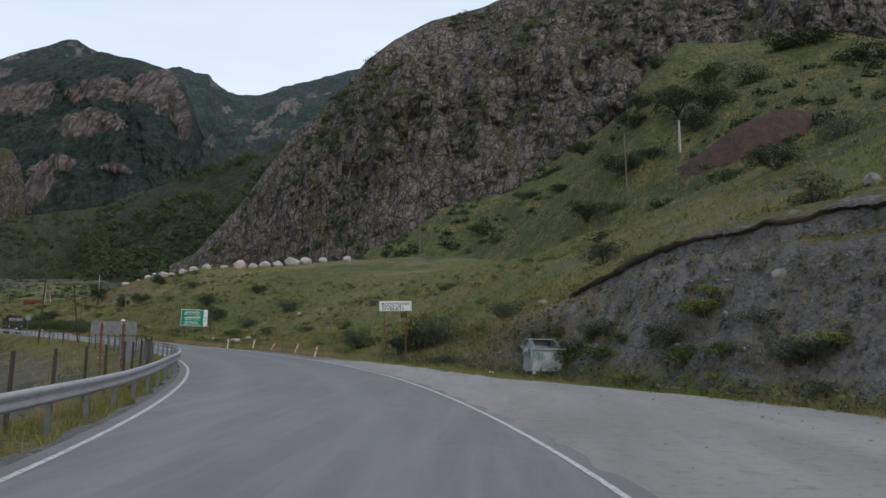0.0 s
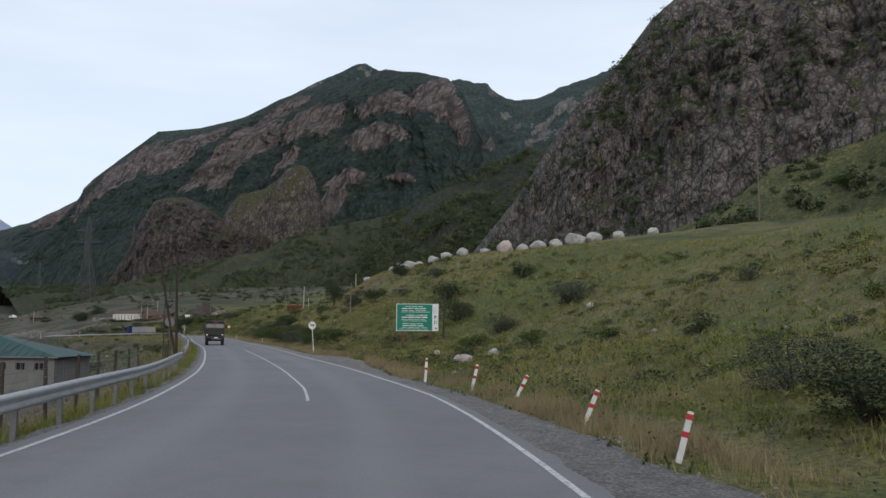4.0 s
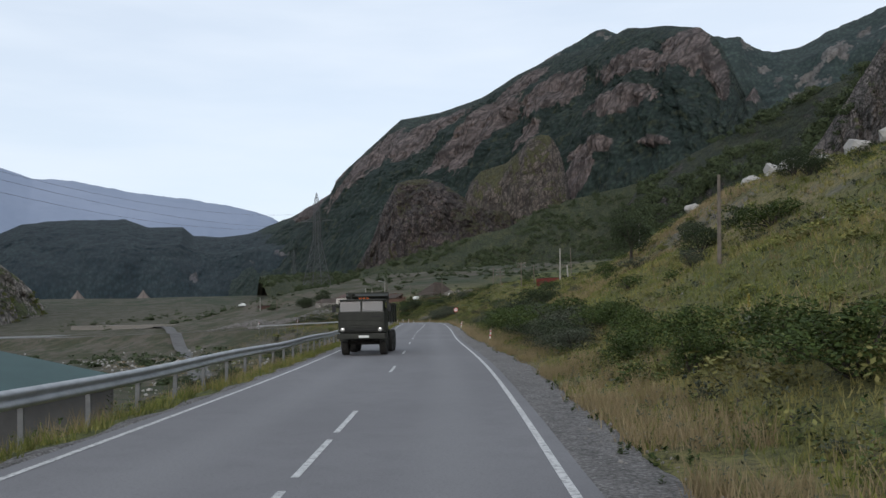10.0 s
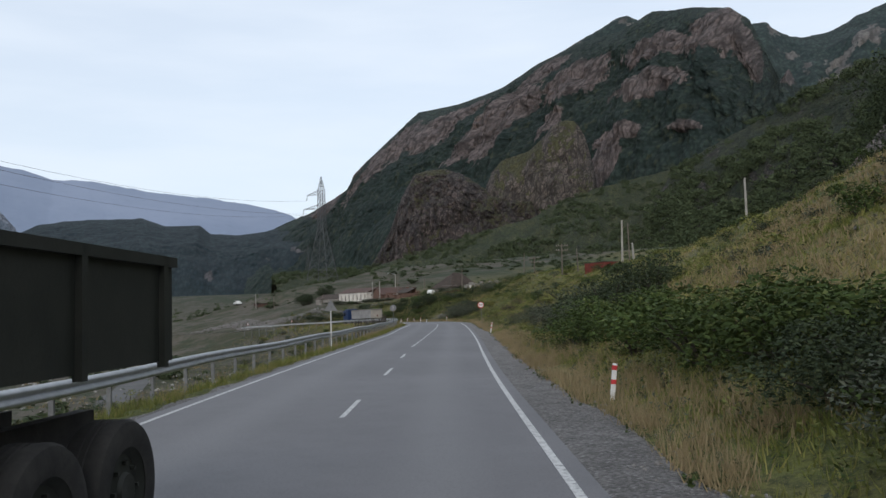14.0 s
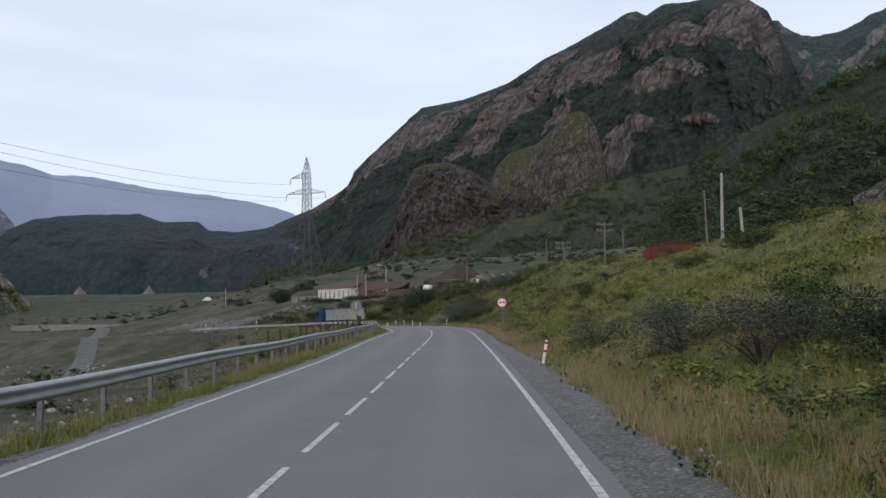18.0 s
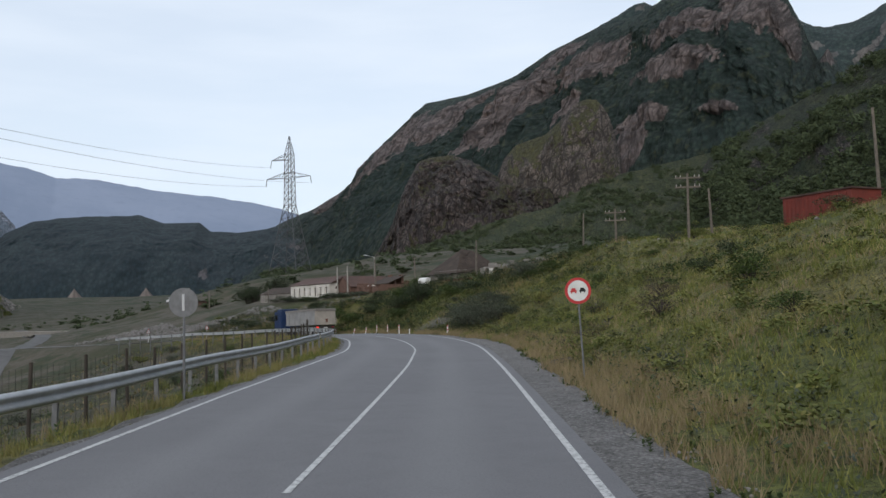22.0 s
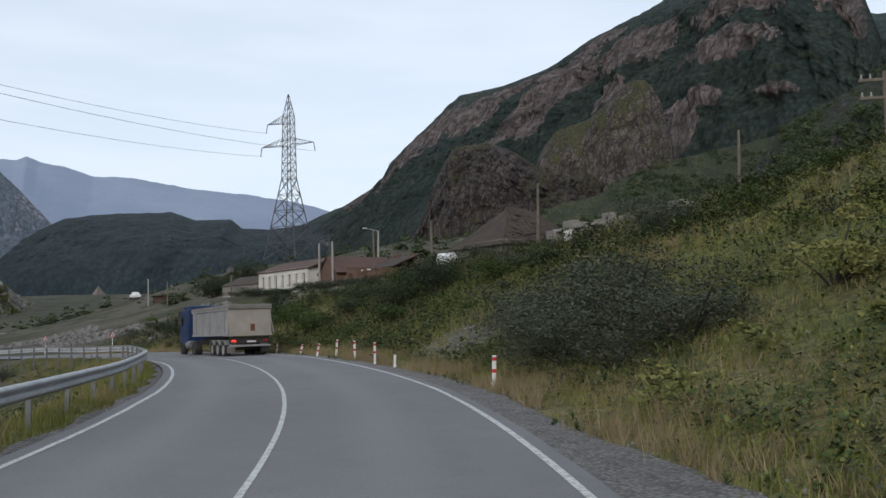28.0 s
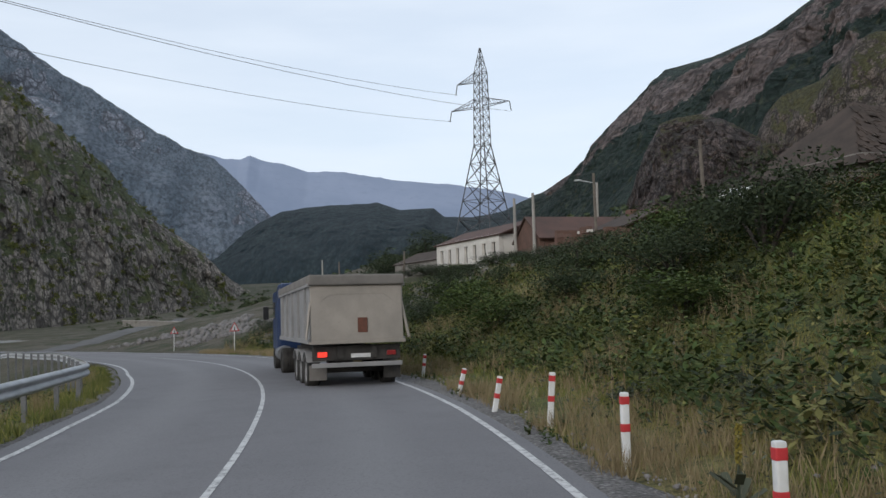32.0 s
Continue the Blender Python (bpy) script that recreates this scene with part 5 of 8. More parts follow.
part("bumper", Solid().box((0, 0.2, 0.72), (2.4, 0.12, 0.13), bevel=0.02), TUB_SIDE, lorry, "grey underrun bumper")
part("number_plate", Solid().box((0.1, 0.245, 0.97), (0.52, 0.02, 0.11)), WHITE_PAINT, lorry, "pale number plate")
for side in (-1, 1):
    part("tail_lamp", Solid().box((side * 0.92, 0.24, 1.02), (0.24, 0.05, 0.13), bevel=0.012), LENS_RED if side < 0 else LENS_DULL, lorry, "red tail lamp")
    part("mud_flap", Solid().box((side * 1.0, 0.55, 0.5), (0.46, 0.02, 0.42)), DUSTY_BLACK if side > 0 else TARP, lorry, "dusty mud flap")
    for yy in (1.5, 2.75, 4.0):
        wheel(lorry, side * 1.05, yy, 0.5, 0.36, TUB_SIDE, side)
        part("mudguard", Solid().plate([(0.62 * math.cos(a), 0.5 + 0.6 * math.sin(a)) for a in np.linspace(0.5, 2.64, 9)] + [(0.58 * math.cos(a), 0.5 + 0.56 * math.sin(a)) for a in np.linspace(2.64, 0.5, 9)], 0.4, pose(side * 1.05 + 0.2, yy, 0, 0, 0, 90)), TUB_SIDE, lorry)
    wheel(lorry, side * 1.0, 8.7, 0.5, 0.5, DUSTY_BLACK, side)
    wheel(lorry, side * 1.05, 12.2, 0.5, 0.36, DUSTY_BLACK, side)
part("axle_beams", Solid().rod((-1, 1.5, 0.5), (1, 1.5, 0.5), 0.07).rod((-1, 2.75, 0.5), (1, 2.75, 0.5), 0.07).rod((-1, 4.0, 0.5), (1, 4.0, 0.5), 0.07), DUSTY_BLACK, lorry)
cab = part("cab", Solid().box((0, 11.7, 2.05), (2.45, 2.2, 2.5), bevel=0.12).box((0, 11.4, 3.35), (2.2, 1.6, 0.5), bevel=0.15), CAB_BLUE, lorry, "dark blue driver's cab")
for side in (-1, 1):
    part("side_window", Solid().box((side * 1.225, 12.1, 2.5), (0.02, 0.85, 0.7), bevel=0.008), GLASS, cab)
    part("mirror", Solid().box((side * 1.5, 12.7, 2.4), (0.22, 0.1, 0.55), bevel=0.03).beam((side * 1.2, 12.6, 2.6), (side * 1.5, 12.7, 2.6), 0.03), BLACK_PAINT, cab)
    part("fuel_tank", Solid().rod((side * 1.0, 9.6, 0.75), (side * 1.0, 10.9, 0.75), 0.3, n=16), DULL_STEEL, lorry)
part("windscreen", Solid().box((0, 12.82, 2.45), (2.1, 0.03, 0.95), bevel=0.01), GLASS, cab)
part("tractor_frame", Solid().box((-0.42, 10.4, 0.9), (0.14, 5.0, 0.26)).box((0.42, 10.4, 0.9), (0.14, 5.0, 0.26)), DUSTY_BLACK, lorry)

# military tipper lorry, coming the other way
x, y, h = on_road(123.6, -3.85)
army = thing("military_lorry", "dark olive six-wheeled military tipper lorry facing the traffic", "lorry", pose(x, y, float(road_z(123)) + 0.01, 0, 0, h + 180 - 3) @ Matrix.Diagonal((0.88, 0.88, 0.88, 1)))
cab = part("cab", Solid().box((0, -0.95, 1.75), (2.42, 1.9, 1.1), bevel=0.06).box((0, -1.0, 2.55), (2.36, 1.75, 0.62), bevel=0.05, taper=(0.97, 0.93)).box((0, -1.02, 2.88), (2.3, 1.66, 0.12), bevel=0.05), ARMY, army, "dark olive flat-fronted cab")
for x0 in (-0.58, 0.58):
    part("windscreen", Solid().box((x0, -0.075, 2.52), (1.08, 0.03, 0.62), (5, 0, 0), 0.012), SCREEN, cab, "windscreen half with sky reflection in its base colour")
    part("wiper", Solid().beam((x0 - 0.2, -0.03, 2.2), (x0 + 0.25, -0.035, 2.26), 0.02), BLACK_PAINT, cab)
part("screen_bar", Solid().box((0, -0.06, 2.52), (0.06, 0.05, 0.66), (5, 0, 0)), ARMY, cab)
part("visor", Solid().box((0, -0.05, 2.87), (2.3, 0.2, 0.05), (8, 0, 0), 0.015), ARMY, cab)
part("hood_panel", Solid().box((0, 0.012, 2.0), (2.2, 0.03, 0.36), bevel=0.012), ARMY, cab)
part("hood_panel", Solid().box((0, 0.012, 1.62), (2.2, 0.03, 0.34), bevel=0.012), ARMY, cab)
part("vent", Solid().box((-0.75, 0.03, 2.02), (0.5, 0.02, 0.08)), BLACK_PAINT, cab)
for k in range(4):
    part("grille_slat", Solid().box((0, 0.03, 1.34 + k * 0.085), (1.5, 0.05, 0.035), (20, 0, 0), 0.008), ARMY, cab)
part("grille_gap", Solid().box((0, 0.01, 1.46), (1.55, 0.02, 0.38)), BLACK_PAINT, cab)
for side in (-1, 1):
    lamp = part("headlamp", Solid().lathe([(0.0, 0.03), (0.08, 0.025), (0.115, 0.0), (0.125, -0.02)], (side * 0.98, 0.02, 1.36), (-90, 0, 0), 20), LAMP_GLASS, army, "round headlamp", True)
    part("headlamp_rim", Solid().lathe([(0.125, 0.03), (0.14, 0.03), (0.14, -0.04)], (side * 0.98, 0.02, 1.36), (-90, 0, 0), 20), BLACK_PAINT, lamp)
    part("indicator", Solid().box((side * 0.85, 0.19, 1.02), (0.16, 0.03, 0.09), bevel=0.01), LENS_AMBER, army, "amber lamp")
    part("side_window", Solid().box((side * 1.2, -0.85, 2.5), (0.02, 0.9, 0.55)), GLASS, cab)
    door = part("door", Solid().box((side * 1.212, -0.85, 1.9), (0.02, 1.0, 1.1), bevel=0.008), ARMY, cab)
    part("handle", Solid().box((side * 1.235, -1.2, 1.95), (0.03, 0.14, 0.03)), GALVANISED, door, "pale door handle")
    part("mirror", Solid().box((side * 1.45, -0.15, 2.45), (0.2, 0.06, 0.36), bevel=0.02).beam((side * 1.2, -0.2, 2.6), (side * 1.45, -0.15, 2.55), 0.025), BLACK_PAINT, cab)
    part("wheel_arch", Solid().plate([(0.8 * math.cos(a), 0.62 + 0.8 * math.sin(a)) for a in np.linspace(0.15, 2.99, 12)] + [(0.72 * math.cos(a), 0.62 + 0.72 * math.sin(a)) for a in np.linspace(2.99, 0.15, 12)], 0.45, pose(side * 1.02 + 0.22, -1.45, 0, 0, 0, 90)), ARMY, army)
    for yy in (-1.45, -4.75, -6.1):
        wheel(army, side * 1.02, yy, 0.62, 0.4, ARMY, side)
    part("tub_rib", Solid().box((side * 1.2, -3.6, 2.2), (0.08, 0.1, 1.1)).box((side * 1.2, -5.2, 2.2), (0.08, 0.1, 1.1)).box((side * 1.2, -6.9, 2.2), (0.08, 0.1, 1.1)).box((side * 1.2, -5.0, 2.7), (0.08, 4.4, 0.1)), ARMY, army)
for k in range(3):
    part("roof_lamp", Solid().box((-0.3 + k * 0.2, -0.35, 2.98), (0.12, 0.1, 0.07), bevel=0.015), LENS_AMBER, cab, "small amber roof lamp")
part("bumper", Solid().box((0, 0.1, 1.02), (2.5, 0.22, 0.28), bevel=0.03), ARMY, army, "heavy dark bumper")
part("number_plate", Solid().box((-0.15, 0.225, 1.0), (0.52, 0.015, 0.12)), WHITE_PAINT, army, "white number plate")
part("air_intake", Solid().rod((0.75, -1.75, 2.8), (0.75, -1.75, 3.15), 0.09, n=14).rod((0.75, -1.75, 3.15), (0.75, -1.75, 3.27), 0.2, n=18), ARMY, army, "mushroom-shaped air intake")
part("spare_wheel_rack", Solid().box((0, -2.2, 1.9), (2.2, 0.5, 1.5), bevel=0.04), ARMY, army)
part("tub", Solid().box((-1.15, -5.0, 2.2), (0.06, 4.4, 1.0), (0, 0, 0)).box((1.15, -5.0, 2.2), (0.06, 4.4, 1.0)).box((0, -5.0, 1.75), (2.3, 4.4, 0.1)).box((0, -2.82, 2.55), (2.36, 0.08, 1.6)).box((0, -7.2, 2.2), (2.3, 0.06, 1.0)), ARMY, army, "dark olive tipper tub")
part("cab_guard", Solid().box((0, -2.62, 3.2), (2.3, 0.5, 0.06), (-20, 0, 0)), ARMY, army)
part("chassis", Solid().box((-0.42, -3.6, 1.1), (0.16, 6.6, 0.3)).box((0.42, -3.6, 1.1), (0.16, 6.6, 0.3)).rod((-1, -1.45, 0.62), (1, -1.45, 0.62), 0.09).rod((-1, -4.75, 0.62), (1, -4.75, 0.62), 0.1).rod((-1, -6.1, 0.62), (1, -6.1, 0.62), 0.1).box((0.75, -3.2, 0.95), (0.5, 0.9, 0.5), bevel=0.04), DUSTY_BLACK, army)

# rubbish container
BIN = plain("galvanised_bin", (0.33, 0.36, 0.37), (0.24, 0.265, 0.275), 3.0, 0.55, 0.5)
BIN_TEXT = plain("faded_green_paint", (0.05, 0.19, 0.17), (0.08, 0.2, 0.18), 6, 0.8)
x, y, h = on_road(9.6, 9.6)
b = thing("rubbish_container", "open galvanised rubbish container on small wheels", "rubbish container", pose(x, y, ground_at(x, y) + 0.02, 0, 0, 18) @ Matrix.Diagonal((1.12, 1.12, 1.12, 1)))
body = part("body", Solid().plate([(-0.6, 0.25), (0.6, 0.25), (0.7, 1.12), (-0.7, 1.12)], 0.02, pose(0, -0.5, 0, -4, 0, 0)).plate([(-0.6, 0.25), (0.6, 0.25), (0.7, 1.2), (-0.7, 1.2)], 0.02, pose(0, 0.5, 0, 4, 0, 0))
            .plate([(-0.48, 0.25), (0.48, 0.25), (0.6, 1.14), (0.42, 1.38), (0.1, 1.48), (-0.25, 1.42), (-0.56, 1.16)], 0.02, pose(0.63, 0, 0, 0, 0, 90) @ pose(0, 0, 0, -5, 0, 0))
            .plate([(-0.48, 0.25), (0.48, 0.25), (0.6, 1.14), (0.42, 1.38), (0.1, 1.48), (-0.25, 1.42), (-0.56, 1.16)], 0.02, pose(-0.65, 0, 0, 0, 0, 90) @ pose(0, 0, 0, 5, 0, 0)).box((0, 0, 0.26), (1.2, 0.95, 0.03)), BIN, b, "dented galvanised body")
part("rim", Solid().beam((-0.74, -0.58, 1.13), (0.74, -0.58, 1.13), 0.06).beam((-0.74, 0.56, 1.2), (0.74, 0.56, 1.2), 0.06), BIN, b)
lid = Solid()
arc = [(0.62 * math.cos(a), 1.12 + 0.4 * math.sin(a)) for a in np.linspace(0.0, 1.25, 9)]
lid.plate(arc + [(px * 0.97, pz - 0.02) for px, pz in arc[::-1]], 1.4, pose(-0.7, 0, 0, 0, 0, -90) @ Matrix.Diagonal((-1, 1, 1, 1)))
part("lid", lid, BIN, b, "rounded lid pushed back")
# Dark box stands in for the shade inside the container.
part("inner_shadow", Solid().box((0, 0.05, 0.7), (1.15, 0.8, 0.5)), DARK_IRON, b, "dark box for the shade inside")
for side in (-1, 1):
    part("trunnion", Solid().rod((side * 0.66, 0, 1.0), (side * 0.82, 0, 1.0), 0.05, n=12).lathe([(0.16, 0), (0.16, 0.04), (0.1, 0.05), (0.0, 0.05)], (side * 0.7, 0, 1.0), (0, 90 * side, 0), 18), BIN, b)
    for yy in (-0.38, 0.38):
        part("leg", Solid().box((side * 0.5, yy, 0.2), (0.1, 0.1, 0.16)), WHITE_PAINT, b, "pale foot")
        part("castor", Solid().rod((side * 0.5 - 0.03, yy, 0.09), (side * 0.5 + 0.03, yy, 0.09), 0.09, n=14), RUBBER, b)
lettering("painted_number", "36", 0.36, BIN_TEXT, b, pose(-0.32, -0.6, 0.83, 86, 0, 0), None, "faded green painted figures")

# ---- buildings ----
PLASTER = plain("whitewashed_plaster", (0.62, 0.59, 0.54), (0.48, 0.45, 0.41), 0.8, 0.9)
BRICK_WALL = plain("weathered_brick", (0.15, 0.088, 0.068), (0.11, 0.07, 0.056), 1.6, 0.95, bump=0.5)
ROOF_RUST = plain("rusty_sheet_roof", (0.105, 0.062, 0.051), (0.075, 0.051, 0.044), 0.9, 0.85)
ROOF_SLATE = plain("mossy_slate", (0.072, 0.054, 0.045), (0.045, 0.037, 0.031), 1.1, 0.95, bump=0.6)
RUBBLE = plain("rubble_masonry", (0.27, 0.25, 0.225), (0.17, 0.16, 0.145), 1.8, 0.95, bump=0.8, distance=0.05)
RED_SHEET = plain("red_sheet_metal", (0.19, 0.042, 0.032), (0.13, 0.036, 0.028), 1.5, 0.7)
GREEN_ROOF = plain("green_sheet_roof", (0.030, 0.070, 0.068), (0.024, 0.058, 0.056), 0.6, 0.6)
GREY_BLOCK = plain("grey_block_wall", (0.17, 0.163, 0.156), (0.13, 0.126, 0.122), 0.7, 0.9)


def walls(parent, x0, x1, z0, z1, y, thick, openings, material, name="wall", tops=None):
    """A wall along x with openings that go through it: (from, to, sill, head). tops: uneven heights, for a ruin."""
    cuts = sorted({x0, x1, *[v for o in openings for v in o[:2]]})

    def block(a, b, lo, hi):
        part("wall_segment", Solid().box(((a + b) / 2, y, (lo + hi) / 2), (b - a, thick, hi - lo)), material, parent)

    for a, b in zip(cuts, cuts[1:]):
        mid = (a + b) / 2
        holes = [o for o in openings if o[0] <= mid <= o[1]]
        top = z1 if tops is None else z1 - tops(mid)
        if holes:
            _, _, lo, hi = holes[0]
            if lo > z0:
                block(a, b, z0, lo)
            if hi < top:
                block(a, b, hi, top)
        else:
            n = max(1, int((b - a) / 0.8)) if tops else 1
            for k in range(n):
                u0, u1 = a + (b - a) * k / n, a + (b - a) * (k + 1) / n
                block(u0, u1, z0, z1 - (tops((u0 + u1) / 2) if tops else 0))


def window_set(parent, openings, y, frame_mat, thick):
    for a, b, lo, hi in openings:
        w = part("window", Solid().box(((a + b) / 2, y + thick * 0.2, (lo + hi) / 2), (b - a, 0.02, hi - lo)), GLASS, parent, "dark window")
        part("window_frame", Solid().box(((a + b) / 2, y, lo - 0.03), (b - a + 0.16, thick + 0.06, 0.07)).box((a + 0.03, y + 0.02, (lo + hi) / 2), (0.06, 0.06, hi - lo)).box((b - 0.03, y + 0.02, (lo + hi) / 2), (0.06, 0.06, hi - lo)).box(((a + b) / 2, y + 0.02, (lo + hi) / 2), (0.05, 0.05, hi - lo)), frame_mat, w)


def gable_roof(parent, x0, x1, y0, y1, eave, ridge, material, over=0.3, along_x=True):
    ym, t = (y0 + y1) / 2, 0.1
    s = Solid()
    for ya in (y0 - over, y1 + over):
        a = Vector((0, ya, eave - over * (ridge - eave) / ((y1 - y0) / 2)))
        b = Vector((0, ym, ridge))
        d = b - a
        s.box(((x0 + x1) / 2, (a.y + b.y) / 2, (a.z + b.z) / 2), (x1 - x0 + 2 * over, d.length, t), (math.degrees(math.atan2(d.z, d.y)) if d.y > 0 else -math.degrees(math.atan2(d.z, -d.y)), 0, 0))
    return part("roof", s, material, parent)


def gable_end(parent, x, y0, y1, eave, ridge, material, thick=0.3):
    return part("gable", Solid().plate([(y0, eave), (y1, eave), ((y0 + y1) / 2, ridge)], thick, pose(x + thick / 2, 0, 0, 0, 0, 90)), material, parent)


# long whitewashed house
house = thing("terrace_house", "long whitewashed house with a rusty brown roof above the road", "house", pose(-224.2, 253.7, 4.2, 0, 0, -11.5))
op = [(0.9 + k * 1.85, 1.65 + k * 1.85, 0.75, 2.15) for k in range(7)]
walls(house, 0, 13.4, -2.5, 2.75, 0, 0.35, op, PLASTER)
walls(house, 0, 13.4, -2.5, 2.75, 6, 0.35, [], BRICK_WALL)
for xx in (0.17, 13.23):
    part("end_wall", Solid().box((xx, 3, 0.1), (0.33, 5.6, 5.2)), PLASTER, house)
    gable_end(house, xx, 0, 6, 2.7, 3.85, BRICK_WALL)
window_set(house, op, -0.02, PLASTER, 0.35)
part("floor", Solid().box((6.7, 3, 0.0), (13, 5.6, 0.2)), CONCRETE, house)
gable_roof(house, -0.2, 13.6, 0, 6, 2.75, 3.9, ROOF_RUST)
# its lower, older wing
wing = thing("low_wing", "low weathered house wing with a sagging dark roof", "house", pose(-236.0, 256.0, 3.8, 0, 0, -10))
walls(wing, 0, 11.4, -2.5, 2.0, 0, 0.35, [(2, 2.8, 0.6, 1.6), (6.2, 7.0, 0.6, 1.6)], RUBBLE)
window_set(wing, [(2, 2.8, 0.6, 1.6), (6.2, 7.0, 0.6, 1.6)], -0.02, PLASTER, 0.35)
walls(wing, 0, 11.4, -2.5, 2.0, 5, 0.35, [], RUBBLE)
part("end_wall", Solid().box((0.17, 2.5, 0), (0.33, 4.6, 4.4)), RUBBLE, wing)
gable_roof(wing, -0.2, 11.6, 0, 5, 2.0, 3.1, ROOF_SLATE)

# brick house whose gable faces the road
gable = thing("brick_house", "brown brick house with its gable towards the road", "house", pose(-210.2, 251.9, 3.2, 0, 0, -20))
op = [(1.1, 2.0, 0.8, 2.1), (3.4, 4.3, 0.8, 2.1)]
walls(gable, 0, 5.6, -2.5, 2.9, 0, 0.35, op, BRICK_WALL)
window_set(gable, op, -0.02, PLASTER, 0.35)
part("gable", Solid().plate([(0, 2.9), (5.6, 2.9), (2.8, 4.5)], 0.35, pose(0, -0.175, 0)), BRICK_WALL, gable)
for xx in (0.17, 5.43):
    part("side_wall", Solid().box((xx, 4.2, 0.2), (0.33, 8, 5.4)), BRICK_WALL, gable)
for side in (-1, 1):
    part("roof_slope", Solid().box((2.8 + side * 1.6, 4.1, 3.72), (3.6, 8.8, 0.1), (0, side * 29.7, 0)), ROOF_RUST, gable, "rusty roof slope")

# roofless ruin beside it
ruin = thing("brick_ruin", "roofless brown brick ruin with gaping openings", "ruin", pose(-204.0, 250.2, 3.9, 0, 0, -16))
rough_top = lambda u: 0.5 + 0.5 * math.sin(u * 2.1) + 0.3 * math.sin(u * 5.3)
walls(ruin, 0, 7.5, -2, 2.7, 0, 0.4, [(1.2, 2.2, 0.3, 2.0), (4.6, 5.6, -0.2, 2.0)], BRICK_WALL, tops=rough_top)
walls(ruin, 0, 7.5, -2, 3.6, 5, 0.4, [(2.5, 3.4, 0.6, 2.0)], BRICK_WALL, tops=rough_top)
part("lintel", Solid().box((5.1, -0.05, 2.1), (1.6, 0.3, 0.16)), PLASTER, ruin, "pale lintel")
part("side_wall", Solid().box((0.2, 2.5, 0.4), (0.35, 4.7, 4.4)), BRICK_WALL, ruin)
part("side_wall", Solid().box((7.3, 2.5, 0.2), (0.35, 4.7, 4.0)), BRICK_WALL, ruin)
part("roof_remnant", Solid().box((3.7, 3.6, 3.0), (5.5, 3.4, 0.1), (22, 0, 0)), ROOF_SLATE, ruin)

# long grey masonry ruin
stone = thing("stone_ruin", "long roofless grey stone ruin with empty window openings", "ruin", pose(-171.0, 240.3, 4.7, 0, 0, -23))
op = [(1.2, 2.1, 0.6, 2.2), (3.3, 4.2, 0.6, 2.2), (5.6, 6.5, 0.4, 2.2), (8.2, 9.2, 0.5, 2.2), (10.8, 11.7, 0.6, 2.2)]
worn = lambda u: 0.25 + 0.22 * math.sin(u * 1.7) + 0.2 * math.sin(u * 4.1 + 1)
walls(stone, 0, 14.6, -2.5, 2.7, 0, 0.5, op, RUBBLE, tops=worn)
walls(stone, 0, 14.6, -2.5, 2.6, 6, 0.5, op[1:3], RUBBLE, tops=worn)
for xx in (0.2, 4.9, 9.8, 14.4):
    part("cross_wall", Solid().box((xx, 3, 0.0), (0.4, 5.6, 4.9)), RUBBLE, stone)
for a, b, lo, hi in op[::2]:
    part("lintel", Solid().box(((a + b) / 2, 0, hi + 0.06), (b - a + 0.5, 0.55, 0.14)), CONCRETE, stone)
part("plaster_patch", Solid().box((2.7, -0.255, 1.2), (0.9, 0.02, 1.9)), PLASTER, stone, "last patch of white plaster")
part("plaster_patch", Solid().box((9.9, -0.255, 1.0), (0.9, 0.02, 1.6)), PLASTER, stone, "last patch of white plaster")

# collapsed slate roof, red sheds
SLATE_AT, SLATE_TURN = (-177.9, 243.7, 6.0), 73
slate = thing("slate_roofed_house", "low old house under a broad collapsed slate roof", "house", pose(SLATE_AT[0], SLATE_AT[1], SLATE_AT[2], 0, 0, SLATE_TURN) @ Matrix.Diagonal((1.05, 1.2, 1.35, 1)))
walls(slate, 0, 6.4, -3, 0.9, 0, 0.4, [(2, 3, -0.6, 0.6)], RUBBLE)
for xx in (0.2, 6.2):
    part("end_wall", Solid().box((xx, 2.9, -1.05), (0.4, 5.4, 3.9)), RUBBLE, slate)
hip = Solid()
rv = [hip.bm.verts.new(v) for v in ((-0.4, -0.5, 0.55), (6.8, -0.5, 0.75), (6.8, 6.3, 0.75), (-0.4, 6.3, 0.6), (2.9, 2.8, 3.1), (4.6, 2.9, 3.0))]
for f in ((0, 1, 5, 4), (1, 2, 5), (2, 3, 4, 5), (3, 0, 4), (3, 2, 1, 0)):
    hip.bm.faces.new([rv[k] for k in f])
roof = part("roof", hip, ROOF_SLATE, slate, "brown mossy slates")
random.seed(8)
for k in range(290):
    u, v = random.uniform(0.02, 0.98), random.uniform(0.03, 0.9)
    lo, hi = Vector((-0.4 + 7.2 * u, -0.5, 0.55 + 0.2 * u)), Vector((2.9 + 1.7 * u, 2.85, 3.1 - 0.1 * u))
    p = lo.lerp(hi, v)
    part("slate", Solid().box((p.x, p.y - 0.03, p.z + 0.04), (0.36, 0.3, 0.025), (36 + random.uniform(-5, 5), random.uniform(-6, 6), random.uniform(-9, 9))), ROOF_SLATE, roof)
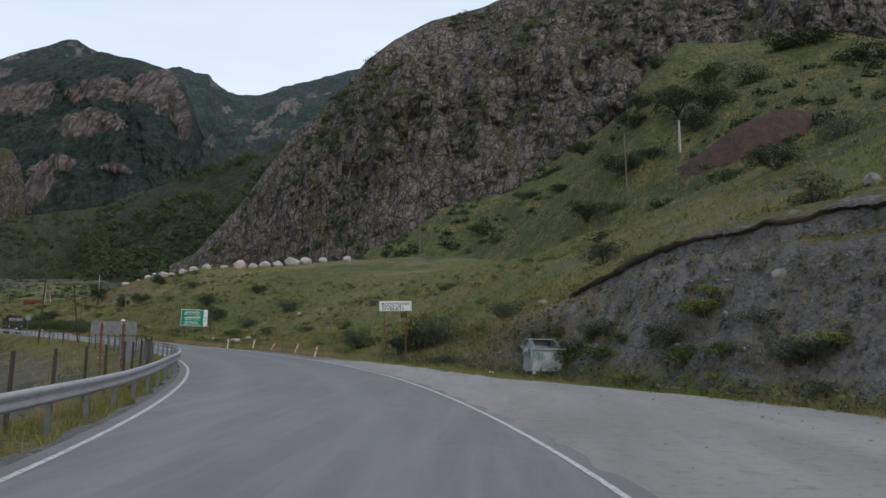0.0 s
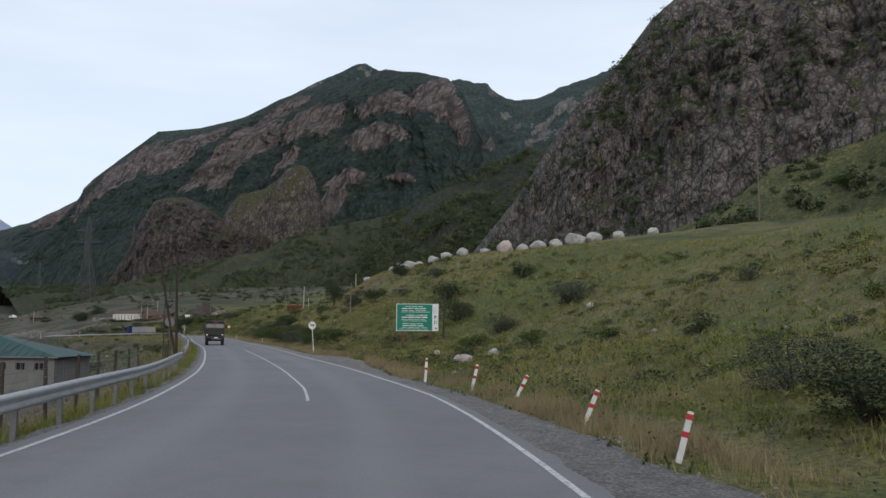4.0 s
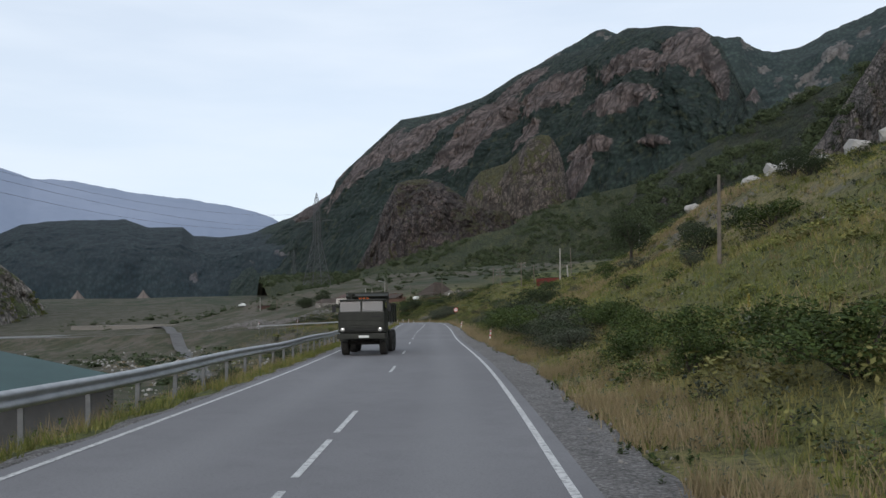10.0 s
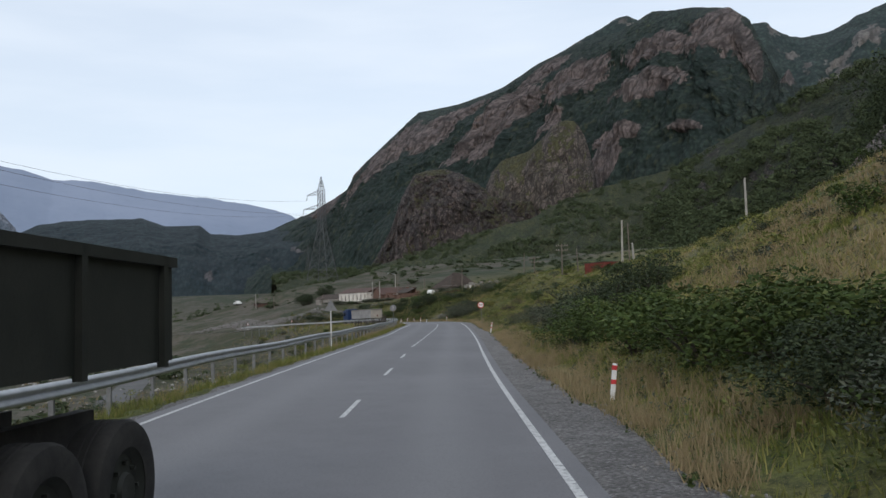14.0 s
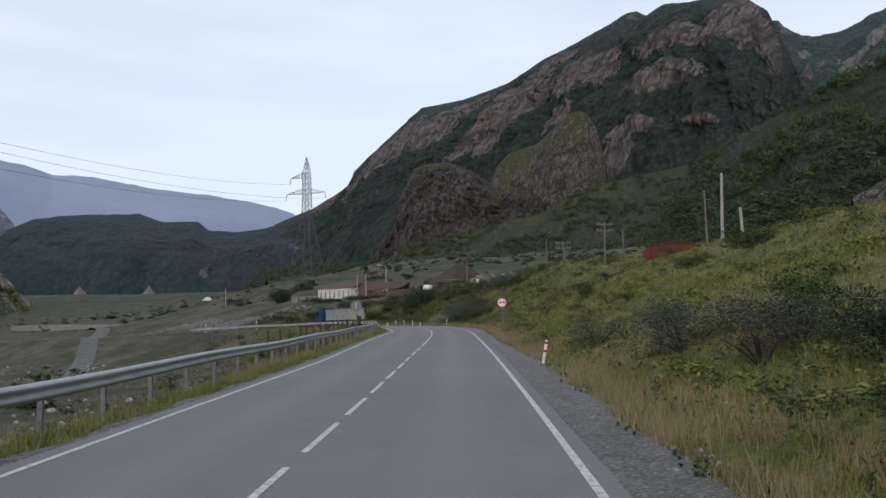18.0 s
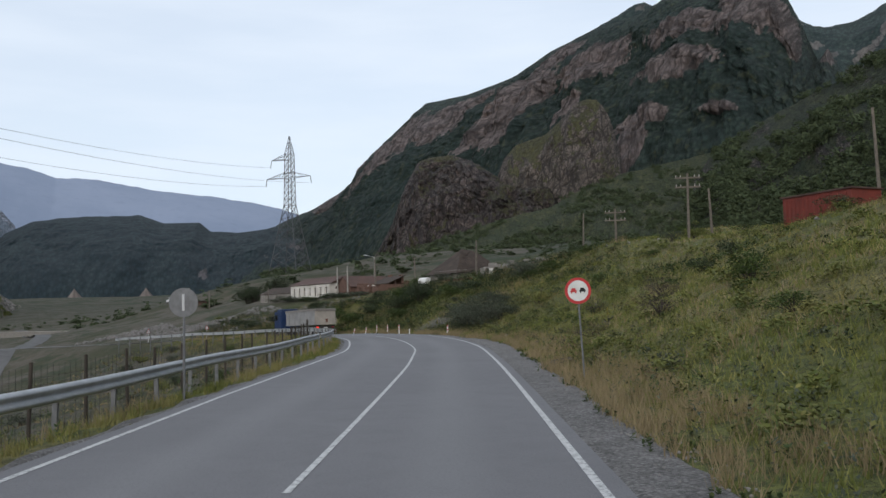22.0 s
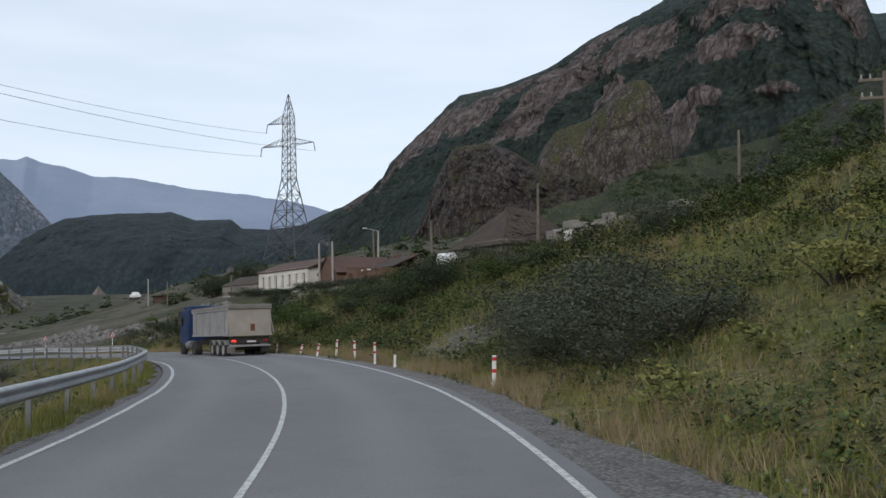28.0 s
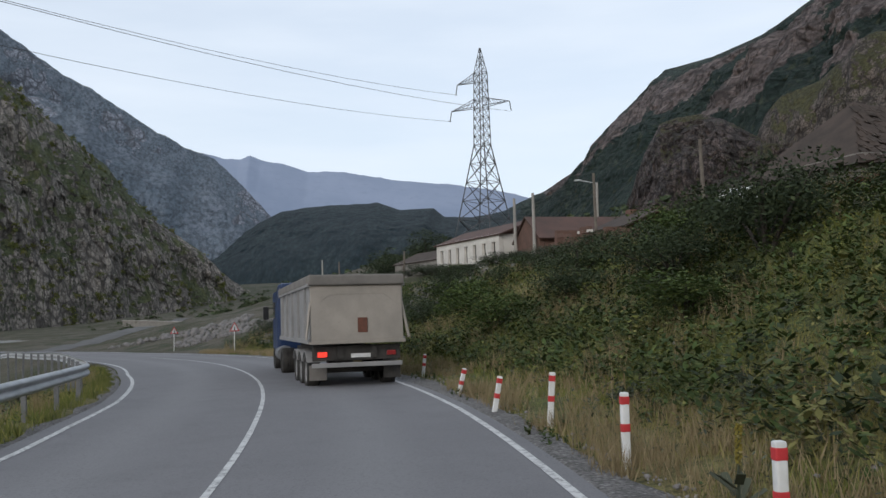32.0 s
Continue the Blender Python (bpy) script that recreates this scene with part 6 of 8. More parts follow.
for k, (lx, ly, w) in enumerate(((-181.6, 243.4, 2.6), (-178.6, 242.2, 3.4), (-174.6, 241.2, 1.6))):
    shed = thing("garden_shed", "low red sheet-metal shed on the terrace", "shed", pose(lx, ly, ground_at(lx, ly) - 1.4, 0, 0, -20), "red sheds")
    part("wall", Solid().box((w / 2, 0.9, 0.75), (w, 1.8, 1.9), bevel=0.02), RED_SHEET if k != 0 else RUBBLE, shed)
    for q in range(int(w / 0.4)):
        part("rib", Solid().box((0.2 + q * 0.4, -0.02, 0.75), (0.06, 0.05, 1.85)), RED_SHEET if k != 0 else RUBBLE, shed)
    part("roof", Solid().box((w / 2, 0.9, 1.82), (w + 0.3, 2.2, 0.06), (6, 0, 0)), ROOF_RUST if k else DARK_POLE, shed)
tank = thing("water_tank", "small white water tank beside the sheds", "tank", pose(-182.6, 242.6, ground_at(-182.6, 242.6)))
part("vessel", Solid().rod((-0.7, 0, 0.7), (0.7, 0, 0.7), 0.5, n=20), WHITE_PAINT, tank, "white tank", True)
for xx in (-0.45, 0.45):
    part("cradle", Solid().box((xx, 0, 0.15), (0.12, 0.8, 0.4)), CONCRETE, tank)

box = thing("shipping_container", "rust-red metal container on the hillside", "container", pose(-124.8, 211.2, ground_at(-122, 210) - 1.5, 0, 0, -24))
part("shell", Solid().box((2.4, 1.2, 1.5), (4.8, 2.4, 2.7), bevel=0.03), RED_SHEET, box, "rust-red corrugated shell")
for k in range(15):
    part("corrugation", Solid().box((0.25 + k * 0.3, -0.02, 1.5), (0.12, 0.06, 2.4)), RED_SHEET, box)
part("roof_edge", Solid().box((2.4, 1.2, 2.88), (5.0, 2.6, 0.08)), ROOF_RUST, box)

hut = thing("roadside_hut", "small dark red hut with a flat roof", "hut", pose(-283, 270.5, 3.0, 0, 0, -25))
part("wall", Solid().box((3, 1.5, 0.9), (6, 3, 3.2)), ROOF_RUST, hut)
part("roof", Solid().box((3, 1.5, 2.6), (6.8, 3.8, 0.16)), DARK_POLE, hut)
part("door", Solid().box((1.5, -0.02, 0.9), (0.9, 0.06, 2.0)), DARK_IRON, hut)
part("window", Solid().box((4.2, -0.02, 1.3), (1.4, 0.06, 0.9)), GLASS, hut)

# parked white car
car = thing("parked_car", "white car parked beside the hut", "car", pose(-296, 273.5, ground_at(-296, 273.5) + 0.0, 0, 0, 70))
part("body", Solid().box((0, 0, 0.65), (1.7, 4.2, 0.6), bevel=0.12).box((0, -0.2, 1.15), (1.5, 2.2, 0.55), bevel=0.14, taper=(0.85, 0.75)), WHITE_PAINT, car, "white car body", True)
part("window", Solid().box((0, -0.2, 1.18), (1.46, 1.9, 0.34), bevel=0.05, taper=(0.9, 0.85)), GLASS, car)
for sx in (-0.78, 0.78):
    for sy in (-1.3, 1.3):
        wheel(car, sx, sy, 0.32, 0.2, GALVANISED, 1 if sx > 0 else -1)

# green-roofed building on the valley floor
depot = thing("green_roofed_depot", "long grey building with a green sheet-metal hipped roof", "building", pose(-77.75, 92.0, -5.0, 0, 0, 17))
op = [(-2.4 - k * 2.2, -1.3 - k * 2.2, 2.2, 2.95) for k in range(12)]
walls(depot, -30, 0, -0.8, 3.7, 0, 0.35, [o for o in op][::-1], GREY_BLOCK)
window_set(depot, op, -0.03, GREY_BLOCK, 0.35)
walls(depot, -30, 0, -0.8, 3.7, 7.3, 0.35, [], GREY_BLOCK)
part("end_wall", Solid().box((-0.17, 3.65, 1.45), (0.33, 6.95, 4.5)), GREY_BLOCK, depot)
part("end_wall", Solid().box((-29.8, 3.65, 1.45), (0.33, 6.95, 4.5)), GREY_BLOCK, depot)
hip = Solid()
rv = [hip.bm.verts.new(v) for v in ((0.7, -0.7, 3.65), (0.7, 8.0, 3.65), (-30.7, 8.0, 3.65), (-30.7, -0.7, 3.65), (-10.2, 3.65, 6.25), (-22, 3.65, 6.25))]
for f in ((0, 1, 4), (1, 2, 5, 4), (2, 3, 5), (3, 0, 4, 5), (3, 2, 1, 0)):
    hip.bm.faces.new([rv[k] for k in f])
part("roof", hip, GREEN_ROOF, depot, "green sheet-metal roof")
part("eaves_board", Solid().box((-15, -0.72, 3.6), (31.4, 0.04, 0.16)), DULL_STEEL, depot)
part("ridge_cap", Solid().box((-16.1, 3.65, 6.26), (11.9, 0.35, 0.07)), GREEN_ROOF, depot)
for k in range(30):
    reach = min(4.3, 0.4 * (k + 1.1))
    part("roof_seam", Solid().beam((-0.4 - k, -0.68, 3.69), (-0.4 - k, -0.68 + reach, 3.69 + reach * 0.5977), 0.04), GREEN_ROOF, depot)

# retaining wall, road bridge over the river
rw = thing("retaining_wall", "long brown stone retaining wall below the slope", "wall", pose(-286, 252.8, -4.5, 0, 0, 0))
for k in range(12):
    ax, ay = -10.3 * k, 1.1 * k
    part("wall_section", Solid().box((ax - 5.1, ay + 0.5, 1.0), (10.3, 0.8, 5.6 - k * 0.12), (0, 0, -6)), RUBBLE, rw)
    part("coping", Solid().box((ax - 5.1, ay + 0.45, 3.9 - k * 0.06), (10.3, 1.0, 0.18), (0, 0, -6)), CONCRETE, rw)
bridge = thing("road_bridge", "dark concrete bridge across the stony river", "bridge", pose(-351, 218, -7, 0, 0, 90))
part("deck", Solid().box((0, 0, 1.9), (52, 6, 0.9), bevel=0.05), CONCRETE, bridge)
for xx in (-18, 0, 18):
    part("pier", Solid().box((xx, 0, 0.2), (1.4, 4.5, 3.2), bevel=0.05), CONCRETE, bridge)
for yy in (-2.9, 2.9):
    part("parapet", Solid().box((0, yy, 2.7), (52, 0.15, 0.6)), GALVANISED, bridge)
    for k in range(14):
        part("parapet_post", Solid().box((-25 + k * 3.85, yy, 2.6), (0.12, 0.12, 0.9)), GALVANISED, bridge)

# track across the valley floor
track = glide([(-112, 128), (-150, 153), (-190, 180), (-225, 201), (-262, 222), (-300, 244), (-340, 258), (-400, 280)], 3.0)
tr = np.zeros((len(track), 4, 3))
td = np.gradient(track, axis=0)
td /= np.hypot(td[:, 0], td[:, 1])[:, None]
for k, o in enumerate((-1.7, -0.6, 0.6, 1.7)):
    tr[:, k, 0], tr[:, k, 1] = track[:, 0] + td[:, 1] * o, track[:, 1] - td[:, 0] * o
tr[:, :, 2] = land(tr[:, :, 0], tr[:, :, 1]).max(axis=1)[:, None] + 0.05
tagged(sheet("gravel_track", tr, TRACK, flip=True), "pale gravel track across the valley floor", "track", kind="structure")

# ---- pylon, poles and wires ----
def lattice(s, a, b, wa, wb, n, bar):
    """Four legs between two heights, braced crosswise."""
    for k in range(n):
        u0, u1 = k / n, (k + 1) / n
        z0, z1, w0, w1 = a + (b - a) * u0, a + (b - a) * u1, wa + (wb - wa) * u0, wa + (wb - wa) * u1
        c0 = [Vector((sx * w0 / 2, sy * w0 / 2, z0)) for sx, sy in ((-1, -1), (1, -1), (1, 1), (-1, 1))]
        c1 = [Vector((sx * w1 / 2, sy * w1 / 2, z1)) for sx, sy in ((-1, -1), (1, -1), (1, 1), (-1, 1))]
        for i in range(4):
            j = (i + 1) % 4
            s.beam(c0[i], c1[i], bar)
            s.beam(c0[i], c1[j], bar * 0.55)
            s.beam(c0[j], c1[i], bar * 0.55)
            s.beam(c1[i], c1[j], bar * 0.5)


PYLON_STEEL = plain("pylon_steel", (0.10, 0.105, 0.11), (0.07, 0.07, 0.075), 2, 0.6, 0.3)


def pylon(x, y, z, turn, scale, label):
    t = thing("power_pylon", label, "pylon", pose(x, y, z, 0, 0, turn) @ Matrix.Diagonal((scale, scale, scale, 1)), "power pylons")
    s = Solid()
    lattice(s, 0, 18.5, 8.4, 2.4, 5, 0.2)
    part("lattice_base", s, PYLON_STEEL, t, "spreading lattice legs")
    s = Solid()
    lattice(s, 18.5, 33.0, 2.4, 1.9, 8, 0.15)
    part("mast", s, PYLON_STEEL, t, "slender lattice mast")
    s = Solid()
    lattice(s, 33.0, 38.0, 1.9, 0.15, 3, 0.11)
    part("peak", s, PYLON_STEEL, t)
    for zz, reach in ((31.4, ((-5.8, 1),)), (26.2, ((-7.4, 1), (6.6, 1)))):
        for xr, _ in reach:
            s = Solid()
            sgn = 1 if xr > 0 else -1
            for yy in (-0.8, 0.8):
                s.beam((sgn * 1.0, yy, zz), (xr, 0, zz + 0.1), 0.11)
                s.beam((sgn * 1.0, yy, zz + 1.6), (xr, 0, zz + 0.1), 0.09)
                for k in range(1, 6):
                    u = k / 6
                    s.beam((sgn + (xr - sgn) * u, yy * (1 - u), zz + 0.1 * u), (sgn + (xr - sgn) * (u - 0.12), yy * (1 - u + 0.12), zz + 1.6 - 1.5 * (u - 0.12)), 0.05)
            arm = part("arm", s, PYLON_STEEL, t, "lattice cross-arm")
            part("insulator", Solid().rod((xr, 0, zz), (xr + 0.35 * sgn, 0, zz - 1.9), 0.09, n=8), DARK_IRON, arm)
    return t


pylon(-293.1, 308.7, 14.0, 20, 1.0, "tall grey lattice power pylon with three cross-arms")
pylon(-720, 800, 92, 20, 0.9, "small distant lattice power pylon on the ridge")
pylon(-690, 640, 40, 20, 0.75, "small distant lattice power pylon on the slope")


def wire(a, b, sag, label, r=0.02, n=24):
    a, b = Vector(a), Vector(b)
    cu = bpy.data.curves.new("wire", "CURVE")
    cu.dimensions, cu.bevel_depth, cu.bevel_resolution = "3D", r, 1
    sp = cu.splines.new("POLY")
    sp.points.add(n)
    for k in range(n + 1):
        u = k / n
        p = a.lerp(b, u)
        sp.points[k].co = (p.x, p.y, p.z - 4 * sag * u * (1 - u), 1)
    cu.materials.append(DARK_IRON)
    return tagged(new("overhead_wire", cu), label, "overhead wire", "overhead wires")


WIRE_ENDS = [(-170, 40, 46), (-165, 42, 41), (-152, 36, 41)]
PY = pose(-293.1, 308.7, 14.0, 0, 0, 20)
for lx, lz, end in ((-5.8, 29.5, WIRE_ENDS[0]), (-7.4, 24.3, WIRE_ENDS[1]), (6.6, 24.3, WIRE_ENDS[2])):
    wire(PY @ Vector((lx, 0, lz)), end, 11.0, "long sagging power line", 0.03)


def utility_pole(x, y, top, lean=(0, 0), material=None, arms=0, lamp=False, r=0.13, label="grey wooden utility pole", foot=None):
    z = ground_at(x, y) if foot is None else foot
    t = thing("utility_pole", label, "utility pole", pose(x, y, z - 0.3), "utility poles")
    h = top - z + 0.3
    tip = Vector((lean[0], lean[1], h))
    part("pole", Solid().rod((0, 0, 0), tip, r, r * 0.7, 10), material or WOOD_POLE, t)
    for k in range(arms):
        zz = h - 0.35 - k * 0.75
        arm = part("cross_arm", Solid().box((lean[0], lean[1], zz), (2.0, 0.12, 0.12), (0, 0, 35)), WOOD_POLE, t)
        for q in (-0.9, -0.55, 0.55, 0.9):
            part("insulator", Solid().rod((lean[0] + q * 0.82, lean[1] + q * 0.57, zz + 0.05), (lean[0] + q * 0.82, lean[1] + q * 0.57, zz + 0.25), 0.05, 0.03, 8), CONCRETE, arm)
    if lamp:
        part("lamp_arm", Solid().beam((lean[0], lean[1], h - 0.05), (lean[0] - 1.4, lean[1] - 0.6, h + 0.35), 0.06), GALVANISED, t)
        part("lamp_head", Solid().box((lean[0] - 1.6, lean[1] - 0.7, h + 0.38), (0.55, 0.25, 0.14), (0, 0, 23), 0.04), GALVANISED, t)
    return t


PALE = "pale concrete utility pole on the grassy slope"
for x, y, top, arms, lamp, mat, lab in (
        (-110.6, 196.4, 12.3, 0, False, CONCRETE, PALE), (-108.8, 196.0, 9.4, 0, False, CONCRETE, PALE), (-91.9, 188.0, 14.4, 0, False, CONCRETE, PALE),
        (-147.7, 231.8, 11.3, 2, False, WOOD_POLE, "wooden telegraph pole with two cross-arms"), (-136.4, 223.3, 12.4, 2, False, WOOD_POLE, "wooden telegraph pole with two cross-arms"),
        (-137.2, 229.7, 11.9, 0, False, WOOD_POLE, "plain weathered wooden pole"), (-160.9, 247.2, 13.2, 0, False, WOOD_POLE, "thin wooden pole above the ruin"),
        (-172.9, 241.5, 10.6, 0, False, WOOD_POLE, "dark wooden pole beside the stone ruin"), (-211.4, 261.4, 11.5, 0, True, CONCRETE, "street lamp pole behind the houses"),
        (-205.5, 249.8, 9.3, 0, False, CONCRETE, "short pale pole in front of the brick house"), (-209.2, 251.0, 9.4, 0, False, CONCRETE, "short pale chimney-like pole in front of the brick house"),
        (-201.0, 251.5, 10.2, 0, False, WOOD_POLE, "wooden pole beside the brick ruin"), (-186.5, 245.0, 9.4, 0, False, WOOD_POLE, "thin wooden pole beside the slate roof"),
        (-232.0, 254.5, 6.9, 0, False, WOOD_POLE, "thin pole at the end of the terrace"), (-262, 262, 7.5, 0, False, WOOD_POLE, "thin pole at the end of the terrace"), (-276, 266, 8.5, 0, False, CONCRETE, "pale pole beside the hut"),
        (-5.7, 146.7, 29.5, 0, False, WOOD_POLE, "thin leaning wooden pole on the meadow"),
        (-50.8, 251.2, 36, 0, False, WOOD_POLE, "thin wooden pole below the cliff"), (-121.1, 218.1, 14.2, 0, False, WOOD_POLE, "thin wooden pole behind the red container")):
    utility_pole(x, y, top, (random.uniform(-0.15, 0.15), random.uniform(-0.15, 0.15)), mat, arms, lamp, 0.12 if mat is WOOD_POLE else 0.14, lab)
utility_pole(30.9, 113.8, 35.6, (-0.6, 0), WOOD_POLE, 0, False, 0.12, "thin leaning wooden pole on the meadow", 26.0)
utility_pole(42.0, 125.0, 40.6, (-0.2, 0), CONCRETE, 0, False, 0.26, "pale post high on the slope", 35.0)
# two leaning poles beside the barrier with a slack cable, and the pole it runs to across the road
utility_pole(-43.2, 70.5, 7.13, (1.77, -2.45), DARK_POLE, 0, False, 0.11, "leaning dark wooden pole with a slack cable")
utility_pole(-31.75, 56.9, 5.7, (0.15, -1.95), DARK_POLE, 0, False, 0.07, "leaning dark wooden pole behind the crash barrier")
x, y = -30.2, 53.9
rod = thing("bent_steel_rod", "thin dark steel rod with a hooked top behind the barrier", "steel rod", pose(x, y, ground_at(x, y) - 0.2))
hook = [(0, 0, 0), (0.02, 0, 4.2), (0.1, -0.03, 4.95), (0.28, -0.08, 5.25), (0.45, -0.12, 5.25), (0.5, -0.14, 5.0), (0.42, -0.12, 4.3), (0.36, -0.1, 3.9)]
part("rod", Solid().rod(hook[0], hook[1], 0.03, 0.022, 8), DARK_IRON, rod)
bow = Solid()
for q, r in zip(hook[1:], hook[2:]):
    bow.rod(q, r, 0.018, n=6)
part("hook", bow, DARK_IRON, rod, "hooked end")
tip = Vector((-41.45, 68.1, 6.95))
wire(tip, (-53.0, 56.2, -3.0), 0.5, "slack black cable down towards the depot", 0.016)
utility_pole(-49.9, 108.6, 7.4, (0.1, 0.1), WOOD_POLE, 0, False, 0.09, "thin wooden pole on the crest of the slope")
utility_pole(-26.95, 81.75, 4.5, (0, 0), DARK_POLE, 0, False, 0.08, "short dark wooden pole behind the green board")
wire(tip, (-26.95, 81.75, 4.45), 0.7, "slack black cable across the road", 0.012)
for s, d, h in ((71.2, -7.6, 1.3), (76.5, -8.0, 1.2), (81.5, -8.2, 1.2)):
    x, y, turn = on_road(s, d)
    t = thing("fence_post", "lone dark wooden fence post behind the barrier", "fence post", pose(x, y, ground_at(x, y) - 0.2, 2, 3, turn), "lone fence posts")
    part("post", Solid().rod((0, 0, 0), (0, 0, h + 0.5), 0.06, 0.05, 8), DARK_POLE, t)
wire((-136.4, 223.3, 12.0), (-147.7, 231.8, 10.9), 0.3, "thin telegraph wire between wooden poles", 0.012)

# ---- rocks ----
def rock_mesh(name, seed, material, flat=0.7, detail=2):
    bm = bmesh.new()
    bmesh.ops.create_icosphere(bm, subdivisions=detail, radius=0.5)
    for v in bm.verts:
        p = v.co * 2.2 + Vector((seed * 7.1, seed * 3.3, 0))
        k = 1 + 0.42 * noise.noise(p) + 0.16 * noise.noise(p * 2.7)
        v.co = v.co * k
        v.co.z *= flat
        for q in range(3):
            n = Vector((math.sin(seed * 3 + q * 2.1), math.cos(seed * 5 + q * 1.7), 0.4 * math.sin(q + seed))).normalized()
            over = v.co.dot(n) - 0.36
            if over > 0:
                v.co -= n * over * 0.85
    me = bpy.data.meshes.new(name)
    bm.to_mesh(me)
    bm.free()
    me.materials.append(material)
    return me


ROCKS = {k: [rock_mesh("boulder", i + 1 + 10 * j, m) for i in range(4)] for j, (k, m) in enumerate((("pale", BOULDER), ("pink", PINK_ROCK), ("grey", GREY_STONE), ("slate", SLATE_STONE)))}


def boulder(x, y, size, tint, label, group="", sink=0.2, name="boulder"):
    ob = new(name, random.choice(ROCKS[tint]))
    ob.matrix_basis = pose(x, y, ground_at(x, y) + size[2] * (0.35 - sink), random.uniform(-12, 12), random.uniform(-12, 12), random.uniform(0, 360)) @ Matrix.Diagonal((size[0], size[1], size[2] * 1.3, 1))
    return tagged(ob, label, "boulder", group)


RIDGE = [(-63.5, 139.5, 1.6), (-60.5, 138.2, 1.3), (-58, 137, 1.8), (-55.8, 134.6, 2.0), (-54.1, 134, 2.3), (-52.3, 134, 1.7), (-50.2, 134.2, 2.1), (-48, 134, 2.0), (-45.6, 134.2, 2.0), (-42.3, 134.4, 1.7), (-39.2, 134, 3.0), (-36.6, 134.3, 1.9), (-34.4, 134.5, 2.6),
         (-31.8, 134.2, 2.0), (-29.2, 134.6, 3.2), (-26.6, 135, 2.4), (-23.5, 136, 2.0), (-19, 137, 1.8)]
for x, y, w in RIDGE:
    boulder(x, y, (w, w * random.uniform(0.7, 0.95), w * random.uniform(0.55, 0.75)), "pink" if abs(x + 39.2) < 0.1 else "pale", "large pale boulder in the row along the crest", "boulders along the crest", 0.1)
boulder(-17.4, 61.0, (1.35, 1.05, 0.8), "pink", "large pinkish boulder in the grass beside the road")
for x, y, w in ((-15.6, 56.1, 0.36), (-15.1, 54.2, 0.4), (-17.3, 65.6, 0.75), (-14.2, 76, 0.6), (-22.8, 70.6, 0.5)):
    boulder(x, y, (w, w * 0.8, w * 0.8), "pale", "pale grey stone in the grass", "stones in the grass")
for s, d, w in ((12, 17.5, 0.9), (1, 15.2, 0.7), (-4, 15.5, 0.6), (5, 12.6, 0.5), (16, 12.8, 0.5), (3, 21, 0.9), (-2, 19, 1.1), (-9, 21, 0.8), (20, 14.5, 0.7)):
    x, y, _ = on_road(s, d)
    boulder(x, y, (w, w * 0.8, w * 0.8), "grey", "grey stone in the eroded bank", "stones in the bank", 0.25)

# two pale fans of scree at the foot of the flat-topped hill
FAN = plain("scree_fan", (0.165, 0.138, 0.125), (0.115, 0.098, 0.090), 0.08, 0.97, bump=0.8, distance=0.5)
for fx, fy in ((-1132.7, 644.1), (-1093.9, 718.0)):
    fa, fr = np.meshgrid(np.linspace(0, 2 * math.pi, 49), np.linspace(0, 1, 24), indexing="ij")
    spread_r = fr * 40 * (1 + 0.12 * np.sin(3 * fa + fx) + 0.08 * np.sin(7 * fa))
    FX, FY = fx + np.cos(fa) * spread_r, fy + np.sin(fa) * spread_r
    FZ = 41 - 50 * fr**0.9 + 1.6 * fr * fractal(FX / 9, FY / 9, 2.0, 4)
    tagged(sheet("scree_fan", np.stack([FX, FY, FZ], -1), FAN, flip=True), "pale brown fan of scree at the foot of the hill", "scree fan", kind="structure")

# reddish spoil mound above the bank
mu, mv = np.meshgrid(np.linspace(-1, 1, 110), np.linspace(-1, 1, 70), indexing="ij")
bulge = np.clip(1 - mu**4 - mv**2, 0, 1) ** 0.6 * (0.75 + 0.5 * mu * (1 - mu))
MX, MY = 47.5 + mu * 13, 111.0 - mu * 1.5 + mv * 7
MZ = -31.0 + 0.4604 * MX + 0.3729 * MY - 2.2 + bulge * 6.5 + 0.9 * fractal(MX / 4, MY / 4, 1.0, 5) + 0.5 * fractal(MX, MY, 4.0, 4, 0.6, True)
tagged(sheet("spoil_mound", np.stack([MX, MY, MZ], -1), SPOIL), "mound of dark reddish-brown spoil below the cliff", "mound", kind="structure")

# eroded cut bank beside the wide pull-in
bs, be = np.meshgrid(np.arange(-34, 20, 0.17), np.arange(-0.6, 9.4, 0.15), indexing="ij")
road_x, road_y = np.interp(bs, ROAD_S, ROAD[:, 0]), np.interp(bs, ROAD_S, ROAD[:, 1])
ux, uy = np.interp(bs, ROAD_S, ROAD_D[:, 0]), np.interp(bs, ROAD_S, ROAD_D[:, 1])
bd = be + np.interp(bs, KNOTS, TOE)
BX, BY = road_x + uy * bd, road_y - ux * bd
fade = np.clip((be + 0.6) / 1.2, 0, 1) * np.clip((9.4 - be) / 2.2, 0, 1) * np.clip((19 - bs) / 8, 0, 1)
gull = fractal(bs / 2.2, be / 7.0, 2.0, 5, 0.6, True)
lump = fractal(BX / 1.1, BY / 1.1, 6.0, 5, 0.62) + 0.55 * fractal(bs / 0.8, be / 0.5, 3.0, 4, 0.65, True) - 0.2
ee = be - 0.8 * fractal(bs / 3, 5.0, 0, 4) - 0.35 * fractal(bs / 0.7, 2.0, 0, 3)
up, down = np.clip((ee - 4.5) / 0.4, 0, 1), np.clip((ee - 5.1) / 3.6, 0, 1)
lip = up * up * (3 - 2 * up) * (1 - down * down * (3 - 2 * down))
face = np.clip((5.2 - ee) / 1.5, 0, 1)
